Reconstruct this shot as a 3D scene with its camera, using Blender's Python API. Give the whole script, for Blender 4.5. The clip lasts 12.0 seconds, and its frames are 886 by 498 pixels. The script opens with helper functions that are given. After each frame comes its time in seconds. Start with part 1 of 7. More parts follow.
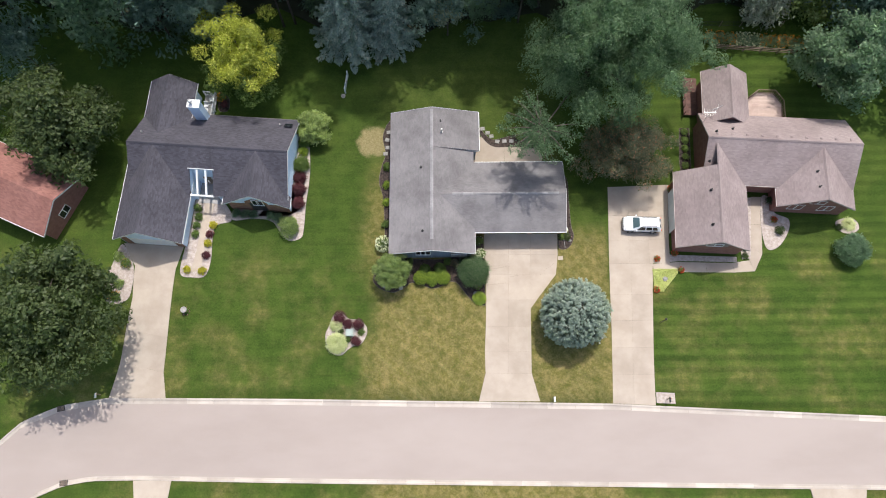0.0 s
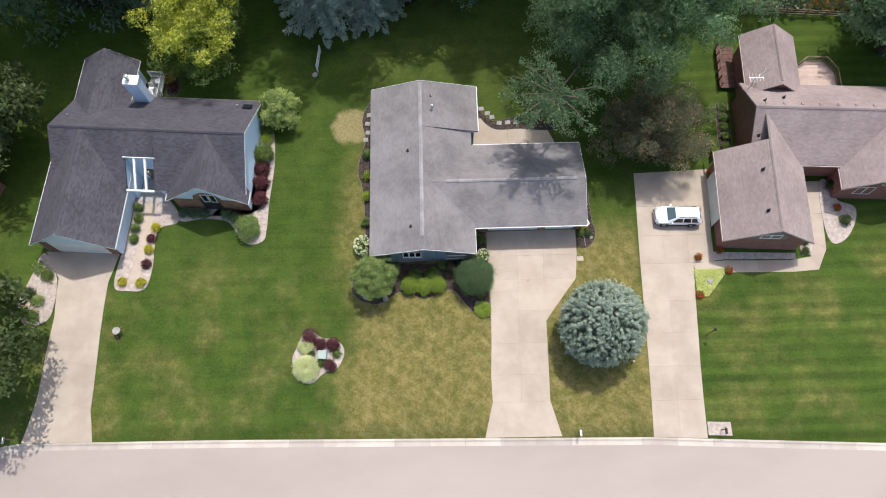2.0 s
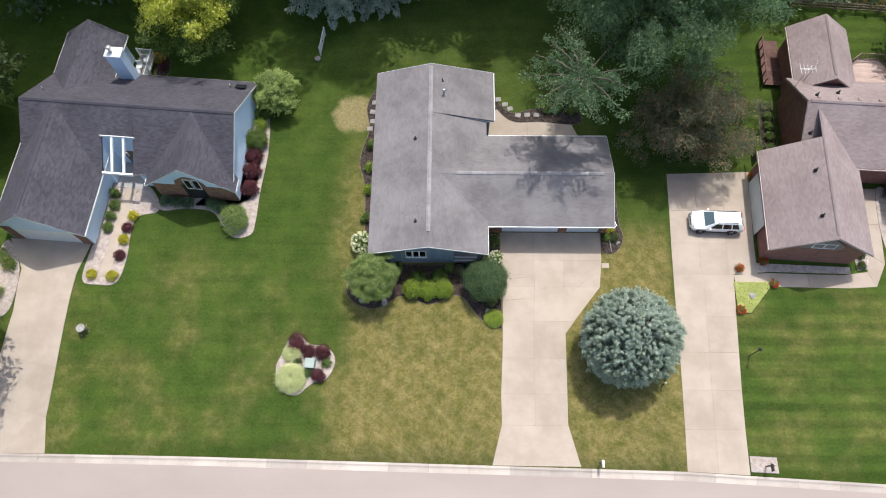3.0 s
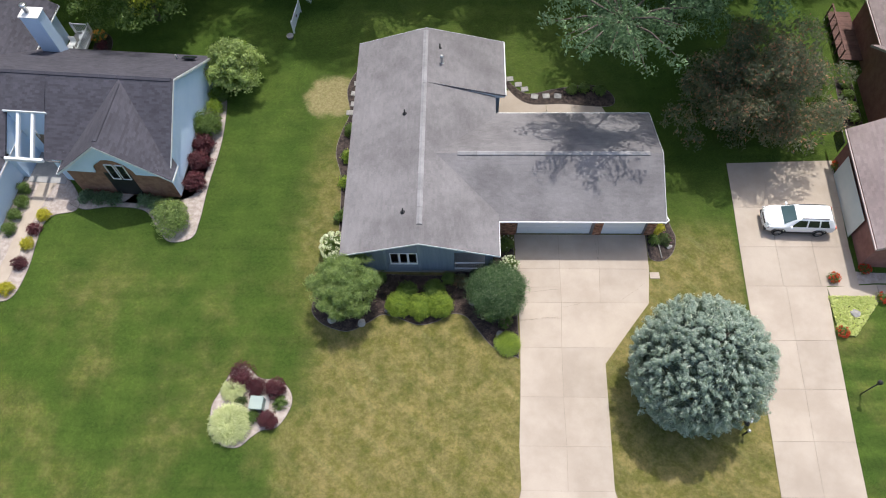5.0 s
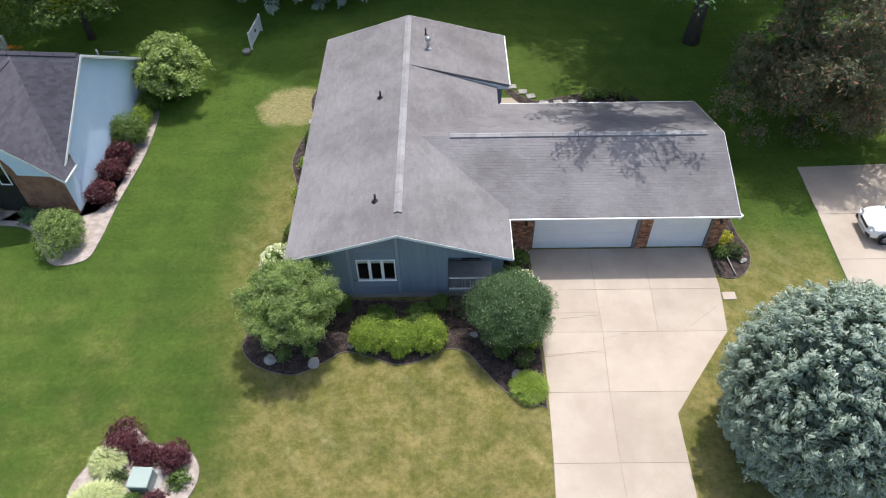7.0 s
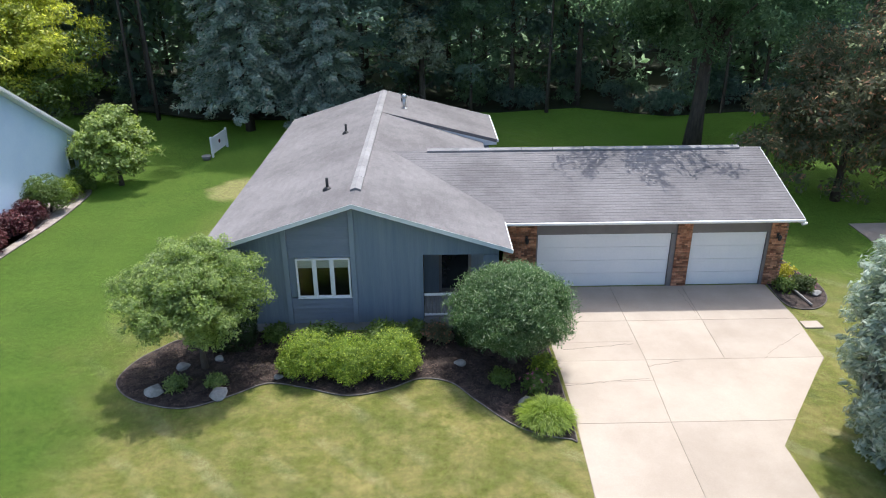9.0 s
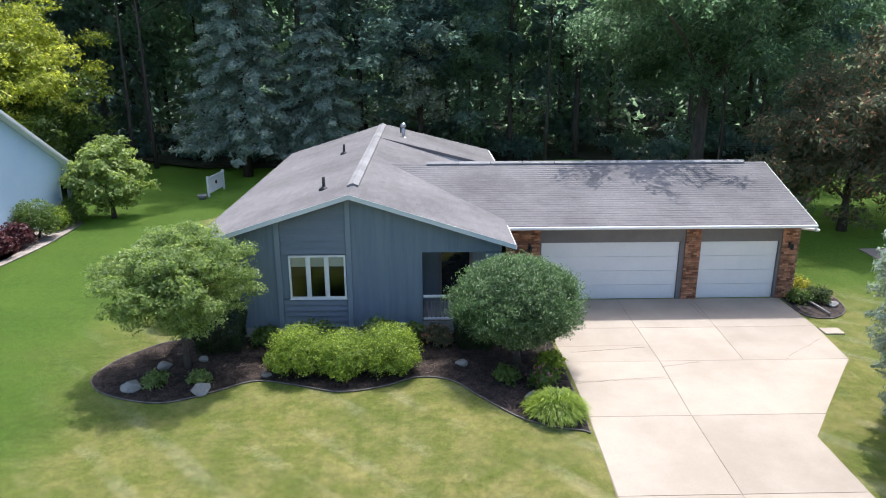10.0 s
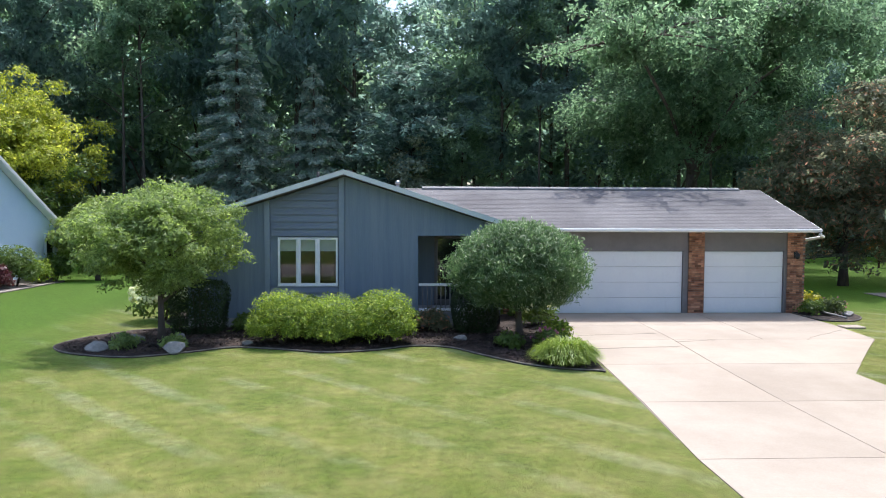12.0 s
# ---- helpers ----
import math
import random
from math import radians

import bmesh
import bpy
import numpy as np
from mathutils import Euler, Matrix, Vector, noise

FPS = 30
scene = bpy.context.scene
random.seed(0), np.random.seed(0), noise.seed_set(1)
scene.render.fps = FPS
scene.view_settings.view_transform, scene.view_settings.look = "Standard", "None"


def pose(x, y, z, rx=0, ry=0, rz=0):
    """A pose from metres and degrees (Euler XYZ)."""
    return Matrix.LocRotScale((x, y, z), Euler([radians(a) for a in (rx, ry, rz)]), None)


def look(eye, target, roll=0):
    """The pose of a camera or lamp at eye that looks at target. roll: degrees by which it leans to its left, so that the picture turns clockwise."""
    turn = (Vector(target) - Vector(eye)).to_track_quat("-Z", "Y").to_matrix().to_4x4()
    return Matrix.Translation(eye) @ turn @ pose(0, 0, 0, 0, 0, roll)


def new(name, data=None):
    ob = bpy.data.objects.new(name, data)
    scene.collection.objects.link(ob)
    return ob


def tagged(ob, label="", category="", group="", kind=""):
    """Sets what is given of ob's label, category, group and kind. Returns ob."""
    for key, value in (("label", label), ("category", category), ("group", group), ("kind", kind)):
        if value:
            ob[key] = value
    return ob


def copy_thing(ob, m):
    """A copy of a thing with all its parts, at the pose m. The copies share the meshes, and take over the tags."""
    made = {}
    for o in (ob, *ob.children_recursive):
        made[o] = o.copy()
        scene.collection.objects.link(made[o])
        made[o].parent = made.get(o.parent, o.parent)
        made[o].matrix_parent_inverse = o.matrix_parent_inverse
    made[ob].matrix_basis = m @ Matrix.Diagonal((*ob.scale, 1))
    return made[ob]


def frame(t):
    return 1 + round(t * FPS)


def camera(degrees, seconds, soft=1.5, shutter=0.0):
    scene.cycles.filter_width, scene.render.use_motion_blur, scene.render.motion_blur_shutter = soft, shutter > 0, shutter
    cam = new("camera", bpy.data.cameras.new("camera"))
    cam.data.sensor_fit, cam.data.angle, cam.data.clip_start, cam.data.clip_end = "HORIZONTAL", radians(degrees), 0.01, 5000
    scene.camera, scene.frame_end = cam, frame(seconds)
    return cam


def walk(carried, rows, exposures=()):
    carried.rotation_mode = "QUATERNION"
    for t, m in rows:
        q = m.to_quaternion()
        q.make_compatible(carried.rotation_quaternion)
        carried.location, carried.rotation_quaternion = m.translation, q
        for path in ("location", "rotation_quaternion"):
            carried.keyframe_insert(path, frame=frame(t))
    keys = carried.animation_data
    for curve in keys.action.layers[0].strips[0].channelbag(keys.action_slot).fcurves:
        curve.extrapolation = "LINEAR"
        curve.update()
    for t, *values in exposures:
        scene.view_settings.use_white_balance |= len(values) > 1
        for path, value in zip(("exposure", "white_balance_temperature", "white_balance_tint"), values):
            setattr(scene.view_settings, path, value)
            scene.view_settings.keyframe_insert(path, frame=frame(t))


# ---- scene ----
cam = camera(64.82, 12.0, soft=1.05)
PATH = [
    (0, (-0.086, -3.545, 77.461), (-0.087, -2.998, 75.537), -0.47),
    (0.5, (0.011, -3.184, 73.759), (0.009, -2.621, 71.840), -0.58),
    (1, (0.077, -3.284, 70.012), (0.071, -2.691, 68.102), -0.89),
    (1.5, (0.198, -3.424, 66.119), (0.199, -2.793, 64.221), -1.29),
    (2, (0.184, -3.217, 62.256), (0.193, -2.555, 60.369), -0.79),
    (2.5, (0.315, -3.412, 58.455), (0.305, -2.706, 56.584), -1.12),
    (3, (0.393, -3.344, 54.570), (0.373, -2.595, 52.716), -1.03),
    (5, (1.041, -2.523, 39.672), (0.994, -1.564, 37.917), -2.23),
    (5.5, (0.942, -2.343, 36.067), (0.903, -1.311, 34.354), -1.98),
    (6, (0.884, -2.184, 32.386), (0.853, -1.069, 30.725), -1.52),
    (6.5, (1.004, -2.197, 28.615), (0.969, -0.976, 27.031), -1.49),
    (7, (0.718, -2.210, 24.808), (0.705, -0.864, 23.329), -1.08),
    (9, (1.021, -2.255, 11.528), (1.053, -0.426, 10.721), -0.41),
    (9.5, (0.979, -2.300, 10.094), (1.016, -0.425, 9.400), -0.27),
    (10, (0.892, -2.298, 8.679), (0.937, -0.383, 8.103), -0.14),
    (10.5, (0.778, -2.279, 7.306), (0.838, -0.333, 6.850), -0.02),
    (11, (0.705, -2.305, 5.984), (0.775, -0.336, 5.640), 0.00),
    (11.5, (0.742, -2.348, 4.544), (0.816, -0.361, 4.327), 0.11),
    (12, (0.682, -2.398, 3.266), (0.759, -0.402, 3.165), 0.21),
]
# the clip's camera opens up as it sinks towards the shaded front
EXPOSURES = [(0.0, 0.60, 6450, 10), (5.0, 0.60, 6350, 10), (7.0, 0.76, 6250, 10), (9.0, 0.94, 6100, 9), (12.0, 0.98, 5950, 10)]
walk(cam, [(t, look(eye, target, roll)) for t, eye, target, roll in PATH], EXPOSURES)

# ---- light ----
SUN_WAY = Vector((0.14, 0.41, 1.0)).normalized()
sun = new("sun", bpy.data.lights.new("sun", "SUN"))
sun.data.energy, sun.data.angle, sun.data.color = 2.8, radians(0.55), (1.0, 0.955, 0.89)
sun.matrix_world = look(SUN_WAY * 120, (0, 0, 0))
world = bpy.data.worlds.new("world")
scene.world = world
world.use_nodes = True
sky = world.node_tree.nodes.new("ShaderNodeTexSky")
sky.sky_type, sky.sun_disc = "NISHITA", False
sky.sun_elevation, sky.sun_rotation = math.asin(SUN_WAY.z), math.atan2(SUN_WAY.x, SUN_WAY.y)
sky.air_density, sky.dust_density, sky.ozone_density = 1.0, 3.6, 1.0
back = world.node_tree.nodes["Background"]
back.inputs["Strength"].default_value = 0.15
world.node_tree.links.new(sky.outputs[0], back.inputs["Color"])


# ---- the lie of the land ----
def ease(u):
    u = max(0.0, min(1.0, u))
    return u * u * (3 - 2 * u)


def land(x, y):
    """Height of the ground: level, but falling to the street's low corner in the west and a little to the rear."""
    return -1.7 * ease((-x - 16) / 18) * (1 - ease((y - 3) / 13)) - 0.3 * ease((-x - 7) / 4) * ease((y - 29) / 8)


KERB_N = [(-400, -14), (-60, -14), (-52, -6.0), (-48.8, -2.5), (-46.7, -0.53), (-44.3, 0.5), (-42.5, 1.2), (-37.6, 1.95), (-31, 1.9), (-11.5, 1.5), (3.7, 1.2), (18.2, 0.9), (22.8, 0.65), (47.5, -0.6), (400, -14)]
KERB_S = [(-400, -19), (-60, -19), (-52, -15), (-47.5, -11.5), (-44.1, -8.5), (-41.3, -7.3), (-38.3, -6.8), (-33.6, -6.75), (-11.2, -7.15), (6.6, -7.45), (46, -8.1), (400, -22)]


def along(line, x):
    return float(np.interp(x, [p[0] for p in line], [p[1] for p in line]))


# ---- helpers for meshes and things ----
def thing(name, label, category, m=None, group="", kind=""):
    ob = new(name)
    ob.empty_display_size = 0.3
    ob.matrix_world = m if m is not None else Matrix()
    return tagged(ob, label, category, group, kind)


def to_mesh(name, geo):
    if isinstance(geo, bmesh.types.BMesh):
        me = bpy.data.meshes.new(name)
        bmesh.ops.recalc_face_normals(geo, faces=geo.faces)
        geo.to_mesh(me)
        geo.free()
        return me
    return geo


def part(name, geo, material, parent=None, label="", m=None):
    me = to_mesh(name, geo)
    if not me.materials:
        me.materials.append(material)
    ob = new(name, me)
    if parent is not None:
        ob.parent = parent
    if m is not None:
        ob.matrix_local = m
    return tagged(ob, label)


def box(bm, x0, y0, z0, x1, y1, z1, bevel=0.0, m=None):
    vs = [bm.verts.new(p) for p in ((x0, y0, z0), (x1, y0, z0), (x1, y1, z0), (x0, y1, z0), (x0, y0, z1), (x1, y0, z1), (x1, y1, z1), (x0, y1, z1))]
    fs = [bm.faces.new([vs[i] for i in f]) for f in ((3, 2, 1, 0), (4, 5, 6, 7), (0, 1, 5, 4), (1, 2, 6, 5), (2, 3, 7, 6), (3, 0, 4, 7))]
    if m is not None:
        bmesh.ops.transform(bm, matrix=m, verts=vs)
    if bevel:
        bmesh.ops.bevel(bm, geom=list({e for f in fs for e in f.edges}), offset=bevel, segments=1, affect="EDGES")
    return bm


def boxes(*rows, bevel=0.0):
    bm = bmesh.new()
    for r in rows:
        box(bm, *r, bevel=bevel)
    return bm


def prism(bm, poly, z0, z1):
    """A flat outline (x, y) raised from z0 to z1; either may be a function of x, y."""
    lo = [bm.verts.new((x, y, z0(x, y) if callable(z0) else z0)) for x, y in poly]
    hi = [bm.verts.new((x, y, z1(x, y) if callable(z1) else z1)) for x, y in poly]
    n = len(poly)
    for i in range(n):
        bm.faces.new((lo[i], lo[(i + 1) % n], hi[(i + 1) % n], hi[i]))
    top = bm.faces.new(hi)
    bmesh.ops.triangulate(bm, faces=[top])
    return bm


def tube(bm, points, radii, sides=8, cap=True):
    rings = []
    for i, p in enumerate(points):
        p = Vector(p)
        a, b = Vector(points[max(0, i - 1)]), Vector(points[min(len(points) - 1, i + 1)])
        q = (b - a).to_track_quat("Z", "Y")
        r = radii[i] if hasattr(radii, "__len__") else radii
        rings.append([bm.verts.new(p + q @ Vector((r * math.cos(2 * math.pi * k / sides), r * math.sin(2 * math.pi * k / sides), 0))) for k in range(sides)])
    for r0, r1 in zip(rings, rings[1:]):
        for k in range(sides):
            f = bm.faces.new((r0[k], r0[(k + 1) % sides], r1[(k + 1) % sides], r1[k]))
            f.smooth = True
    if cap:
        bm.faces.new(rings[-1])
        bm.faces.new(list(reversed(rings[0])))
    return bm


def lathe(bm, profile, sides=20, c=(0, 0, 0)):
    rings = [[bm.verts.new((c[0] + r * math.cos(2 * math.pi * k / sides), c[1] + r * math.sin(2 * math.pi * k / sides), c[2] + z)) for k in range(sides)] for r, z in profile]
    for r0, r1 in zip(rings, rings[1:]):
        for k in range(sides):
            f = bm.faces.new((r0[k], r0[(k + 1) % sides], r1[(k + 1) % sides], r1[k]))
            f.smooth = True
    bm.faces.new(rings[-1])
    bm.faces.new(list(reversed(rings[0])))
    return bm


def loop_curve(points, n=8):
    """A smooth closed line through the points."""
    out, m = [], len(points)
    for i in range(m):
        p0, p1, p2, p3 = (np.array(points[(i + k - 1) % m], float) for k in range(4))
        for k in range(n):
            t = k / n
            out.append(tuple(0.5 * ((2 * p1) + (p2 - p0) * t + (2 * p0 - 5 * p1 + 4 * p2 - p3) * t * t + (3 * p1 - p0 - 3 * p2 + p3) * t ** 3)))
    return out


def quad_mesh(name, V):
    """A mesh of loose quads from an array (n, 4, 3)."""
    n = len(V)
    me = bpy.data.meshes.new(name)
    me.vertices.add(4 * n)
    me.vertices.foreach_set("co", np.asarray(V, np.float32).ravel())
    me.loops.add(4 * n)
    me.loops.foreach_set("vertex_index", np.arange(4 * n, dtype=np.int32))
    me.polygons.add(n)
    me.polygons.foreach_set("loop_start", np.arange(0, 4 * n, 4, dtype=np.int32))
    me.update(calc_edges=True)
    return me


# ---- materials ----
def nodes_of(name):
    m = bpy.data.materials.new(name)
    m.use_nodes = True
    nt = m.node_tree
    return m, nt, nt.nodes["Principled BSDF"], nt.nodes["Material Output"]


def node(nt, kind, **kw):
    n = nt.nodes.new(kind)
    for k, v in kw.items():
        n.inputs[k].default_value = v
    return n


def mixed(nt, fac, a, b, blend="MIX"):
    n = nt.nodes.new("ShaderNodeMix")
    n.data_type, n.blend_type = "RGBA", blend
    for sock, v in ((n.inputs[0], fac), (n.inputs[6], a), (n.inputs[7], b)):
        if isinstance(v, bpy.types.NodeSocket):
            nt.links.new(v, sock)
        elif isinstance(v, tuple):
            sock.default_value = (*v, 1) if len(v) == 3 else v
        else:
            sock.default_value = v
    return n.outputs[2]


def maths(nt, op, a, b=0.0, c=0.0):
    n = nt.nodes.new("ShaderNodeMath")
    n.operation = op
    for sock, v in zip(n.inputs, (a, b, c)):
        if isinstance(v, bpy.types.NodeSocket):
            nt.links.new(v, sock)
        else:
            sock.default_value = v
    return n.outputs[0]


def ranged(nt, v, a, b, lo=0.0, hi=1.0, smooth=True):
    n = nt.nodes.new("ShaderNodeMapRange")
    n.interpolation_type = "SMOOTHSTEP" if smooth else "LINEAR"
    nt.links.new(v, n.inputs[0])
    n.inputs[1].default_value, n.inputs[2].default_value, n.inputs[3].default_value, n.inputs[4].default_value = a, b, lo, hi
    return n.outputs[0]


def place_of(nt, stretch=(1, 1, 1)):
    g = nt.nodes.new("ShaderNodeNewGeometry")
    if stretch == (1, 1, 1):
        return g.outputs["Position"]
    m = nt.nodes.new("ShaderNodeMapping")
    m.inputs["Scale"].default_value = stretch
    nt.links.new(g.outputs["Position"], m.inputs["Vector"])
    return m.outputs[0]


def noisy(nt, scale, detail=4.0, rough=0.6, vec=None, dist=0.0):
    n = node(nt, "ShaderNodeTexNoise", Scale=scale, Detail=detail, Roughness=rough, Distortion=dist)
    nt.links.new(vec if vec is not None else place_of(nt), n.inputs["Vector"])
    return n.outputs[0]


def bumped(nt, bsdf, height, strength=0.3, distance=0.01):
    b = node(nt, "ShaderNodeBump", Strength=strength, Distance=distance)
    nt.links.new(height, b.inputs["Height"])
    nt.links.new(b.outputs[0], bsdf.inputs["Normal"])


def surface(name, c1, c2, big=0.6, fine=25.0, rough=0.85, bump=0.3, dist=0.01, grain=0.25, metal=0.0, spec=0.4, stretch=(1, 1, 1), vary=0.0, piece=0.0):
    """A worn surface: two colours in large patches, a fine grain, relief; vary: by object, piece: by island."""
    m, nt, b, _ = nodes_of(name)
    p = place_of(nt, stretch)
    col = mixed(nt, ranged(nt, noisy(nt, big, 5, 0.65, p), 0.3, 0.7), c1, c2)
    f = noisy(nt, fine, 3, 0.7, p)
    col = mixed(nt, 1.0, col, mixed(nt, f, (1 - grain,) * 3, (1 + grain,) * 3), "MULTIPLY")
    if vary:
        r = nt.nodes.new("ShaderNodeObjectInfo").outputs["Random"]
        col = mixed(nt, 1.0, col, mixed(nt, r, (1 - vary,) * 3, (1 + vary,) * 3), "MULTIPLY")
    if piece:
        r = nt.nodes.new("ShaderNodeNewGeometry").outputs["Random Per Island"]
        col = mixed(nt, 1.0, col, mixed(nt, r, (1 - piece,) * 3, (1 + piece,) * 3), "MULTIPLY")
    nt.links.new(col, b.inputs["Base Color"])
    b.inputs["Roughness"].default_value, b.inputs["Metallic"].default_value, b.inputs["Specular IOR Level"].default_value = rough, metal, spec
    if bump:
        bumped(nt, b, f, bump, dist)
    return m


def foliage(name, dark, light, trans=0.35, patch=0.25, rough=0.5, tip=None, spec=0.4, thru=(1.75, 1.75, 1.0)):
    """Leaves: each one of its own shade, in lighter and darker sprays, with light coming through."""
    m, nt, b, out = nodes_of(name)
    r = nt.nodes.new("ShaderNodeNewGeometry").outputs["Random Per Island"]
    big = ranged(nt, noisy(nt, patch * 4, 3, 0.6), 0.3, 0.7)
    col = mixed(nt, maths(nt, "ADD", maths(nt, "MULTIPLY", r, 0.6), maths(nt, "MULTIPLY", big, 0.4)), dark, light)
    if tip:
        col = mixed(nt, ranged(nt, r, 0.8, 1.0), col, tip)
    nt.links.new(col, b.inputs["Base Color"])
    b.inputs["Roughness"].default_value, b.inputs["Specular IOR Level"].default_value = rough, spec
    t = nt.nodes.new("ShaderNodeBsdfTranslucent")
    nt.links.new(mixed(nt, 1.0, col, thru, "MULTIPLY"), t.inputs["Color"])
    mix = node(nt, "ShaderNodeMixShader", Fac=trans)
    nt.links.new(b.outputs[0], mix.inputs[1])
    nt.links.new(t.outputs[0], mix.inputs[2])
    nt.links.new(mix.outputs[0], out.inputs["Surface"])
    return m


def turned(nt, pos, degrees, stretch):
    m = nt.nodes.new("ShaderNodeMapping")
    m.vector_type = "TEXTURE"
    m.inputs["Rotation"].default_value = (0, 0, radians(degrees))
    m.inputs["Scale"].default_value = stretch
    nt.links.new(pos, m.inputs["Vector"])
    return m.outputs[0]


def lawn_material(name, trans=0.0, parched=1.0):
    m, nt, b, out = nodes_of(name)
    pos = place_of(nt)
    xyz = nt.nodes.new("ShaderNodeSeparateXYZ")
    nt.links.new(pos, xyz.inputs[0])
    x, y = xyz.outputs[0], xyz.outputs[1]
    warp = noisy(nt, 0.12, 4, 0.65, pos)
    xw = maths(nt, "ADD", x, maths(nt, "MULTIPLY", maths(nt, "SUBTRACT", warp, 0.5), 8.0))
    lot = maths(nt, "MULTIPLY", ranged(nt, xw, -10.5, -6.5), ranged(nt, x, 18.4, 19.2, 1.0, 0.0))
    lot = maths(nt, "MULTIPLY", lot, ranged(nt, y, 24, 32, 1.0, 0.12))
    lot = maths(nt, "MULTIPLY", lot, maths(nt, "SUBTRACT", 1.0, maths(nt, "MULTIPLY", ranged(nt, x, 13.4, 14.6), ranged(nt, y, 18.5, 22.5))))
    mottle = noisy(nt, 0.45, 8, 0.68, pos)
    dry = maths(nt, "MULTIPLY", lot, ranged(nt, mottle, 0.32, 0.60, 0.55 * parched, 0.92 * parched))
    side = maths(nt, "MULTIPLY", ranged(nt, noisy(nt, 0.20, 6, 0.66, pos), 0.42, 0.70), ranged(nt, y, 14, 21, 0.48 * parched, 0.08 * parched))
    dry = maths(nt, "MAXIMUM", dry, side)
    green = mixed(nt, ranged(nt, noisy(nt, 0.45, 7, 0.68, pos), 0.32, 0.68), (0.024, 0.047, 0.007), (0.045, 0.074, 0.012))
    straw = mixed(nt, ranged(nt, noisy(nt, 1.3, 7, 0.72, pos), 0.34, 0.66), (0.104, 0.096, 0.024), (0.210, 0.165, 0.070))
    col = mixed(nt, dry, green, straw)
    # mowing streaks, short, broken and uneven: level on the outer lots, slanting in the middle
    level = noisy(nt, 1.0, 4, 0.6, turned(nt, pos, 0, (5.0, 0.5, 1)))
    slant = noisy(nt, 1.0, 5, 0.68, turned(nt, pos, -40, (1.5, 0.25, 1)))
    wide = noisy(nt, 1.0, 3, 0.55, turned(nt, pos, -40, (9.0, 0.8, 1)))
    s1 = mixed(nt, ranged(nt, level, 0.36, 0.64), (0.94, 0.94, 0.94), (1.07, 1.06, 1.05))
    s2 = mixed(nt, ranged(nt, slant, 0.46, 0.66), (0.98, 0.98, 0.98), (1.07, 1.06, 1.05))
    s2 = mixed(nt, 1.0, s2, mixed(nt, ranged(nt, wide, 0.48, 0.62), (0.97, 0.97, 0.97), (1.08, 1.07, 1.06)), "MULTIPLY")
    # fresh mowing lines: one family on the east lot, one slanting across the front lawn
    lines = maths(nt, "SINE", maths(nt, "ADD", maths(nt, "MULTIPLY", y, 4.9), maths(nt, "MULTIPLY", warp, 3.0)))
    west = maths(nt, "SINE", maths(nt, "ADD", maths(nt, "MULTIPLY", y, 3.7), maths(nt, "MULTIPLY", warp, 4.0)))
    s1 = mixed(nt, 1.0, s1, mixed(nt, maths(nt, "MULTIPLY", ranged(nt, west, -0.6, 0.6), ranged(nt, y, 16, 20, 1.0, 0.5)), (0.94, 0.95, 0.95), (1.06, 1.05, 1.05)), "MULTIPLY")
    s1 = mixed(nt, ranged(nt, x, 19.0, 20.0), s1, mixed(nt, 1.0, s1, mixed(nt, ranged(nt, lines, -0.7, 0.7), (0.85, 0.86, 0.86), (1.15, 1.13, 1.12)), "MULTIPLY"))
    across = maths(nt, "ADD", maths(nt, "MULTIPLY", maths(nt, "ADD", x, y), 0.7071), maths(nt, "MULTIPLY", warp, 0.9))
    beat = maths(nt, "COSINE", maths(nt, "MULTIPLY", maths(nt, "SUBTRACT", across, 3.75), 4.83))
    beat = maths(nt, "MULTIPLY", ranged(nt, beat, 0.25, 1.0), ranged(nt, noisy(nt, 0.35, 4, 0.65, pos), 0.42, 0.66))
    s2 = mixed(nt, 1.0, s2, mixed(nt, beat, (0.99, 0.99, 0.99), (1.12, 1.12, 1.15)), "MULTIPLY")
    col = mixed(nt, 1.0, col, mixed(nt, lot, s1, s2), "MULTIPLY")
    # a bare, strawy patch by the side wall
    dist = nt.nodes.new("ShaderNodeVectorMath")
    dist.operation = "DISTANCE"
    nt.links.new(pos, dist.inputs[0])
    dist.inputs[1].default_value = (-8.4, 32.0, 0)
    worn = maths(nt, "ADD", dist.outputs["Value"], maths(nt, "MULTIPLY", noisy(nt, 0.9, 5, 0.65, pos), 1.6))
    col = mixed(nt, ranged(nt, worn, 2.3, 3.1, 0.8, 0.0), col, mixed(nt, noisy(nt, 2.5, 6, 0.75, pos), (0.16, 0.125, 0.05), (0.33, 0.27, 0.16)))
    fine = noisy(nt, 5.0, 8, 0.8, pos)
    col = mixed(nt, 1.0, col, mixed(nt, ranged(nt, fine, 0.28, 0.72), (0.74, 0.76, 0.72), (1.28, 1.25, 1.24)), "MULTIPLY")
    nt.links.new(col, b.inputs["Base Color"])
    b.inputs["Roughness"].default_value, b.inputs["Specular IOR Level"].default_value = 0.9, 0.15
    b.inputs["Sheen Weight"].default_value, b.inputs["Sheen Roughness"].default_value = 1.0, 0.5
    # standing blades catch the light along the way of the mower
    shine = mixed(nt, lot, (0.30, 0.51, 0.06), mixed(nt, beat, (0.24, 0.44, 0.055), (0.64, 0.78, 0.40)))
    nt.links.new(mixed(nt, 1.0, shine, mixed(nt, ranged(nt, fine, 0.28, 0.72), (0.7, 0.7, 0.7), (1.25, 1.25, 1.25)), "MULTIPLY"), b.inputs["Sheen Tint"])
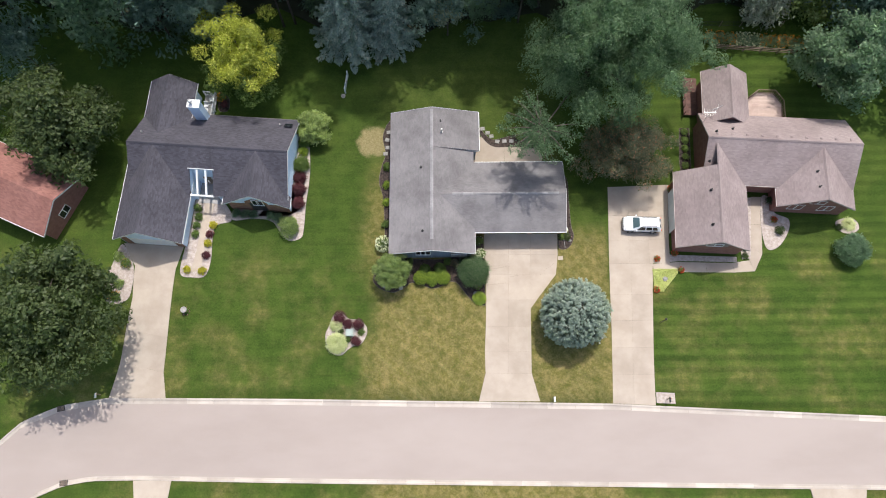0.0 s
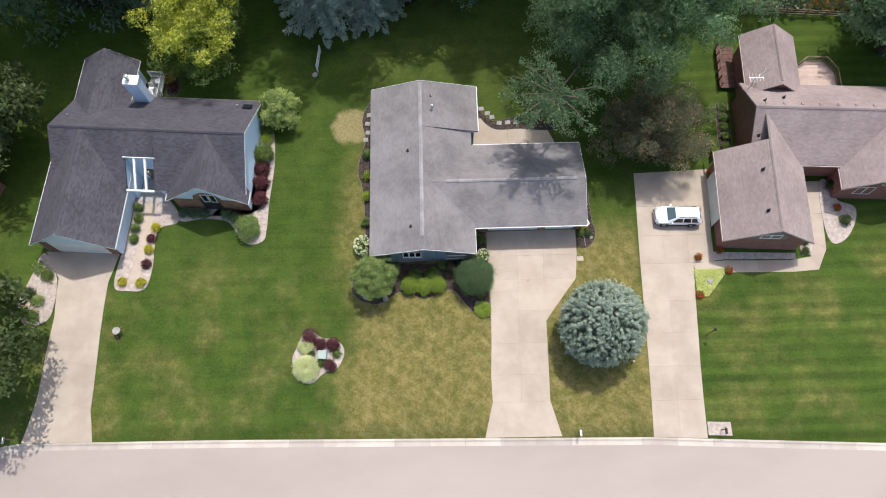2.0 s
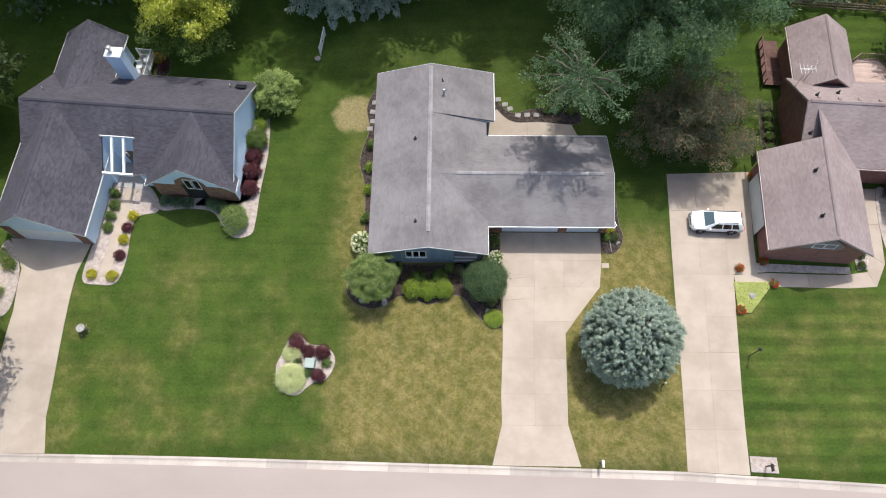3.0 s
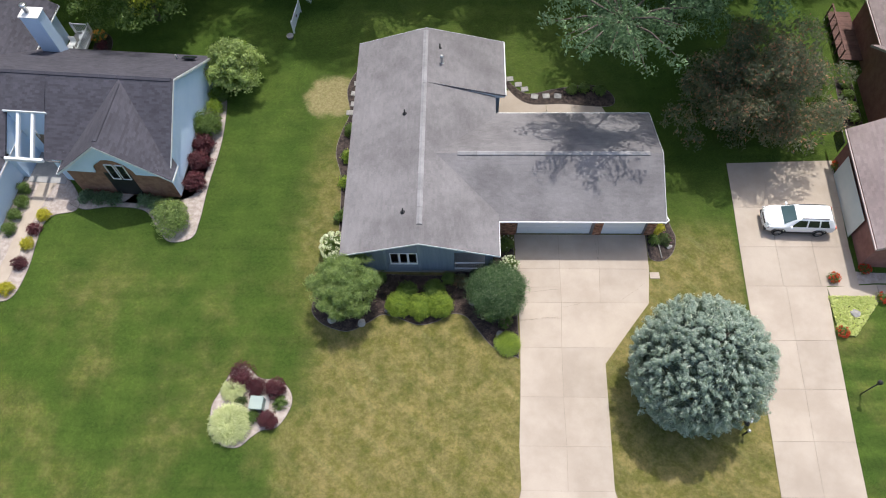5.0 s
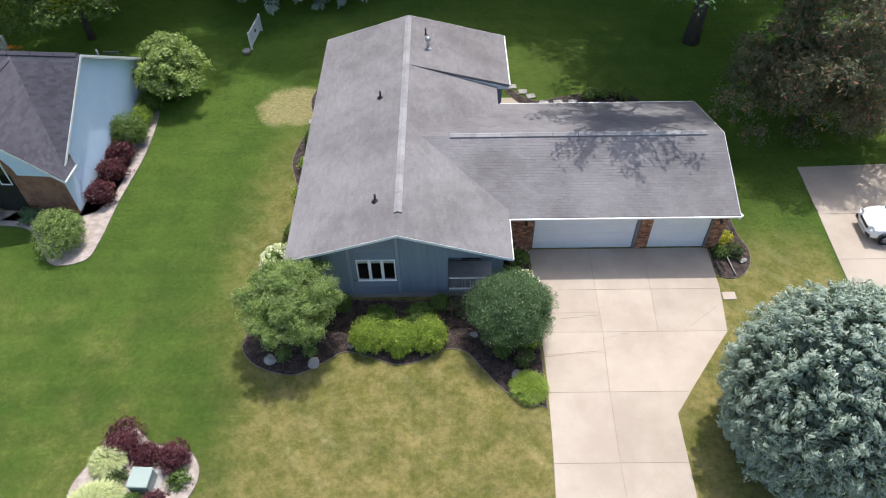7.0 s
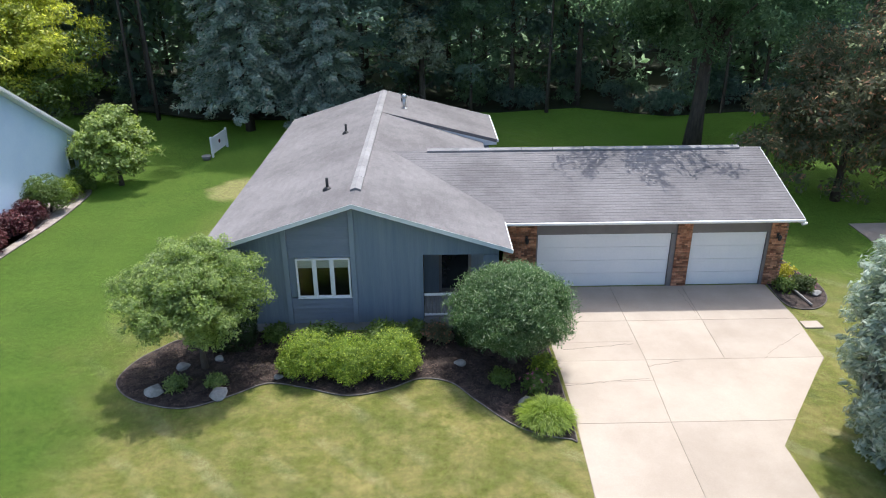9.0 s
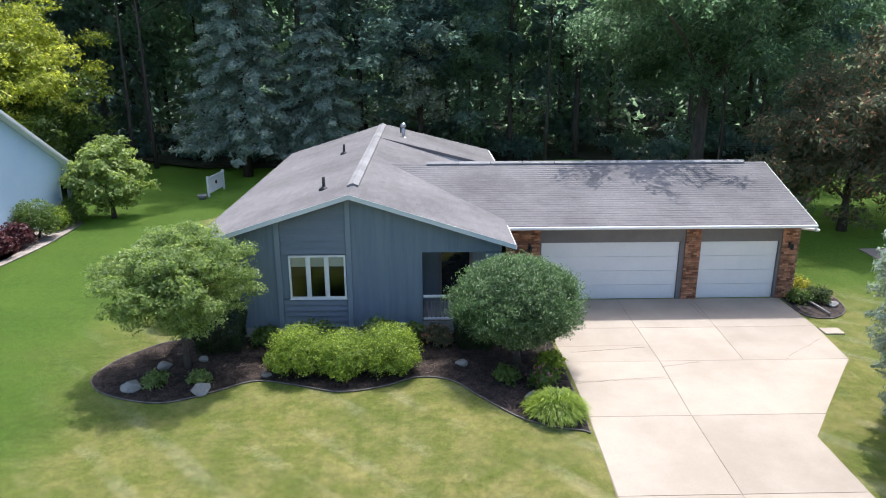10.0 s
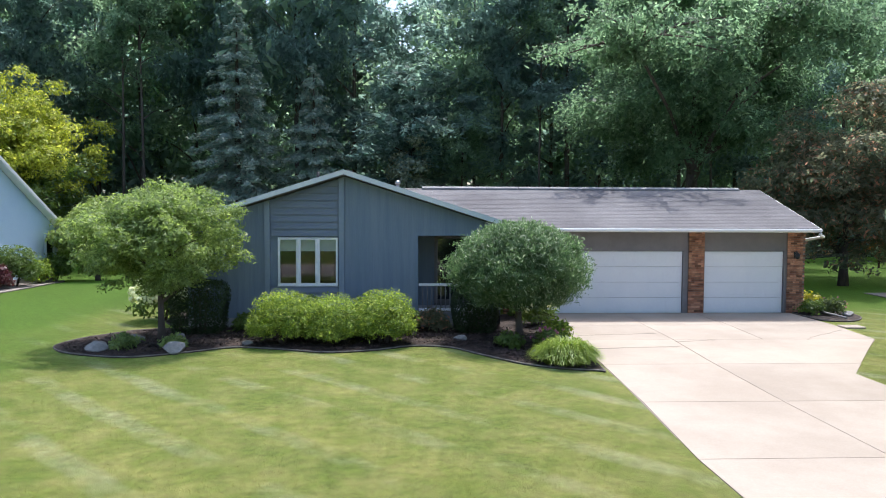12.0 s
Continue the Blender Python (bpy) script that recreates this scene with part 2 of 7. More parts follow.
    if trans:
        t = nt.nodes.new("ShaderNodeBsdfTranslucent")
        nt.links.new(mixed(nt, 1.0, col, (2.3, 3.0, 1.8), "MULTIPLY"), t.inputs["Color"])
        mix = node(nt, "ShaderNodeMixShader", Fac=trans)
        nt.links.new(b.outputs[0], mix.inputs[1])
        nt.links.new(t.outputs[0], mix.inputs[2])
        nt.links.new(mix.outputs[0], out.inputs["Surface"])
    else:
        bumped(nt, b, noisy(nt, 45, 4, 0.8, pos), 0.7, 0.03)
    return m


def glass_material():
    m, nt, b, _ = nodes_of("window_glass")
    b.inputs["Base Color"].default_value = (0.9, 0.93, 0.93, 1)
    b.inputs["Roughness"].default_value, b.inputs["Transmission Weight"].default_value, b.inputs["IOR"].default_value = 0.02, 1.0, 1.45
    return m


LAWN = lawn_material("lawn")
TURF = lawn_material("turf", 0.45, 0.9)
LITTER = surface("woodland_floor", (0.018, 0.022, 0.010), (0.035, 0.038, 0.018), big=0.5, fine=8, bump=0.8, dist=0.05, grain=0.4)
GLASS = glass_material()
DARK_GLASS = surface("dark_glass", (0.012, 0.015, 0.018), (0.018, 0.022, 0.025), rough=0.05, bump=0, grain=0.05, spec=0.6)
ROAD = surface("street_asphalt", (0.292, 0.246, 0.220), (0.330, 0.282, 0.254), big=0.12, fine=40, bump=0.25, grain=0.10, stretch=(0.35, 1, 1))
CONCRETE = surface("driveway_concrete", (0.332, 0.280, 0.228), (0.405, 0.348, 0.288), big=0.35, fine=30, rough=0.97, bump=0.2, grain=0.12, spec=0.12, vary=0.045)
KERB = surface("kerb_concrete", (0.36, 0.315, 0.27), (0.45, 0.40, 0.35), big=0.35, fine=25, bump=0.2, grain=0.12, vary=0.14)
SHINGLE = surface("grey_shingle", (0.140, 0.132, 0.135), (0.205, 0.195, 0.198), big=0.3, fine=14, rough=0.9, bump=0.5, grain=0.28, piece=0.065, spec=0.12)
SHINGLE_DARK = surface("charcoal_shingle", (0.050, 0.048, 0.060), (0.070, 0.067, 0.082), big=0.4, fine=22, rough=0.9, bump=0.4, grain=0.18, piece=0.2)
SHINGLE_MAUVE = surface("mauve_shingle", (0.212, 0.168, 0.165), (0.278, 0.227, 0.221), big=0.25, fine=20, rough=0.9, bump=0.4, grain=0.15, piece=0.10)
SHINGLE_RED = surface("red_shingle", (0.19, 0.085, 0.07), (0.25, 0.12, 0.10), big=0.3, fine=20, rough=0.9, bump=0.4, grain=0.15, piece=0.15)
RIDGE_VENT = surface("ridge_vent", (0.205, 0.200, 0.206), (0.275, 0.268, 0.272), big=1.2, fine=25, bump=0.3, vary=0.08)
SLATE_WALL = surface("slate_blue_plywood", (0.150, 0.194, 0.250), (0.198, 0.240, 0.290), big=0.8, fine=9, rough=0.8, bump=0.2, grain=0.12, stretch=(6, 1, 0.35))
SLATE_BOARD = surface("slate_blue_board", (0.150, 0.182, 0.230), (0.192, 0.220, 0.262), big=0.8, fine=12, rough=0.75, bump=0.2, grain=0.12, stretch=(0.4, 1, 2), vary=0.06)
SLATE_TRIM = surface("slate_trim", (0.20, 0.245, 0.295), (0.24, 0.28, 0.325), fine=14, bump=0.1, grain=0.08)
TAUPE_TRIM = surface("taupe_trim", (0.175, 0.165, 0.168), (0.210, 0.198, 0.200), big=1.5, fine=15, bump=0.1, grain=0.08)
PALE_TRIM = surface("pale_trim", (0.56, 0.60, 0.62), (0.64, 0.67, 0.68), big=1.5, fine=15, bump=0.1, grain=0.06)
TAN_TRIM = surface("tan_trim", (0.40, 0.33, 0.31), (0.47, 0.40, 0.38), big=1.5, fine=15, bump=0.1, grain=0.06)
WHITE = surface("white_paint", (0.72, 0.73, 0.73), (0.80, 0.80, 0.79), big=1.5, fine=20, rough=0.55, bump=0.08, grain=0.05)
DOOR_WHITE = surface("white_garage_door", (0.76, 0.79, 0.82), (0.82, 0.84, 0.86), big=0.7, fine=14, rough=0.5, bump=0.06, grain=0.05)
FOUNDATION = surface("foundation_concrete", (0.26, 0.26, 0.25), (0.34, 0.33, 0.32), big=1, fine=18)
BLUE_SIDING = surface("light_blue_siding", (0.55, 0.69, 0.84), (0.61, 0.74, 0.87), big=0.6, fine=12, rough=0.6, bump=0.1, grain=0.05)
BRICK = surface("brick", (0.25, 0.105, 0.06), (0.42, 0.23, 0.14), big=6, fine=40, bump=0.5, grain=0.2, vary=0.6)
BRICK_WALL = surface("brick_wall", (0.20, 0.10, 0.065), (0.30, 0.17, 0.11), big=3, fine=30, bump=0.6, grain=0.3, piece=0.4)
RED_BRICK_WALL = surface("red_brick_wall", (0.22, 0.10, 0.08), (0.29, 0.14, 0.115), big=2, fine=30, bump=0.6, grain=0.3, piece=0.3)
MORTAR = surface("mortar", (0.17, 0.14, 0.12), (0.25, 0.21, 0.18), big=4, fine=40)
MULCH = surface("dark_mulch", (0.016, 0.012, 0.011), (0.085, 0.062, 0.052), big=4, fine=26, rough=0.95, bump=1.0, dist=0.05, grain=0.7)
GRAVEL = surface("pale_gravel", (0.30, 0.25, 0.22), (0.46, 0.40, 0.36), big=3, fine=28, rough=0.9, bump=1.0, dist=0.04, grain=0.45)
STONE = surface("field_stone", (0.20, 0.19, 0.18), (0.33, 0.32, 0.30), big=3, fine=20, bump=0.7, dist=0.02)
EDGING = surface("bed_edging", (0.12, 0.105, 0.095), (0.22, 0.20, 0.18), big=5, fine=20, rough=0.95, spec=0.1)
BARK = surface("bark", (0.070, 0.056, 0.046), (0.130, 0.106, 0.085), big=2, fine=14, rough=0.95, bump=0.9, dist=0.03, grain=0.35, stretch=(3, 3, 0.6))
STEEL = surface("galvanised_steel", (0.50, 0.50, 0.50), (0.60, 0.60, 0.60), rough=0.35, metal=0.9, bump=0.05, grain=0.05)
BLACK = surface("black_metal", (0.015, 0.015, 0.016), (0.03, 0.03, 0.03), rough=0.5, bump=0.1)
RUBBER = surface("rubber", (0.012, 0.012, 0.012), (0.02, 0.02, 0.02), rough=0.85)
CAR_PAINT = surface("white_car_paint", (0.78, 0.79, 0.80), (0.80, 0.81, 0.82), rough=0.18, bump=0, grain=0.01, spec=0.6)
WOOD = surface("weathered_wood", (0.16, 0.12, 0.09), (0.25, 0.19, 0.14), big=2, fine=15, bump=0.4)
STAIN = surface("red_brown_stain", (0.085, 0.045, 0.038), (0.14, 0.075, 0.062), big=2, fine=15, bump=0.3, vary=0.1)
WINDSCREEN = surface("tinted_glass", (0.05, 0.085, 0.095), (0.06, 0.10, 0.11), rough=0.04, bump=0, grain=0.02, spec=0.8)
DECK = surface("pinkish_deck", (0.40, 0.30, 0.26), (0.48, 0.37, 0.32), big=1, fine=15, bump=0.3, vary=0.08)
ROOM = surface("dim_room", (0.10, 0.095, 0.09), (0.13, 0.125, 0.12), bump=0)
BLIND = surface("window_blind", (0.55, 0.58, 0.55), (0.62, 0.64, 0.60), bump=0.05, grain=0.05)

L_CRAB = foliage("crabapple_leaf", (0.072, 0.124, 0.034), (0.34, 0.415, 0.165), 0.48, thru=(1.9, 1.95, 1.2), patch=0.5)
L_ORN = foliage("pale_ornamental_leaf", (0.13, 0.19, 0.05), (0.38, 0.46, 0.17), 0.4)
L_WILLOW = foliage("dappled_willow_leaf", (0.036, 0.080, 0.028), (0.145, 0.220, 0.100), 0.5, thru=(1.9, 2.0, 1.6), rough=0.45, spec=0.32, patch=0.5, tip=(0.34, 0.41, 0.28))
L_YEW = foliage("golden_yew_leaf", (0.062, 0.128, 0.020), (0.34, 0.435, 0.058), 0.45, patch=0.8, tip=(0.49, 0.56, 0.09))
L_YEWBACK = foliage("green_yew_leaf", (0.05, 0.095, 0.015), (0.14, 0.21, 0.035), 0.4)
L_DARK = foliage("dark_yew_leaf", (0.016, 0.032, 0.012), (0.044, 0.074, 0.026), 0.3)
L_BLUE = foliage("blue_spruce_needle", (0.185, 0.250, 0.215), (0.36, 0.43, 0.375), 0.32, patch=0.5, tip=(0.50, 0.54, 0.47))
L_INNER_SHADE = foliage("shaded_inner_needle", (0.075, 0.105, 0.09), (0.15, 0.195, 0.165), 0.3)
L_SPRUCE = foliage("spruce_needle", (0.180, 0.240, 0.208), (0.41, 0.475, 0.415), 0.5, thru=(1.7, 1.8, 1.65), tip=(0.48, 0.44, 0.37))
L_WOOD = foliage("woodland_leaf", (0.088, 0.140, 0.094), (0.245, 0.325, 0.220), 0.70, thru=(2.1, 2.15, 1.95), patch=0.08, spec=0.25)
L_WOOD2 = foliage("woodland_leaf_blue", (0.080, 0.126, 0.108), (0.215, 0.290, 0.245), 0.70, thru=(2.1, 2.15, 2.1), patch=0.08, spec=0.25)
L_LIGHT = foliage("light_green_leaf", (0.110, 0.168, 0.108), (0.280, 0.370, 0.235), 0.68, thru=(1.9, 2.0, 1.8), patch=0.08)
L_SHADE = foliage("shade_tree_leaf", (0.054, 0.097, 0.055), (0.172, 0.246, 0.145), 0.67, thru=(2.1, 2.2, 2.0), patch=0.12, spec=0.2, tip=(0.20, 0.27, 0.165))
L_OAK = foliage("olive_leaf", (0.036, 0.062, 0.024), (0.110, 0.145, 0.055), 0.45, spec=0.25)
L_YELLOW = foliage("yellow_leaf", (0.16, 0.21, 0.035), (0.52, 0.54, 0.08), 0.45, patch=0.09, tip=(0.68, 0.66, 0.18))
L_COPPER = foliage("copper_leaf", (0.090, 0.118, 0.076), (0.215, 0.212, 0.145), 0.62, thru=(2.0, 2.0, 1.75), patch=0.10, spec=0.2, tip=(0.44, 0.225, 0.155))
L_SILVER = foliage("silvery_leaf", (0.12, 0.16, 0.09), (0.48, 0.50, 0.42), 0.3)
L_RED = foliage("barberry_leaf", (0.040, 0.010, 0.016), (0.135, 0.034, 0.042), 0.25)
L_BOX = foliage("boxwood_leaf", (0.058, 0.105, 0.020), (0.155, 0.225, 0.052), 0.35)
L_GOLD = foliage("gold_leaf", (0.22, 0.22, 0.015), (0.50, 0.46, 0.04), 0.35)
L_LIME = foliage("lime_groundcover", (0.34, 0.40, 0.10), (0.55, 0.58, 0.24), 0.3)
L_PALE = foliage("variegated_blade", (0.32, 0.37, 0.15), (0.62, 0.64, 0.40), 0.3)
L_BLADE = foliage("ornamental_grass", (0.11, 0.18, 0.022), (0.32, 0.40, 0.06), 0.4)
F_WHITE = foliage("white_petal", (0.50, 0.55, 0.38), (0.75, 0.76, 0.62), 0.3)
F_RED = foliage("red_petal", (0.40, 0.03, 0.015), (0.60, 0.09, 0.03), 0.3)
F_PINK = foliage("pink_petal", (0.35, 0.08, 0.20), (0.55, 0.22, 0.36), 0.3)
F_ORANGE = foliage("orange_petal", (0.50, 0.16, 0.015), (0.65, 0.35, 0.05), 0.3)


# ---- ground, street, kerbs ----
def build_ground():
    xs = [-3000, -900, -300, -150, -95, -75] + list(np.arange(-64, 64.1, 1.6)) + [75, 95, 150, 300, 900, 3000]
    bm = bmesh.new()
    rows = []
    for x in xs:
        n, s = along(KERB_N, x), along(KERB_S, x)
        ys = [-3000, -600, -150, -60] + [s - d for d in (24, 12, 6, 3)] + [s - 0.001, s + 0.001, n - 0.001, n + 0.001]
        ys += [n + (16 - n) * k / 9 for k in range(1, 10)] + list(np.arange(18, 46, 2.5)) + [52, 60, 75, 110, 200, 700, 3000]
        col = []
        for i, y in enumerate(ys):
            z = land(x, y) if abs(x) < 3000 else 0.0
            if 8 < i + 0.5 < 11.0:
                z -= 0.13
            col.append(bm.verts.new((x, y, z)))
        rows.append(col)
    for a, b in zip(rows, rows[1:]):
        for i in range(len(a) - 1):
            f = bm.faces.new((a[i], b[i], b[i + 1], a[i + 1]))
            f.smooth = not 8 <= i <= 10
    tagged(part("ground", bm, LAWN), "mown lawn, greener beside and dry in the middle", "lawn", kind="structure")


def ribbon(name, y0, y1, dz0, dz1, material, xs, label, category, kind="structure"):
    bm = bmesh.new()
    last = None
    for x in xs:
        a, b = y0(x), y1(x)
        cur = (bm.verts.new((x, a, land(x, a) + dz0)), bm.verts.new((x, b, land(x, b) + dz1)))
        if last:
            bm.faces.new((last[0], cur[0], cur[1], last[1])).smooth = True
        last = cur
    return tagged(part(name, bm, material), label, category, kind=kind)


build_ground()
FINE_X = list(np.arange(-64, 64.1, 0.8))
ribbon("road", lambda x: along(KERB_S, x) + 0.45, lambda x: along(KERB_N, x) - 0.6, -0.105, -0.105, ROAD, [-300, -150, -90] + FINE_X + [90, 150, 300], "pale sun-bleached asphalt residential street", "road")


def build_kerb(line, side, name):
    """Rolled concrete kerb in cast lengths; side: the way to the street."""
    root = thing(name, "pale cast concrete rolled kerb along the street", "kerb", kind="structure")
    x = -56.0
    width = 0.62 if side < 0 else 0.47
    k = 0
    while x < 58:
        x1 = min(58, x + 3.05)
        bm = bmesh.new()
        last = None
        for i in range(4):
            xx = x + (x1 - 0.015 - x) * i / 3
            y = along(line, xx)
            prof = [(0.02, 0.012), (-0.14, 0.008), (-0.26, -0.065), (-0.38 * width / 0.62, -0.088), (-width, -0.095), (-width, -0.16), (0.02, -0.16)]
            cur = [bm.verts.new((xx, y - side * d, land(xx, y) + z)) for d, z in prof]
            if last:
                for j in range(len(prof)):
                    bm.faces.new((last[j], cur[j], cur[(j + 1) % len(prof)], last[(j + 1) % len(prof)]))
            else:
                bm.faces.new(cur)
            last = cur
        bm.faces.new(list(reversed(last)))
        part("kerb_stone", bm, KERB, root)
        x, k = x1, k + 1
    return root


build_kerb(KERB_N, -1, "kerb_north")
build_kerb(KERB_S, 1, "kerb_south")


def slabs(root, rows, name="concrete_slab", top=0.03, gap=0.007, material=None):
    """Concrete slabs from outlines; each a piece with its own edges, joints left open."""
    for poly in rows:
        c = np.mean(poly, axis=0)
        shrunk = []
        for p in poly:
            d = c - np.array(p)
            shrunk.append(tuple(np.array(p) + d / max(1e-6, np.linalg.norm(d)) * gap * (1.5 if c[0] > -15 else 0.4)))
        bm = bmesh.new()
        if len(poly) == 4 and c[0] < -15:
            rows_ = []
            for i in range(7):
                a, b = (np.array(shrunk[0]) * (6 - i) + np.array(shrunk[3]) * i) / 6, (np.array(shrunk[1]) * (6 - i) + np.array(shrunk[2]) * i) / 6
                line = [tuple(a + (b - a) * k / 4) for k in range(5)]
                rows_.append([bm.verts.new((x, y, land(x, y) + (top if k in range(5) else 0))) for k, (x, y) in enumerate(line)])
            for r0, r1 in zip(rows_, rows_[1:]):
                for k in range(4):
                    bm.faces.new((r0[k], r0[k + 1], r1[k + 1], r1[k]))
            rim = bmesh.ops.extrude_edge_only(bm, edges=[e for e in bm.edges if e.is_boundary])
            for v in rim["geom"]:
                if isinstance(v, bmesh.types.BMVert):
                    v.co.z -= 0.12
        else:
            prism(bm, shrunk, lambda x, y: land(x, y) - 0.08, lambda x, y: land(x, y) + top)
        part(name, bm, material or CONCRETE, root)


def strip_slabs(root, left, right, cols, material=None, top=0.03):
    """Slabs between two edge lines given at the same stations."""
    rows = []
    for (a0, a1), (b0, b1) in zip(zip(left, left[1:]), zip(right, right[1:])):
        for k in range(cols):
            f0, f1 = k / cols, (k + 1) / cols
            q = lambda a, b, f: (a[0] + (b[0] - a[0]) * f, a[1] + (b[1] - a[1]) * f)
            rows.append([q(a0, b0, f0), q(a0, b0, f1), q(a1, b1, f1), q(a1, b1, f0)])
    slabs(root, rows, material=material, top=top)


# joints under the slabs are filled with dark earth
JOINT = surface("joint_filler", (0.20, 0.165, 0.13), (0.27, 0.225, 0.18), fine=30)


def under(poly, dz=0.012):
    bm = bmesh.new()
    prism(bm, poly, lambda x, y: land(x, y) - 0.07, lambda x, y: land(x, y) + dz)
    return bm


# main driveway
drive = thing("driveway_main", "pale concrete driveway in cast slabs with dark joints", "driveway", kind="structure")
DL = [(3.68, 1.24), (4.48, 4.4), (4.5, 7.6), (4.66, 10.6), (4.75, 13.6), (4.70, 16.6), (4.62, 18.25), (4.62, 20.26)]
DR = [(10.33, 1.20), (9.52, 4.35), (9.62, 7.6), (9.71, 11.45), (11.15, 13.4), (12.75, 15.35), (13.05, 17.75), (13.12, 20.26)]
part("joint_bed", under(DL + DR[::-1], 0.003), JOINT, drive)
slabs(drive, [
    [(4.62, 20.26), (4.65, 17.75), (7.42, 17.75), (7.46, 20.26)], [(7.46, 20.26), (7.42, 17.75), (9.92, 17.75), (10.06, 20.26)], [(10.06, 20.26), (9.92, 17.75), (13.07, 17.75), (13.12, 20.26)],
    [(4.65, 17.75), (4.68, 16.42), (7.40, 16.48), (7.42, 17.75)], [(4.68, 16.42), (4.71, 15.4), (7.38, 15.4), (7.40, 16.48)], [(7.42, 17.75), (7.38, 15.4), (9.76, 15.4), (9.92, 17.75)], [(9.92, 17.75), (9.76, 15.4), (12.76, 15.4), (13.07, 17.75)],
    [(4.71, 15.4), (4.73, 14.25), (7.31, 14.34), (7.38, 15.4)], [(4.73, 14.25), (4.73, 12.45), (7.2, 12.45), (7.31, 14.34)], [(7.38, 15.4), (7.2, 12.45), (10.48, 12.45), (12.76, 15.4)],
    [(4.73, 12.45), (4.62, 9.42), (7.1, 9.42), (7.2, 12.45)], [(7.2, 12.45), (7.1, 9.42), (9.67, 9.42), (9.72, 11.45), (10.48, 12.45)],
    [(4.62, 9.42), (4.44, 6.6), (7.1, 6.6), (7.1, 9.42)], [(7.1, 9.42), (7.1, 6.6), (9.60, 6.6), (9.67, 9.42)],
    [(4.44, 6.6), (4.46, 4.2), (7.0, 4.2), (7.1, 6.6)], [(7.1, 6.6), (7.0, 4.2), (9.53, 4.2), (9.60, 6.6)],
    [(4.46, 4.2), (3.68, 1.24), (10.33, 1.2), (9.53, 4.2)]], top=0.015)

# driveway and walk of the brick house
CRACK = surface("crack_shadow", (0.05, 0.042, 0.035), (0.12, 0.10, 0.085), big=6, fine=30, rough=1.0, bump=0, spec=0.1)


def crack(root, line, seed):
    """A thin wandering crack, lying a hair above the slab."""
    r = random.Random(seed)
    pts = []
    for (x0, y0), (x1, y1) in zip(line, line[1:]):
        n = max(2, int(math.hypot(x1 - x0, y1 - y0) / 0.12))
        pts += [(x0 + (x1 - x0) * i / n + r.uniform(-0.025, 0.025), y0 + (y1 - y0) * i / n + r.uniform(-0.03, 0.03)) for i in range(n)]
    pts.append(line[-1])
    bm = bmesh.new()
    rows = []
    for x, y in pts:
        w = r.uniform(0.004, 0.012)
        rows.append([bm.verts.new((x - w * 0.3, y - w, 0.011)), bm.verts.new((x, y, 0.0195)), bm.verts.new((x + w * 0.3, y + w, 0.011))])
    for a, b in zip(rows, rows[1:]):
        for i in (0, 1):
            bm.faces.new((a[i], a[i + 1], b[i + 1], b[i]))
    part("crack", bm, CRACK, root)


for k, line in enumerate((((5.0, 16.04), (6.41, 16.2), (7.25, 16.33)), ((4.75, 14.15), (6.12, 14.35), (7.2, 14.45)), ((7.3, 15.05), (8.46, 15.32)), ((10.9, 15.28), (11.37, 15.81), (12.7, 16.75)), ((9.85, 19.9), (9.87, 18.2)))):
    crack(drive, line, k)
drive_r = thing("driveway_east", "wide pale concrete driveway beside the brick house", "driveway", kind="structure")
RL = [(18.22, 0.93), (18.4, 4.0), (18.55, 7.0), (18.68, 10.0), (18.78, 13.0), (18.92, 16.6), (19.05, 19.4), (19.22, 22.4), (19.38, 25.95)]
RR = [(22.85, 0.70), (22.98, 4.0), (23.15, 7.0), (23.38, 10.0), (23.6, 13.0), (25.9, 16.75), (26.0, 19.4), (26.25, 22.4), (26.6, 26.2)]
RR[5] = (23.92, 16.6)
part("joint_bed", under(RL[::-1] + RR[:6] + [(25.85, 16.9), (26.0, 19.4), (26.25, 22.4), (26.6, 26.2)]), JOINT, drive_r)
strip_slabs(drive_r, RL[:6], RR[:6], 2)
strip_slabs(drive_r, RL[5:], [(25.9, 16.62), (26.0, 19.4), (26.25, 22.4), (26.6, 26.2)], 3)
walk_r = thing("walkway_east", "pale curved concrete walk round the brick house", "walkway", kind="structure")
strip_slabs(walk_r, [(23.9, 16.55), (27.0, 16.75), (30.0, 16.65), (33.0, 16.6), (35.0, 16.9), (35.35, 18.5), (35.7, 21.2), (36.1, 24.6)], [(23.95, 15.75), (27.0, 15.55), (30.0, 15.5), (33.2, 15.45), (35.5, 15.6), (36.6, 17.6), (36.95, 21.2), (37.4, 24.6)], 1)

# driveway and walk of the blue house
drive_l = thing("driveway_west", "pale concrete driveway running down to the street", "driveway", kind="structure")
LL = [(-37.4, 1.98), (-36.5, 5.9), (-36.0, 9.5), (-35.4, 13.1), (-35.45, 16.7), (-37.0, 19.4)]
LR = [(-31.05, 1.92), (-31.55, 4.7), (-31.3, 8.6), (-31.0, 12.6), (-30.75, 16.3), (-30.0, 19.2)]
strip_slabs(drive_l, LL, LR, 1, top=0.06)
walk_l = thing("walkway_west", "tan concrete garden walk with gravel borders", "walkway", kind="structure")
strip_slabs(walk_l, [(-29.9, 16.0), (-28.9, 16.4), (-28.55, 18.5), (-28.35, 21.0), (-28.1, 23.2), (-27.9, 25.2)], [(-29.5, 15.6), (-27.9, 16.3), (-27.7, 18.5), (-27.55, 21.0), (-27.1, 23.2), (-26.6, 24.8)], 1, top=0.05)
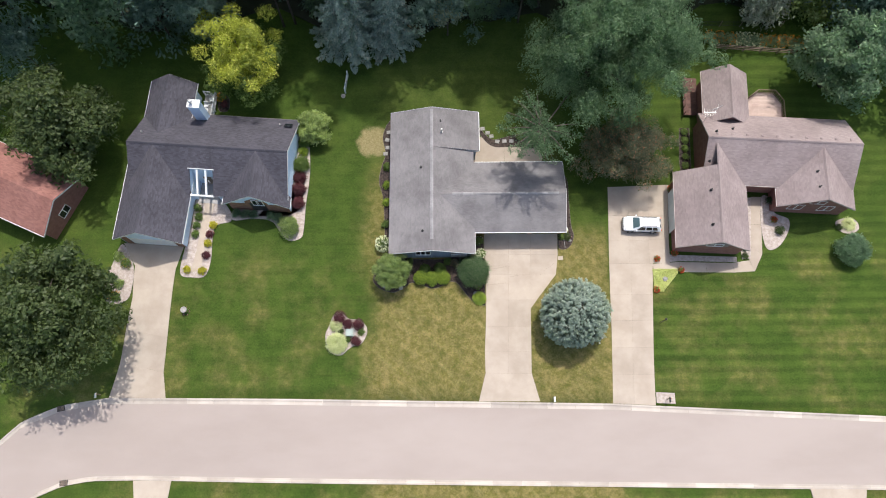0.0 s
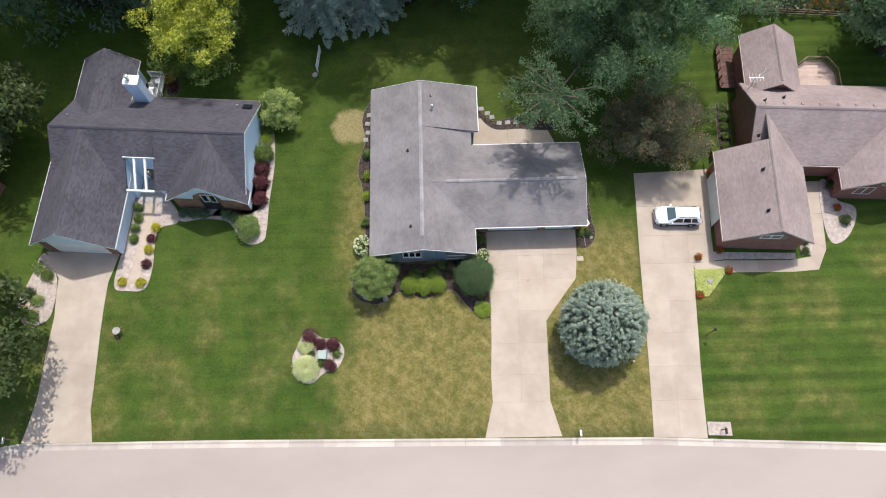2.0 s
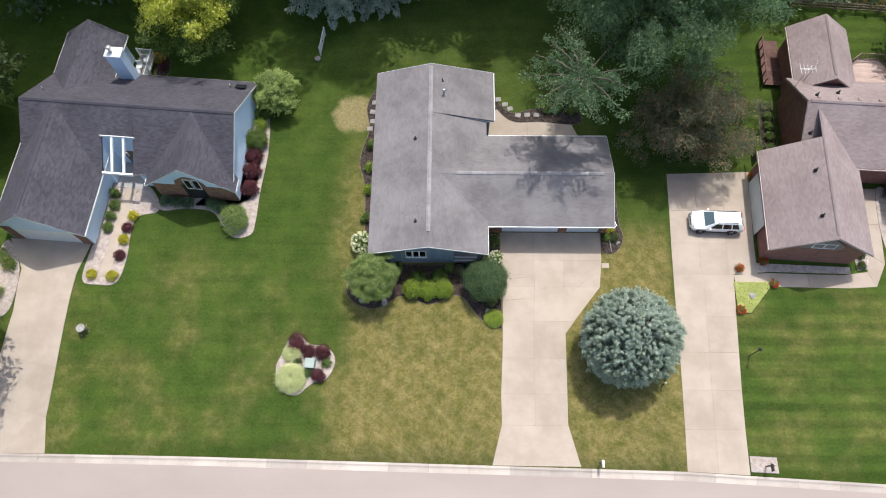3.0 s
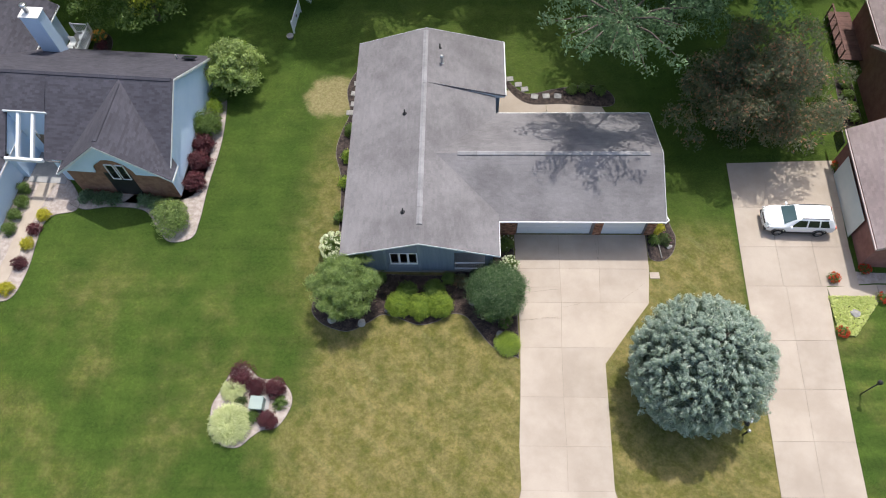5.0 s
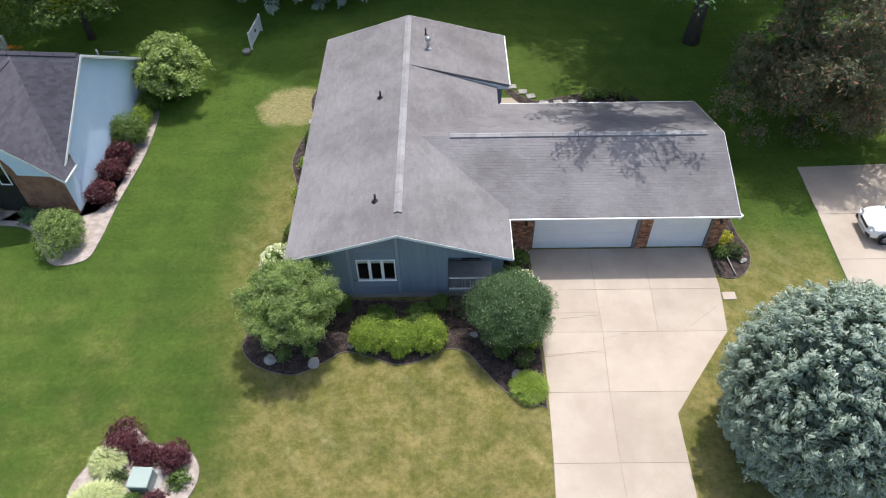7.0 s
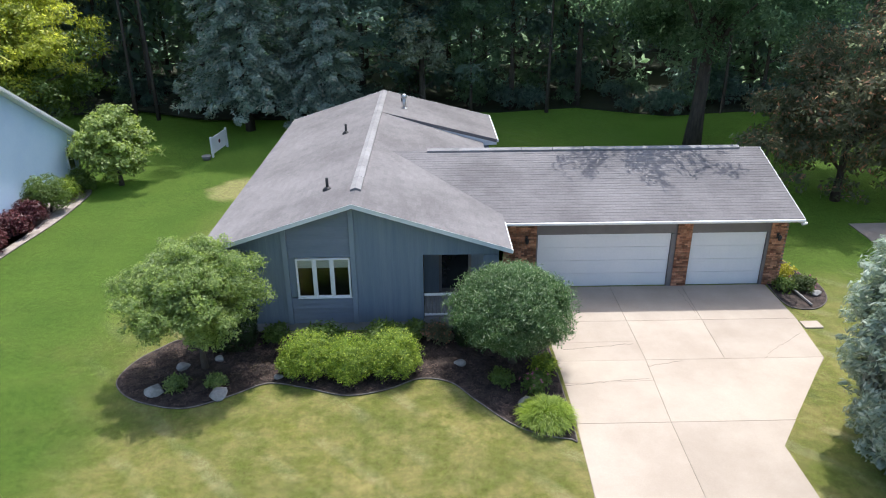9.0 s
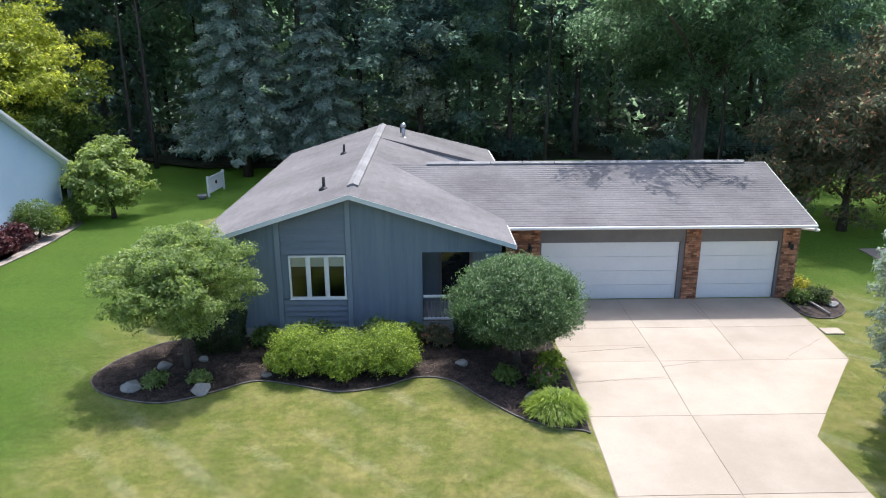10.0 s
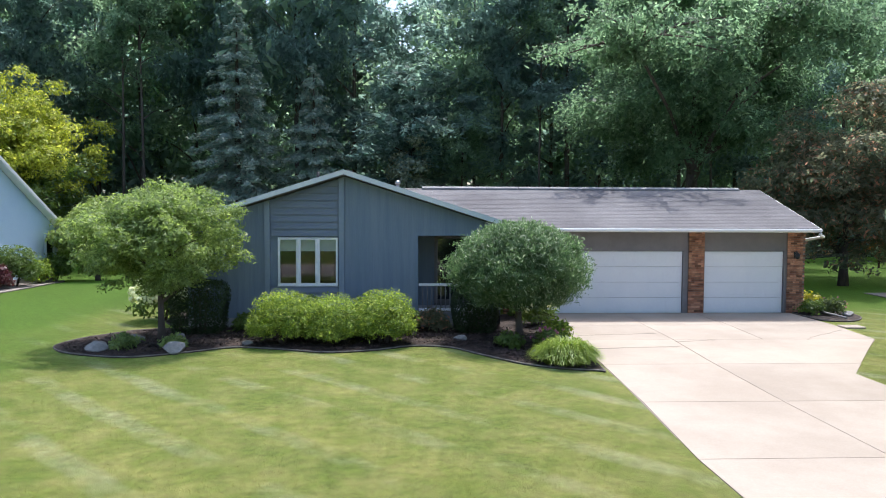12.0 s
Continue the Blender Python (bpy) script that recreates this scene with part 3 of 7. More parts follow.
# drives across the street
drive_s = thing("driveway_south", "pale concrete driveway across the street", "driveway", kind="structure")
strip_slabs(drive_s, [(-33.7, -6.8), (-33.3, -9.5), (-33.1, -13), (-33, -17)], [(-29.5, -6.85), (-29.8, -9.5), (-30, -13), (-30, -17)], 1, top=0.04)
drive_t = thing("driveway_south", "pale concrete driveway across the street", "driveway", kind="structure")
strip_slabs(drive_t, [(38.3, -7.95), (38.8, -11), (39, -15)], [(44.2, -8.05), (43.6, -11), (43.4, -15)], 1, top=0.03)


# ---- planting beds ----
def bed(name, points, material, label, smooth=True, edge=True, top=0.035, category="planting bed"):
    line = loop_curve(points, 6) if smooth else points
    root = thing(name, label, category, kind="structure")
    bm = bmesh.new()
    prism(bm, line, lambda x, y: land(x, y) - 0.05, lambda x, y: land(x, y) + top)
    part("bed_fill", bm, material, root)
    if edge:
        bm = bmesh.new()
        pts = [(x, y, land(x, y) + 0.03) for x, y in line]
        tube(bm, pts + pts[:1], 0.018, 6, cap=False)
        part("edging", bm, EDGING, root)
    return root


bed("planting_bed_front", [(-8.1, 15.0), (-7.75, 14.2), (-6.9, 13.65), (-5.7, 13.4), (-4.6, 13.95), (-3.7, 14.5), (-2.6, 14.25), (-1.4, 13.85), (-0.3, 14.1), (0.6, 14.6), (1.5, 14.4), (2.2, 13.5), (3.2, 12.35), (4.4, 11.85), (4.62, 12.3), (4.55, 17.5), (4.4, 19.8), (3.2, 19.6), (0.5, 17.3), (-5.9, 17.35), (-7.6, 16.3)], MULCH, "dark mulch bed with a curving stone edge before the house")
bed("planting_bed_garage", [(13.2, 20.2), (13.2, 18.6), (14.0, 18.35), (14.75, 19.0), (15.05, 20.1), (14.8, 21.2), (14.7, 24), (14.6, 27), (13.6, 27.2), (13.5, 22)], MULCH, "dark mulch bed beside the garage")
bed("planting_bed_side", [(-5.8, 18.6), (-6.7, 18.4), (-6.9, 21), (-7.1, 24.6), (-7.65, 26.8), (-7.4, 28.7), (-6.95, 30.4), (-7.3, 32.6), (-6.7, 34.4), (-5.9, 34.2), (-5.8, 26)], MULCH, "dark mulch strip along the side wall")
bed("planting_bed_rear", [(4.1, 34.2), (4.5, 33.6), (5.3, 32.6), (6.2, 32.15), (8.0, 32.6), (10.6, 33.0), (12.1, 32.2), (11.9, 31.0), (8.5, 31.2), (6.0, 31.25), (4.6, 32.6)], MULCH, "dark mulch bed with stepping stones behind the house")
bed("garden_island", [(-13.3, 8.6), (-12.85, 9.75), (-12.5, 10.7), (-11.7, 11.15), (-10.7, 10.4), (-9.5, 10.25), (-8.75, 9.5), (-8.7, 8.6), (-9.3, 7.55), (-10.2, 7.3), (-10.7, 6.95), (-11.4, 6.35), (-12.3, 6.45), (-13.0, 7.2)], GRAVEL, "gravel island bed with shrubs on the lawn")
bed("gravel_bed_west", [(-37.2, 19.3), (-38.1, 16.8), (-38.9, 14.2), (-38.2, 12.5), (-36.8, 12.4), (-35.7, 13.4), (-35.6, 16.6)], GRAVEL, "pale gravel bed beside the driveway", top=0.05)
bed("gravel_bed_court", [(-29.9, 19.0), (-30.2, 15.8), (-28.8, 15.3), (-27.3, 15.5), (-26.8, 17.5), (-26.7, 21.2), (-24.9, 22.0), (-25.0, 23.2), (-26.6, 24.9), (-29.0, 25.0), (-29.4, 22)], GRAVEL, "pale gravel bed along the garden walk", top=0.028)
bed("gravel_bed_gable", [(-25.0, 22.9), (-24.4, 22.1), (-22.5, 22.3), (-20.2, 22.0), (-19.0, 20.6), (-18.0, 19.6), (-16.6, 19.9), (-16.3, 21.2), (-16.2, 24.0), (-15.9, 28.0), (-16.2, 31.6), (-16.9, 31.6), (-17.1, 23.2)], GRAVEL, "pale gravel bed curving round the blue house")
bed("groundcover_bed", [(24.1, 15.5), (25.3, 15.4), (26.3, 15.3), (25.9, 14.5), (25.0, 13.7), (24.1, 13.7)], MULCH, "bed of lime groundcover by the walk", edge=False)
bed("gravel_bed_east", [(37.4, 24.6), (38.6, 24.2), (38.7, 22.6), (40.2, 21.8), (39.9, 20.2), (38.6, 18.5), (37.2, 18.3), (36.9, 21)], GRAVEL, "round gravel bed before the brick house")
bed("gravel_strip_east", [(33.95, 24.5), (34.2, 17.0), (35.2, 17.1), (35.6, 20), (36.1, 24.5)], GRAVEL, "gravel strip beside the walk", smooth=False, edge=False)
bed("gravel_strip_east", [(23.95, 17.9), (23.95, 16.62), (27.0, 16.85), (33.6, 16.7), (33.6, 17.3), (26.3, 17.6)], GRAVEL, "gravel strip beneath the garage gable", smooth=False, edge=False, top=0.02)
bed("hedge_bed_east", [(28.6, 33.5), (28.2, 29.5), (28.2, 26.8), (29.4, 26.8), (29.8, 33.5)], MULCH, "mulch strip beside the brick house", smooth=False)
bed("lily_bed_east", [(45.6, 21.4), (46.8, 21.9), (48.0, 21.6), (48.2, 20.6), (47.2, 20.0), (46.0, 20.3)], GRAVEL, "pale gravel bed at the corner of the brick house")
bed("mailbox_bed", [(22.95, 0.95), (25.0, 0.85), (25.0, 2.0), (22.98, 2.1)], GRAVEL, "small brick-edged bed round a mailbox", smooth=False)

# loose bark chips on the front bed
FRONT_BED = loop_curve([(-8.0, 15.0), (-7.65, 14.25), (-6.9, 13.75), (-5.7, 13.5), (-4.6, 14.05), (-3.7, 14.6), (-2.6, 14.35), (-1.4, 13.95), (-0.3, 14.2), (0.6, 14.7), (1.5, 14.5), (2.25, 13.6), (3.2, 12.5), (4.35, 12.0), (4.5, 17.3), (0.5, 17.25), (-5.9, 17.3), (-7.5, 16.2)], 4)


def inside(x, y, line):
    hit = np.zeros(len(x), bool)
    for (x0, y0), (x1, y1) in zip(line, line[1:] + line[:1]):
        if y0 != y1:
            hit ^= ((y0 > y) != (y1 > y)) & (x < (x1 - x0) * (y - y0) / (y1 - y0) + x0)
    return hit


def chips(n, seed):
    rng = np.random.default_rng(seed)
    x, y = rng.uniform(-8.1, 4.6, n), rng.uniform(11.9, 17.3, n)
    ok = inside(x, y, FRONT_BED)
    x, y = x[ok], y[ok]
    n = len(x)
    a = rng.uniform(0, 6.283, n)
    u = np.stack([np.cos(a), np.sin(a), rng.normal(size=n) * 0.35], 1) * rng.uniform(0.015, 0.045, (n, 1))
    w = np.stack([-np.sin(a), np.cos(a), rng.normal(size=n) * 0.35], 1) * rng.uniform(0.006, 0.014, (n, 1))
    p = np.stack([x, y, 0.047 + 0.02 * rng.random(n)], 1)
    return quad_mesh("bark_chips", np.stack([p - u - w, p + u - w, p + u + w, p - u + w], 1))


CHIP = surface("bark_chip", (0.022, 0.016, 0.014), (0.12, 0.082, 0.066), big=3, fine=20, bump=0.3, grain=0.3, piece=0.5)
tagged(part("bark_chips", chips(30000, 71), CHIP), "loose dark bark chips on the front bed", "mulch", kind="stuff")

# rear patio
patio = thing("patio_rear", "pale concrete patio behind the garage", "patio", kind="structure")
slabs(patio, [[(3.5, 28.0), (7.3, 28.0), (7.3, 31.2), (6.0, 31.25), (4.7, 32.5), (3.6, 32.5)], [(7.3, 28.0), (11.4, 28.0), (11.9, 29.7), (11.2, 31.2), (7.3, 31.2)]])
for x, y in [(6.5, 31.9), (7.35, 31.95), (8.2, 31.95), (4.75, 33.6), (5.35, 33.05), (5.8, 32.6), (-6.6, 33.2), (-6.75, 32.2), (-6.7, 31.2), (-6.95, 30.4)]:
    tagged(part("stepping_stone", boxes((-0.26, -0.22, -0.02, 0.26, 0.22, 0.05), bevel=0.02), STONE, None, m=pose(x, y, 0.03, 0, 0, x * 77 % 25 - 12)), "pale square stepping stone in dark mulch", "stepping stone", "stepping stones")


# ---- houses ----
def roof_mesh(e0, e1, r1, r0, tab=0.34, course=0.15, thick=0.14):
    """A roof slope with its shingle tabs, from eave e0-e1 up to ridge r0-r1."""
    e0, e1, r0, r1 = (np.array(p, float) for p in (e0, e1, r0, r1))
    nrm = np.cross(e1 - e0, r0 - e0)
    nrm /= np.linalg.norm(nrm)
    if nrm[2] < 0:
        nrm = -nrm
    P = lambda s, t: (e0 + (e1 - e0) * t) * (1 - s) + (r0 + (r1 - r0) * t) * s
    up = (np.linalg.norm(r0 - e0) + np.linalg.norm(r1 - e1)) / 2
    nc = max(2, round(abs(np.dot(nrm, [0, 0, 1])) and np.linalg.norm(np.cross(r0 - e0, (e1 - e0) / np.linalg.norm(e1 - e0))) / course))
    nt_ = max(2, round(np.linalg.norm(e1 - e0 + r1 - r0) / 2 / tab))
    rng = np.random.default_rng(int(abs(e0[0] * 13 + e0[1] * 7)) + 3)
    quads = []
    for i in range(nc):
        s0, s1 = i / nc, (i + 1.0) / nc
        off = 0.5 * (i % 2)
        for k in range(nt_ + (1 if off else 0)):
            t0, t1 = max(0, (k - off) / nt_), min(1, (k + 1 - off) / nt_)
            lift = 0.006 + 0.006 * rng.random()
            a, b, c, d = P(s0, t0) + nrm * lift, P(s0, t1) + nrm * lift, P(s1, t1) + nrm * 0.004, P(s1, t0) + nrm * 0.004
            quads.append((a, b, c, d))
        a, b = P(s0, 0) + nrm * 0.010, P(s0, 1) + nrm * 0.010
        quads.append((P(s0, 0), P(s0, 1), b, a))
    lo = [p - nrm * thick for p in (e0, e1, r1, r0)]
    top = [e0, e1, r1, r0]
    quads.append((lo[3], lo[2], lo[1], lo[0]))
    for i in range(4):
        j = (i + 1) % 4
        quads.append((lo[i], lo[j], top[j], top[i]))
    return quad_mesh("roof_slope", quads)


def gable_wall(w0, w1, y0, y1, zw, zp, z0=0.0, axis="y"):
    """A gabled volume in one mesh: width w0..w1 across, y0..y1 along the ridge."""
    bm = bmesh.new()
    mid = (w0 + w1) / 2
    prof = [(w0, z0), (w1, z0), (w1, zw), (mid, zp), (w0, zw)]
    f = (lambda a, y, z: (a, y, z)) if axis == "y" else (lambda a, y, z: (y, a, z))
    A, B = [bm.verts.new(f(a, y0, z)) for a, z in prof], [bm.verts.new(f(a, y1, z)) for a, z in prof]
    for i in range(5):
        bm.faces.new((A[i], A[(i + 1) % 5], B[(i + 1) % 5], B[i]))
    bm.faces.new(A)
    bm.faces.new(B)
    return bm


def wing(root, c, half, y0, y1, ze, zr, wall, shingle, axis="y", over=0.4, trim=None, names=True, ends=(True, True), rake=None, low_to=None, eave_to=None):
    """A gabled wing: walls, two roof slopes, rake boards and gutters; c: ridge line, half: eave to ridge; low_to: where the lower-side slope stops short; eave_to: where the eaves end in valleys."""
    f = (lambda a, y, z: (a, y, z)) if axis == "y" else (lambda a, y, z: (y, a, z))
    wi = half - over
    k = (zr - ze) / half
    part("wall", gable_wall(c - wi, c + wi, y0 + over, (low_to or eave_to or y1) - over, ze + k * over - 0.2, zr - 0.2, axis=axis), wall, root)
    far = y1
    for s in (-1, 1):
        y1 = low_to if low_to and s < 0 else far
        tagged(part("roof_slope", roof_mesh(f(c + s * half, y0, ze), f(c + s * half, eave_to or y1, ze), f(c, y1, zr), f(c, y0, zr)), shingle, root), kind="stuff")
        ye = eave_to or y1
        a = c + s * (half + 0.05)
        a -= s * 0.04
        g = boxes((min(a, a + s * 0.08), y0, ze - 0.16, max(a, a + s * 0.045), ye, ze - 0.06)) if axis == "y" else boxes((y0, min(a, a + s * 0.08), ze - 0.16, ye, max(a, a + s * 0.045), ze - 0.06))
        part("gutter", g, trim or WHITE, root)
        for yy, on in zip((y0, y1), ends):
            if on:
                bm = bmesh.new()
                d = -0.012 if yy == y0 else 0.012
                pts = [f(c + s * half, yy + d, ze - 0.02), f(c, yy + d, zr - 0.02), f(c, yy + d, zr - 0.2), f(c + s * half, yy + d, ze - 0.2)]
                pts2 = [f(c + s * half, yy + 2 * d, ze - 0.02), f(c, yy + 2 * d, zr - 0.02), f(c, yy + 2 * d, zr - 0.2), f(c + s * half, yy + 2 * d, ze - 0.2)]
                A, B = [bm.verts.new(p) for p in pts], [bm.verts.new(p) for p in pts2]
                for i in range(4):
                    bm.faces.new((A[i], A[(i + 1) % 4], B[(i + 1) % 4], B[i]))
                bm.faces.new(A)
                bm.faces.new(B)
                part("rake_board", bm, rake or trim or WHITE, root)


def ridge_cap(root, a, b, width, k, material, name="ridge_vent"):
    """A low folded cap along a ridge, in lengths; k: the slope's rise over run."""
    a, b = Vector(a), Vector(b)
    n = max(1, round((b - a).length / 1.22))
    side = (b - a).normalized().cross(Vector((0, 0, 1))).normalized()
    for i in range(n):
        p, q = a.lerp(b, i / n), a.lerp(b, (i + 0.985) / n)
        bm = bmesh.new()
        rows = []
        for e in (p, q):
            rows.append([bm.verts.new(e + side * w + Vector((0, 0, -abs(w) * k + h))) for w, h in ((-width, 0.015), (-width, 0.07), (0, 0.085), (width, 0.07), (width, 0.015))])
        for j in range(4):
            bm.faces.new((rows[0][j], rows[0][j + 1], rows[1][j + 1], rows[1][j]))
        bm.faces.new(rows[0])
        bm.faces.new(rows[1])
        part(name, bm, material, root)


def window_set(root, m, w, h, cols, frame_mat, deep=0.1, name="window"):
    """A window in its frame, facing local -y, sill at local z 0."""
    win = new(name)
    win.parent = root
    win.matrix_local = m
    t = 0.045
    bm = bmesh.new()
    box(bm, 0, -0.06, -t, w, deep, 0, 0.008)
    box(bm, 0, -0.06, h, w, deep, h + t, 0.008)
    box(bm, -t, -0.06, -t, 0, deep, h + t, 0.008)
    box(bm, w, -0.06, -t, w + t, deep, h + t, 0.008)
    part("window_frame", bm, frame_mat, win)
    for i in range(1, cols):
        x = w * i / cols
        part("mullion", boxes((x - 0.045, -0.05, 0, x + 0.045, deep - 0.02, h), bevel=0.006), frame_mat, win)
    for i in range(cols):
        x0, x1 = w * i / cols + 0.045, w * (i + 1) / cols - 0.045
        part("pane", boxes((x0, 0.0, 0.0, x1, 0.012, h)), DARK_GLASS, win)
    return win


# the grey-blue house in the middle
MW, ME, MS, MN, ZE, ZR, RX = -6.12, 3.45, 17.07, 34.27, 2.96, 4.47, -1.33
SL = (ZR - ZE) / (ME - RX)
house = thing("house", "slate-blue ranch house with a grey shingle roof", "house")
part("roof_slope", roof_mesh((MW, MS, ZE), (MW, MN, ZE), (RX, MN, ZR), (RX, MS, ZR)), SHINGLE, house, "weathered grey shingles")["kind"] = "stuff"
part("roof_slope", roof_mesh((ME, MS, ZE), (ME, MN - 4.6, ZE), (RX, MN - 4.6, ZR), (RX, MS, ZR)), SHINGLE, house, "weathered grey shingles")["kind"] = "stuff"
# rear bay: a shallower slope carried further out
part("roof_slope", roof_mesh((4.12, 29.35, 3.10), (4.12, MN, 3.10), (RX, MN, ZR + 0.004), (RX, 29.35, ZR + 0.004)), SHINGLE, house, "weathered grey shingles")["kind"] = "stuff"
bm = bmesh.new()
A = [bm.verts.new((x, 29.37, z)) for x, z in ((RX, ZR - 0.04), (4.1, 3.05), (4.1, 2.85), (3.3, 2.8))]
B = [bm.verts.new((x, 29.42, z)) for x, z in ((RX, ZR - 0.04), (4.1, 3.05), (4.1, 2.85), (3.3, 2.8))]
for i in range(4):
    bm.faces.new((A[i], A[(i + 1) % 4], B[(i + 1) % 4], B[i]))
bm.faces.new(A)
bm.faces.new(B)
part("bay_cheek", bm, PALE_TRIM, house)
ridge_cap(house, (RX, MS + 1.3, ZR), (RX, MN - 0.25, ZR), 0.17, SL, RIDGE_VENT)
# garage roof
GE, GS, GN, GZE, GZR, GR = 13.70, 19.59, 28.02, 2.83, 4.20, 23.72
GX = RX + (ZR - GZR) / SL - 0.1
part("roof_slope", roof_mesh((ME - 0.1, GS, GZE), (GE, GS, GZE), (GE, GR, GZR), (GX, GR, GZR)), SHINGLE, house, "weathered grey shingles")["kind"] = "stuff"
part("roof_slope", roof_mesh((ME - 0.1, GN, GZE), (GE, GN, GZE), (GE, GR, GZR), (GX, GR, GZR)), SHINGLE, house, "weathered grey shingles")["kind"] = "stuff"
ridge_cap(house, (0.9, GR, GZR), (12.9, GR, GZR), 0.15, 0.32, RIDGE_VENT)


def slanted(x0, z0, x1, z1, y0, y1, drop):
    bm = bmesh.new()
    A = [bm.verts.new((x, y0, z)) for x, z in ((x0, z0), (x1, z1), (x1, z1 - drop), (x0, z0 - drop))]
    B = [bm.verts.new((x, y1, z)) for x, z in ((x0, z0), (x1, z1), (x1, z1 - drop), (x0, z0 - drop))]
    for i in range(4):
        bm.faces.new((A[i], A[(i + 1) % 4], B[(i + 1) % 4], B[i]))
    bm.faces.new(A)
    bm.faces.new(B)
    return bm


for y0, y1 in ((MS - 0.03, MS - 0.005), (MN + 0.005, MN + 0.03)):
    part("rake_board", slanted(MW - 0.02, ZE - 0.01, RX, ZR + 0.0, y0, y1, 0.125), PALE_TRIM, house)
    part("rake_board", slanted(RX, ZR + 0.0, ME + 0.02 if y0 < 20 else 4.14, (ZE if y0 < 20 else 3.1) - 0.01, y0, y1, 0.125), PALE_TRIM, house)
    # soffit lip of pale drip edge
    part("drip_edge", slanted(MW - 0.03, ZE + 0.002, RX, ZR + 0.012, y0 - 0.006, y1 - 0.02, 0.022), PALE_TRIM, house)
    part("drip_edge", slanted(RX, ZR + 0.012, ME + 0.03 if y0 < 20 else 4.15, (ZE if y0 < 20 else 3.1) + 0.002, y0 - 0.006, y1 - 0.02, 0.022), PALE_TRIM, house)
part("gutter", boxes((MW - 0.05, MS, ZE - 0.16, MW - 0.006, MN, ZE - 0.05), bevel=0.012), TAUPE_TRIM, house)
part("gutter", boxes((ME + 0.006, MS, ZE - 0.15, ME + 0.055, GS - 0.14, ZE - 0.03), bevel=0.02), WHITE, house)
part("gutter", boxes((ME - 0.02, GS - 0.09, GZE - 0.11, GE + 0.02, GS - 0.006, GZE - 0.01), bevel=0.02), WHITE, house)
part("gutter", boxes((ME + 0.1, GN + 0.006, GZE - 0.14, GE, GN + 0.085, GZE - 0.01), bevel=0.02), WHITE, house)
part("gutter", boxes((4.126, 29.4, 2.95, 4.2, MN, 3.09), bevel=0.02), WHITE, house)
for s, y in ((1, GS), (-1, GN)):
    bm = bmesh.new()
    A = [bm.verts.new((GE + 0.005, yy, zz)) for yy, zz in ((y, GZE - 0.0), (GR, GZR), (GR, GZR - 0.18), (y, GZE - 0.18))]
    B = [bm.verts.new((GE + 0.025, yy, zz)) for yy, zz in ((y, GZE - 0.0), (GR, GZR), (GR, GZR - 0.18), (y, GZE - 0.18))]
    for i in range(4):
        bm.faces.new((A[i], A[(i + 1) % 4], B[(i + 1) % 4], B[i]))
    bm.faces.new(A)
    bm.faces.new(B)
    part("rake_board", bm, WHITE, house)
bm = bmesh.new()
tube(bm, [(GE - 0.02, GS - 0.06, GZE - 0.13), (GE - 0.04, GS - 0.02, GZE - 0.2), (13.95, GS + 0.25, 2.56), (13.68, 20.6, 2.42), (13.635, 20.85, 2.3), (13.635, 20.85, 0.16), (13.72, 20.6, 0.1)], 0.045, 8)
part("downspout", bm, WHITE, house)
bm = bmesh.new()
tube(bm, [(13.84, 19.7, 0.13), (13.9, 19.1, 0.12), (13.96, 18.5, 0.1)], 0.036, 6)
part("downspout_extension", bm, STONE, house)


# main walls: an outline with openings, 0.2 thick
FY = 17.45
top = lambda x: (ZR - SL * abs(x - RX)) - 0.17


def gable_piece(root, x0, x1, z0, y0, y1, material, name="wall_panel"):
    xs = [x0] + ([RX] if x0 < RX < x1 else []) + [x1]
    out = [(x0, z0), (x1, z0)] + [(x, top(x)) for x in reversed(xs)]
    bm = bmesh.new()
    A, B = [bm.verts.new((x, y0, z)) for x, z in out], [bm.verts.new((x, y1, z)) for x, z in out]
    n = len(out)
    for i in range(n):
        bm.faces.new((A[i], A[(i + 1) % n], B[(i + 1) % n], B[i]))
    bm.faces.new(A)
    bm.faces.new(B)
    return part(name, bm, material, root)


gable_piece(house, -5.75, -3.5, 0.3, FY, FY + 0.15, SLATE_WALL)
gable_piece(house, -3.5, -1.42, 2.6, FY + 0.04, FY + 0.15, SLATE_WALL)
gable_piece(house, -1.42, 0.74, 0.3, FY, FY + 0.15, SLATE_WALL)
gable_piece(house, 0.74, 3.1, 2.64, FY, FY + 0.15, SLATE_WALL)
part("corner_post", boxes((2.62, FY, 0.1, 3.1, FY + 0.15, 2.62)), SLATE_WALL, house)
part("wall_panel", boxes((-3.5, FY + 0.04, 0.3, -1.42, FY + 0.15, 1.215)), SLATE_WALL, house)
part("wall_panel", boxes((-3.5, FY + 0.04, 1.0, -3.225, FY + 0.15, 2.6)), SLATE_WALL, house)
part("wall_panel", boxes((-1.525, FY + 0.04, 1.0, -1.42, FY + 0.15, 2.6)), SLATE_WALL, house)
for x in (-3.58, -1.5):
    gable_piece(house, x, x + 0.15, 0.28, FY - 0.07, FY - 0.004, SLATE_TRIM, "trim_board")
# grooves of the plywood: shallow vertical battens
for x in list(np.arange(-5.6, -3.65, 0.305)) + list(np.arange(-1.2, 0.7, 0.305)):
    gable_piece(house, x, x + 0.02, 0.31, FY - 0.006, FY - 0.001, SLATE_WALL, "groove_batten")
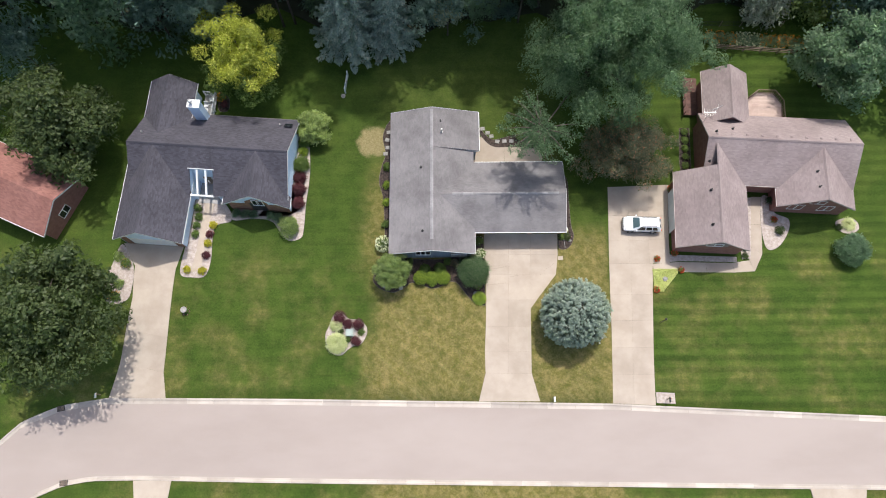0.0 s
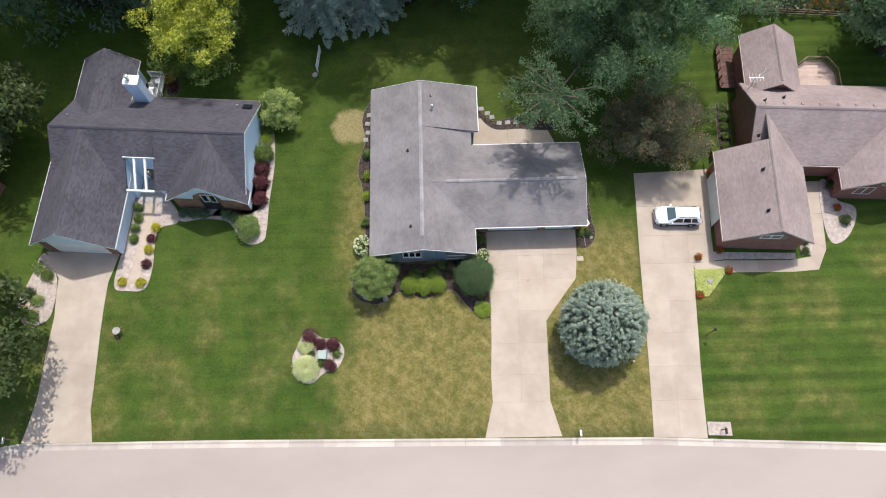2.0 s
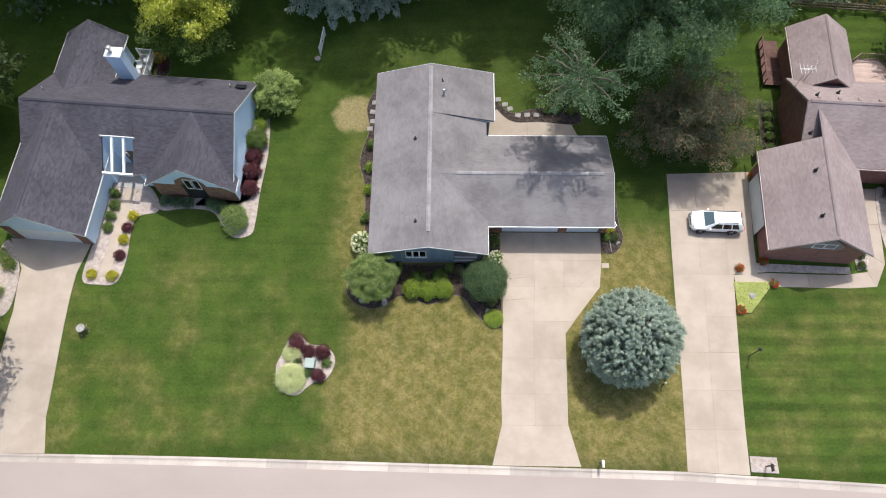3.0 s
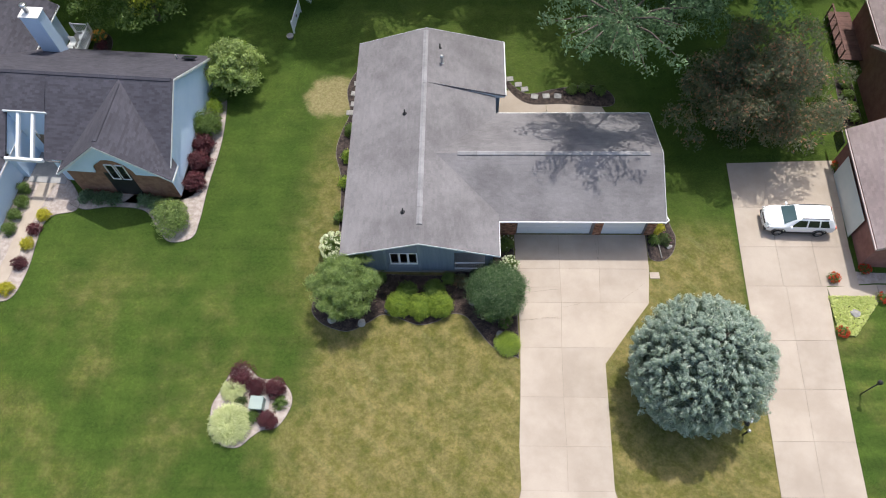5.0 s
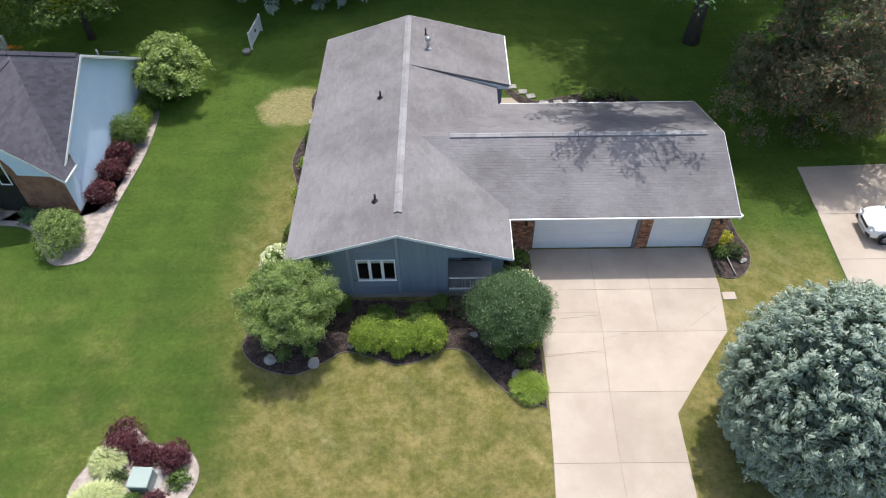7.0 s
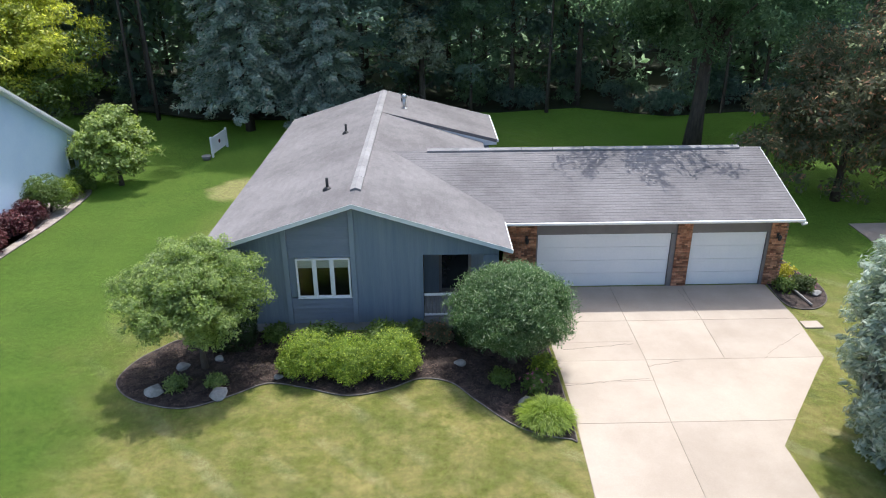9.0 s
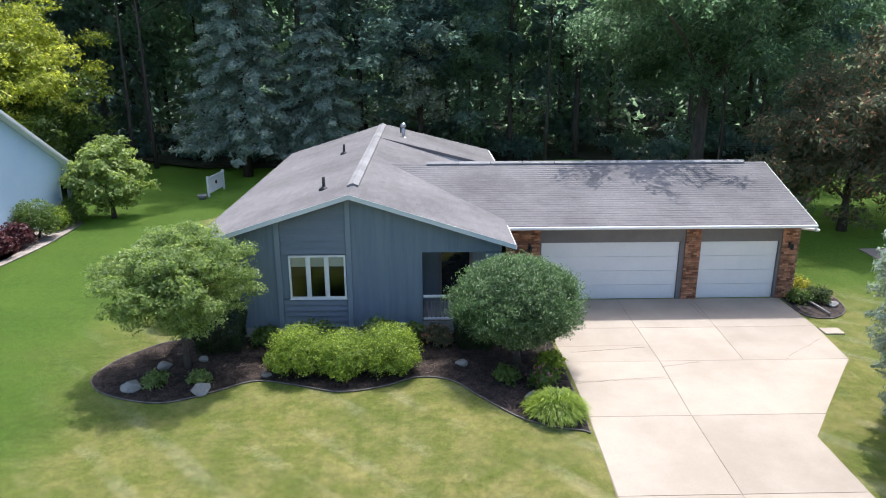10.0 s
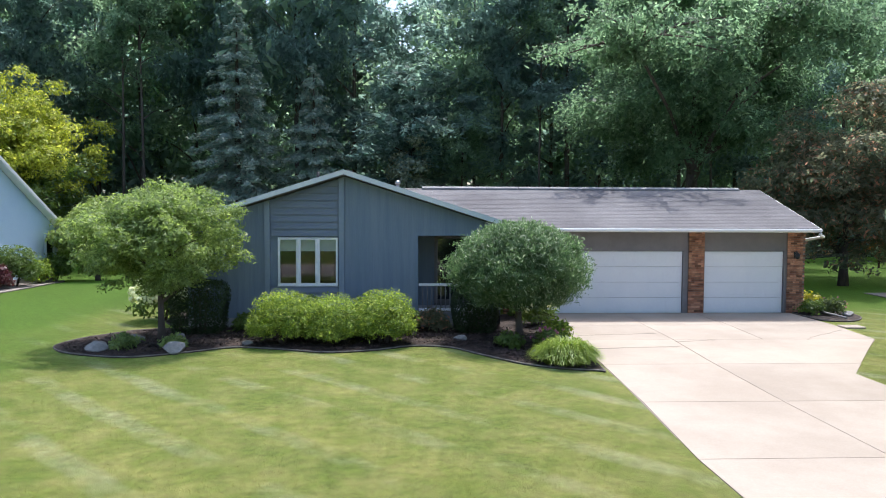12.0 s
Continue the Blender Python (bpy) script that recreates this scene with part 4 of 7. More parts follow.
# lapped boards above and below the window
z = 2.625
while z < top(-1.6) - 0.02:
    xl = max(-3.42, RX - (ZR - 0.17 - z - 0.08) / SL + 0.02) if z + 0.2 > top(-3.42) else -3.42
    z1 = min(z + 0.2, top(-1.52) - 0.01)
    bm = bmesh.new()
    A = [bm.verts.new(p) for p in ((xl, FY - 0.035, z), (-1.51, FY - 0.035, z), (-1.51, FY + 0.0, z1), (xl + 0.4 * (xl > -3.42), FY + 0.0, z1), (xl, FY + 0.04, z), (-1.51, FY + 0.04, z))]
    bm.faces.new(A[:4])
    bm.faces.new((A[0], A[4], A[5], A[1]))
    part("siding_board", bm, SLATE_BOARD, house)
    z += 0.2
for i in range(5):
    z = 0.31 + i * 0.178
    bm = bmesh.new()
    A = [bm.verts.new(p) for p in ((-3.42, FY - 0.04, z), (-1.51, FY - 0.04, z), (-1.51, FY + 0.0, z + 0.17), (-3.42, FY + 0.0, z + 0.17), (-3.42, FY + 0.04, z), (-1.51, FY + 0.04, z))]
    bm.faces.new(A[:4])
    bm.faces.new((A[0], A[4], A[5], A[1]))
    part("siding_board", bm, SLATE_BOARD, house)
part("foundation", boxes((-5.74, FY + 0.012, -0.2, 2.9, FY + 0.14, 0.3)), FOUNDATION, house)

# front window: three lights, blinds half down, a dim room behind
win = new("window")
win.parent = house
win.matrix_local = pose(-3.19, FY, 1.25)
W, H = 1.63, 1.30
bm = bmesh.new()
for r in ((0, -0.03, -0.03, W, 0.1, 0), (0, -0.03, H, W, 0.1, H + 0.03), (-0.03, -0.03, -0.03, 0, 0.1, H + 0.03), (W, -0.03, -0.03, W + 0.03, 0.1, H + 0.03)):
    box(bm, *r, bevel=0.01)
part("window_frame", bm, WHITE, win)
part("window_sill", boxes((-0.05, -0.05, -0.055, W + 0.05, -0.0, -0.032), bevel=0.008), WHITE, win)
for i in (1, 2):
    part("mullion", boxes((W * i / 3 - 0.036, -0.035, 0, W * i / 3 + 0.036, 0.08, H), bevel=0.008), WHITE, win)
for i in range(3):
    x0, x1 = W * i / 3 + 0.036, W * (i + 1) / 3 - 0.036
    if i == 0:
        x0 = 0.0
    if i == 2:
        x1 = W
    bm = bmesh.new()
    for r in ((x0, -0.02, 0, x0 + 0.03, 0.04, H), (x1 - 0.03, -0.02, 0, x1, 0.04, H), (x0 + 0.03, -0.02, 0, x1 - 0.03, 0.04, 0.035), (x0 + 0.03, -0.02, H - 0.035, x1 - 0.03, 0.04, H)):
        box(bm, *r)
    part("sash", bm, WHITE, win)
    g = part("pane", boxes((x0 + 0.03, 0.005, 0.035, x1 - 0.03, 0.011, H - 0.035)), GLASS, win)
    g.visible_shadow = False
    part("blind", boxes((x0 + 0.01, 0.14, H * 0.72, x1 - 0.01, 0.15, H)), BLIND, win)

# shell of the rest: side and back walls, room, porch
part("wall", boxes((-5.75, FY + 0.15, 0, -5.6, 33.9, 2.86)), SLATE_WALL, house)
part("wall", boxes((-5.6, 33.75, 0, 3.7, 33.9, 2.86)), SLATE_WALL, house)
part("wall", boxes((3.0, 28.3, 0, 3.12, 29.6, 2.8), (3.6, 29.6, 0, 3.75, 33.75, 2.9), (3.0, 29.5, 0, 3.75, 29.6, 2.8)), SLATE_WALL, house)
part("gable_back", gable_wall(-5.75, 3.1, 33.72, 33.88, 2.85, ZR - 0.2, 2.8), SLATE_WALL, house)
part("room_floor", boxes((-5.6, FY + 0.16, 0.3, 0.7, 22, 0.36)), ROOM, house)
part("room_wall", boxes((-5.6, 22, 0.3, 3.0, 22.1, 2.75), (0.62, FY + 0.16, 0.3, 0.74, 22, 2.75)), ROOM, house)
part("room_ceiling", boxes((-5.6, FY + 0.16, 2.7, 3.0, 22.1, 2.75)), ROOM, house)
# porch recess
part("porch_floor", boxes((0.75, FY + 0.0, 0.1, 3.1, 19.35, 0.42)), FOUNDATION, house)
part("porch_wall", boxes((0.75, 19.2, 0.42, 1.25, 19.32, 2.64), (2.35, 19.2, 0.42, 3.1, 19.32, 2.64)), SLATE_WALL, house)
part("porch_door", boxes((1.25, 19.22, 0.42, 2.35, 19.3, 2.6)), ROOM, house)
part("porch_window", boxes((1.35, 19.17, 0.62, 2.25, 19.21, 2.5)), DARK_GLASS, house)
part("porch_window_frame", boxes((1.25, 19.16, 0.5, 1.35, 19.215, 2.6), (2.25, 19.16, 0.5, 2.35, 19.215, 2.6), (1.35, 19.16, 2.5, 2.25, 19.215, 2.6)), TAUPE_TRIM, house)
part("porch_ceiling", boxes((0.75, FY + 0.15, 2.63, 3.1, 19.2, 2.68)), SLATE_WALL, house)
part("porch_post", boxes((2.98, 19.2, 0.3, 3.12, 19.58, 2.8)), SLATE_WALL, house)
rail = new("porch_railing")
rail.parent = house
part("top_rail", boxes((0.76, FY + 0.02, 1.20, 2.61, FY + 0.09, 1.27), bevel=0.01), WHITE, rail)
part("bottom_rail", boxes((0.76, FY + 0.02, 0.48, 2.61, FY + 0.09, 0.55), bevel=0.01), WHITE, rail)
for i in range(14):
    x = 0.86 + i * 0.13
    part("baluster", boxes((x, FY + 0.035, 0.55, x + 0.03, FY + 0.065, 1.20)), TAUPE_TRIM, rail)

# garage front: taupe header, brick piers, panelled doors
GY = 20.3
part("header", boxes((4.72, GY + 0.0, 2.06, 9.66, GY + 0.15, 2.78)), TAUPE_TRIM, house)
part("header", boxes((10.22, GY + 0.0, 2.06, 12.98, GY + 0.15, 2.78)), TAUPE_TRIM, house)
for x0, x1 in ((9.5, 9.66), (12.9, 12.99), (4.70, 4.76)):
    part("jamb", boxes((x0, GY - 0.02, -0.03, x1, GY + 0.1, 2.055)), TAUPE_TRIM, house)
part("wall", boxes((13.45, GY + 0.1, 0, 13.58, 27.6, 2.75)), BRICK_WALL, house)
part("wall", boxes((3.1, 27.6, 0, 13.58, 27.72, 2.75)), SLATE_WALL, house)
bm = gable_wall(GS + 0.6, GN - 0.35, 13.47, 13.57, 2.72, GZR - 0.2, 2.7, axis="x")
part("gable", bm, SLATE_WALL, house)
part("soffit", boxes((3.5, GS + 0.02, 2.70, GE - 0.05, GY + 0.1, 2.74)), WHITE, house)
part("garage_inside", boxes((4.0, GY + 0.35, -0.02, 13.4, GY + 0.4, 2.7)), ROOM, house)


def garage_door(x0, x1, name="garage_door"):
    d = new(name)
    d.parent = house
    tagged(d, "white panelled overhead garage door")
    for i in range(4):
        z0 = 0.0 + i * 0.513
        bm = boxes((x0, GY + 0.05, z0 + 0.004, x1, GY + 0.1, z0 + 0.509), bevel=0.006)
        n = max(4, round((x1 - x0) / 0.61))
        for k in range(n):
            a, b = x0 + (x1 - x0) * (k + 0.1) / n, x0 + (x1 - x0) * (k + 0.9) / n
            box(bm, a, GY + 0.0465, z0 + 0.1, b, GY + 0.0495, z0 + 0.41, 0.003)
        part("door_section", bm, DOOR_WHITE, d)
    part("door_seal", boxes((x0, GY + 0.04, -0.03, x1, GY + 0.1, 0.0)), BLACK, d)


garage_door(4.77, 9.49)
garage_door(10.22, 12.89)


def wall_lamp(x, y, z):
    lamp = thing("wall_lamp", "small black lantern on the brick pier", "wall lamp", pose(x, y, z), "wall lamps")
    part("bracket", boxes((-0.04, -0.02, -0.1, 0.04, 0.03, 0.1), bevel=0.008), BLACK, lamp)
    bm = bmesh.new()
    tube(bm, [(0, 0, 0.05), (0, -0.1, 0.12), (0, -0.16, 0.06)], 0.012, 6)
    part("arm", bm, BLACK, lamp)
    bm = bmesh.new()
    lathe(bm, [(0.03, -0.14), (0.055, -0.12), (0.075, 0.02), (0.02, 0.07)], 8, (0, -0.16, 0))
    part("lantern", bm, BLACK, lamp)


wall_lamp(4.35, GY - 0.07, 1.95)
wall_lamp(13.24, GY - 0.07, 1.95)

# roof pipes and flue
for x, y, h in ((-2.35, 19.4, 0.4), (-2.55, 26.95, 0.4), (-0.35, 32.6, 0.45)):
    z = ZR - SL * abs(x - RX)
    v = thing("roof_vent", "black plumbing vent pipe on the shingles", "vent pipe", pose(x, y, z), "roof vents")
    bm = bmesh.new()
    lathe(bm, [(0.05, -0.1), (0.05, h), (0.04, h)], 10)
    part("pipe", bm, BLACK, v)
    bm = bmesh.new()
    lathe(bm, [(0.17, -0.05), (0.16, 0.02), (0.07, 0.1)], 12)
    part("flashing", bm, BLACK, v)
z = ZR - SL * 1.1
v = thing("flue", "shiny galvanised furnace flue with a cap", "flue", pose(-0.2, 31.3, z))
bm = bmesh.new()
lathe(bm, [(0.09, -0.1), (0.09, 0.62)], 14)
part("pipe", bm, STEEL, v)
bm = bmesh.new()
lathe(bm, [(0.14, 0.55), (0.14, 0.66), (0.05, 0.74)], 14)
part("cap", bm, STEEL, v)
bm = bmesh.new()
lathe(bm, [(0.22, -0.08), (0.2, 0.02), (0.1, 0.1)], 14)
part("flashing", bm, STEEL, v)

# ---- the light-blue house to the west, in its own turned frame ----
LH = pose(-17.03, 28.15, 0, 0, 0, -4.3)
blue = thing("house", "light-blue sided house with a steep charcoal roof", "house", LH)
CU0, CU1, CV, CZ = -11.45, -8.8, -2.2, 4.68
BR, BN, BS, BZN, BZS, BE = 6.02, 5.55, 4.7, 2.34, 2.92, -0.3
for u0, u1 in ((-18.4, CU0), (CU1, BE)):
    tagged(part("roof_slope", roof_mesh((u0, -BS, BZS), (u1, -BS, BZS), (u1, 0, BR), (u0, 0, BR)), SHINGLE_DARK, blue), kind="stuff")
tagged(part("roof_slope", roof_mesh((CU0, CV, CZ), (CU1, CV, CZ), (CU1, 0, BR), (CU0, 0, BR)), SHINGLE_DARK, blue), kind="stuff")
tagged(part("roof_slope", roof_mesh((-18.4, BN, BZN), (BE, BN, BZN), (BE, 0, BR), (-18.4, 0, BR)), SHINGLE_DARK, blue), kind="stuff")
ridge_cap(blue, (-18.2, 0, BR), (BE - 0.15, 0, BR), 0.16, 0.67, SHINGLE_DARK)


def blue_body(u0, u1):
    """A stretch of the long wing under its two slopes."""
    bm = bmesh.new()
    prof = ((-4.3, -0.4), (5.1, -0.4), (5.1, 2.44), (0, BR - 0.2), (-4.3, 3.02))
    A, B = [bm.verts.new((u0, v, z)) for v, z in prof], [bm.verts.new((u1, v, z)) for v, z in prof]
    for i in range(5):
        bm.faces.new((A[i], A[(i + 1) % 5], B[(i + 1) % 5], B[i]))
    bm.faces.new(A)
    bm.faces.new(B)
    return bm


part("wall", blue_body(CU1 + 0.05, BE - 0.4), BLUE_SIDING, blue)
part("wall", blue_body(-18.0, CU0 - 0.05), BLUE_SIDING, blue)
part("wall", boxes((CU0 - 0.1, CV, 0, CU1 + 0.1, 4.9, 2.5), (CU0 - 0.02, CV + 0.01, 2.51, CU1 + 0.02, CV + 0.12, CZ - 0.16)), BLUE_SIDING, blue)
# lapped siding on the east gable, with the bare board ends trimmed to the rake
north = lambda z: 5.12 if z < 2.42 else max(0.02, 5.12 * (BR - 0.18 - z) / (BR - 0.18 - 2.42))
south = lambda z: 4.32 if z < 3.0 else max(0.02, 4.32 * (BR - 0.18 - z) / (BR - 0.18 - 3.0))
z, X = 0.2, BE - 0.4
bm = bmesh.new()
while z < BR - 0.32:
    a = [bm.verts.new(p) for p in ((X + 0.046, -south(z), z), (X + 0.046, north(z), z), (X + 0.006, north(z + 0.125), z + 0.125), (X + 0.006, -south(z + 0.125), z + 0.125), (X + 0.002, -south(z), z), (X + 0.002, north(z), z))]
    bm.faces.new(a[:4])
    bm.faces.new((a[4], a[5], a[1], a[0]))
    z += 0.125
part("siding", bm, BLUE_SIDING, blue)
part("corner_board", boxes((X - 0.02, 5.02, 0.0, X + 0.055, 5.14, 2.42)), WHITE, blue)
part("foundation", boxes((X - 0.05, -4.3, -0.6, X + 0.012, 5.1, 0.19)), FOUNDATION, blue)
for s, half, ze in ((-1, BS, BZS), (1, BN, BZN)):
    bm = bmesh.new()
    A = [bm.verts.new((x, s * v, zz)) for x in (BE + 0.002, BE + 0.022) for v, zz in ((half + 0.03, ze - 0.02), (0, BR - 0.01), (0, BR - 0.15), (half + 0.03, ze - 0.16))]
    bm.faces.new(A[:4])
    bm.faces.new(A[4:])
    for i in range(4):
        bm.faces.new((A[i], A[(i + 1) % 4], A[4 + (i + 1) % 4], A[4 + i]))
    part("rake_board", bm, WHITE, blue)
    # boarded underside of the overhang
    bm = bmesh.new()
    A = [bm.verts.new((x, s * v, zz)) for x in (X + 0.05, BE + 0.018) for v, zz in ((half, ze - 0.175), (0, BR - 0.165), (0, BR - 0.2), (half, ze - 0.21))]
    bm.faces.new(A[:4])
    bm.faces.new(A[4:])
    for i in range(4):
        bm.faces.new((A[i], A[(i + 1) % 4], A[4 + (i + 1) % 4], A[4 + i]))
    part("soffit", bm, WHITE, blue)
part("gutter", boxes((-18.4, BN + 0.006, BZN - 0.19, BE, BN + 0.09, BZN - 0.06), bevel=0.02), TAUPE_TRIM, blue)
part("gutter", boxes((CU1 + 0.1, -BS - 0.08, BZS - 0.18, -7.75, -BS - 0.006, BZS - 0.07), bevel=0.02), TAUPE_TRIM, blue)
window_set(blue, pose(X + 0.05, 4.12, 0.98, 0, 0, 90), 0.6, 1.12, 1, PALE_TRIM)
# front gable with brick below and an arched entry
WC, WH, WV, WZE, WZR = -3.9, 3.85, -5.55, 2.65, 5.92
wing(blue, WC, WH, WV, -0.15, WZE, WZR, BRICK_WALL, SHINGLE_DARK, rake=PALE_TRIM, ends=(True, False), eave_to=-4.3)
part("side_siding", boxes((WC + WH - 0.41, WV + 0.41, 0.19, WC + WH - 0.37, -4.28, 2.62)), BLUE_SIDING, blue)
ridge_cap(blue, (WC, WV + 0.4, WZR), (WC, -0.5, WZR), 0.14, 0.84, SHINGLE_DARK)
bm = bmesh.new()
ring = [(WC + 1.35 * math.cos(a), 2.62 + 1.5 * math.sin(a)) for a in np.linspace(0, math.pi, 13)]
out = [(WC - 3.48, 2.61), (WC - 3.48, 2.84), (WC, WZR - 0.26), (WC + 3.48, 2.84), (WC + 3.48, 2.61)]
pts = out + [(x, z) for x, z in ring]
FW = WV + 0.4
A, B = [bm.verts.new((x, FW - 0.11, z)) for x, z in pts], [bm.verts.new((x, FW - 0.005, z)) for x, z in pts]
f = bm.faces.new(A)
g = bm.faces.new(B)
for i in range(len(pts)):
    bm.faces.new((A[i], A[(i + 1) % len(pts)], B[(i + 1) % len(pts)], B[i]))
bmesh.ops.triangulate(bm, faces=[f, g])
part("gable_panel", bm, BLUE_SIDING, blue)
# flat black sheet standing in for the shade inside the entry
part("entry_shade", boxes((WC - 0.9, FW - 0.02, 0.1, WC + 0.9, FW - 0.01, 2.55)), BLACK, blue)
window_set(blue, pose(WC - 0.45, FW - 0.02, 1.95), 0.5, 1.5, 1, WHITE)
window_set(blue, pose(WC + 0.25, FW - 0.02, 1.95), 0.5, 1.5, 1, WHITE)
# garage wing
wing(blue, -15.45, 3.92, -10.5, -0.15, 2.65, 5.98, BLUE_SIDING, SHINGLE_DARK, rake=PALE_TRIM, ends=(True, False))
ridge_cap(blue, (-15.45, -10.2, 5.98), (-15.45, -0.6, 5.98), 0.14, 0.85, SHINGLE_DARK)
part("garage_door", boxes((-17.9, -10.13, 0.0, -13.0, -10.105, 2.1), bevel=0.005), WHITE, blue)
for u in (-18.8, -12.9):
    part("brick_pier", boxes((u, -10.16, 0, u + 0.8, -10.105, 2.5)), BRICK_WALL, blue)
# rear wing
wing(blue, -15.67, 2.75, 1.5, 9.25, 2.95, 4.85, BLUE_SIDING, SHINGLE_DARK, rake=PALE_TRIM, ends=(False, True))
# open court with white rafters
for u in (-10.7, -9.7):
    bm = bmesh.new()
    A = [bm.verts.new((u + du, v, zz)) for du in (0, 0.2) for v, zz in ((-4.7, 3.02), (CV, CZ - 0.03), (CV, CZ - 0.27), (-4.7, 2.78))]
    bm.faces.new(A[:4])
    bm.faces.new(A[4:])
    for i in range(4):
        bm.faces.new((A[i], A[(i + 1) % 4], A[4 + (i + 1) % 4], A[4 + i]))
    part("court_rafter", bm, WHITE, blue)
part("court_beam", boxes((CU0 + 0.02, -4.9, 2.75, CU1 - 0.02, -4.72, 3.03), bevel=0.01), WHITE, blue)
part("court_header", boxes((CU0 - 0.15, CV - 0.09, CZ - 0.14, CU1 + 0.15, CV - 0.01, CZ + 0.03), bevel=0.01), PALE_TRIM, blue)
part("court_floor", boxes((CU0, -4.7, 0.0, CU1, CV - 0.01, 0.08)), FOUNDATION, blue)
part("court_door", boxes((-10.7, CV - 0.05, 0.1, -9.7, CV - 0.005, 2.2)), WOOD, blue)
window_set(blue, pose(-9.6, CV - 0.11, 1.0), 0.5, 1.2, 1, WHITE)
# roof light and pipes
part("roof_light", boxes((-0.45, -0.3, 0.0, 0.45, 0.3, 0.1), bevel=0.02), DARK_GLASS, blue, m=pose(-1.3, 4.3, 3.36, -33.6, 0, 0))
for u, v in ((-17.3, 1.6), (-2.3, 4.4), (-9.2, -3.4)):
    bm = bmesh.new()
    lathe(bm, [(0.06, -0.2), (0.06, 0.4)], 8)
    part("vent_pipe", bm, STEEL, blue, m=pose(u, v, BR - 0.665 * abs(v)))
# chimney
chim = new("chimney")
chim.parent = blue
chim.matrix_local = pose(-11.6, 4.95, 0)
part("chase", boxes((-0.65, -0.45, 2.2, 0.65, 0.45, 6.2), bevel=0.01), BLUE_SIDING, chim)
part("chase_cap", boxes((-0.72, -0.52, 6.205, 0.72, 0.52, 6.28), bevel=0.02), WHITE, chim)
bm = bmesh.new()
lathe(bm, [(0.16, 0), (0.16, 0.5), (0.24, 0.52), (0.24, 0.66), (0.1, 0.7)], 14, (-0.2, 0, 6.28))
part("flue", bm, STEEL, chim)
# rear deck in the corner of the wings, with white rails and patio furniture
deck = thing("deck", "small grey rear deck with white railing", "deck", LH @ pose(-12.1, 7.2, 0), kind="")
for i in range(22):
    part("board", boxes((-0.75, -1.98 + i * 0.18, 0.25, 0.75, -1.81 + i * 0.18, 0.3)), FOUNDATION, deck)
for x, y in ((-0.7, 1.93), (0.7, 1.93), (0.7, 0.0), (0.7, -1.93)):
    part("post", boxes((x - 0.06, y - 0.06, 0, x + 0.06, y + 0.06, 1.32)), WHITE, deck)
for r in ((-0.7, 1.9, 1.2, 0.7, 1.96, 1.27), (-0.7, 1.9, 0.4, 0.7, 1.96, 0.46), (0.67, -1.9, 1.2, 0.73, 1.9, 1.27), (0.67, -1.9, 0.4, 0.73, 1.9, 0.46)):
    part("rail", boxes(r), WHITE, deck)
for i in range(9):
    part("baluster", boxes((-0.6 + i * 0.15, 1.91, 0.46, -0.57 + i * 0.15, 1.95, 1.2)), WHITE, deck)
for i in range(25):
    part("baluster", boxes((0.68, -1.82 + i * 0.15, 0.46, 0.72, -1.79 + i * 0.15, 1.2)), WHITE, deck)
t = thing("patio_table", "round white patio table on the rear deck", "table", LH @ pose(-12.3, 6.75, 0.3))
bm = bmesh.new()
lathe(bm, [(0.4, 0.68), (0.42, 0.7), (0.4, 0.72)], 20)
part("tabletop", bm, WHITE, t)
bm = bmesh.new()
lathe(bm, [(0.25, 0), (0.05, 0.06), (0.04, 0.68)], 12)
part("pedestal", bm, WHITE, t)
ch = thing("patio_chair", "white patio chair on the rear deck", "chair", LH @ pose(-12.35, 7.6, 0.3, 0, 0, 0), "patio chairs")
part("seat", boxes((-0.25, -0.25, 0.4, 0.25, 0.25, 0.44), bevel=0.01), WHITE, ch)
part("backrest", boxes((-0.25, 0.22, 0.44, 0.25, 0.26, 0.9), bevel=0.01), WHITE, ch)
for x in (-0.22, 0.22):
    for y in (-0.22, 0.22):
        part("leg", boxes((x - 0.02, y - 0.02, 0, x + 0.02, y + 0.02, 0.4)), WHITE, ch)
copy_thing(ch, LH @ pose(-11.85, 8.4, 0.3, 0, 0, -70))
bed("flower_bed_rear", [tuple((LH @ Vector((u, v, 0)))[:2]) for u, v in ((-11.3, 9.9), (-10.3, 9.4), (-9.9, 8.4), (-10.1, 7.4), (-11.2, 7.6))], MULCH, "small edged flower bed beside the rear deck")

# ---- the brick house to the east ----
RH = pose(29.70, 29.56, 0, 0, 0, -3.4)
brick_house = thing("house", "red brick house with a faded mauve shingle roof", "house", RH)
wing(brick_house, 0, 4.35, -0.1, 17.0, 3.1, 6.1, RED_BRICK_WALL, SHINGLE_MAUVE, axis="x", trim=TAN_TRIM)
ridge_cap(brick_house, (0.1, 0, 6.1), (16.9, 0, 6.1), 0.15, 0.68, SHINGLE_MAUVE)
wing(brick_house, 0.92, 4.08, -12.1, -0.3, 2.9, 5.75, RED_BRICK_WALL, SHINGLE_MAUVE, trim=TAN_TRIM, ends=(True, False), low_to=-3.1)
wing(brick_house, 12.75, 4.36, -6.65, -0.3, 2.9, 5.75, RED_BRICK_WALL, SHINGLE_MAUVE, trim=TAN_TRIM, ends=(True, False))
wing(brick_house, 3.1, 2.65, 3.0, 9.8, 3.3, 5.2, RED_BRICK_WALL, SHINGLE_MAUVE, trim=TAN_TRIM, ends=(False, True))
ridge_cap(brick_house, (0.92, -11.8, 5.75), (0.92, -0.6, 5.75), 0.13, 0.66, SHINGLE_MAUVE)
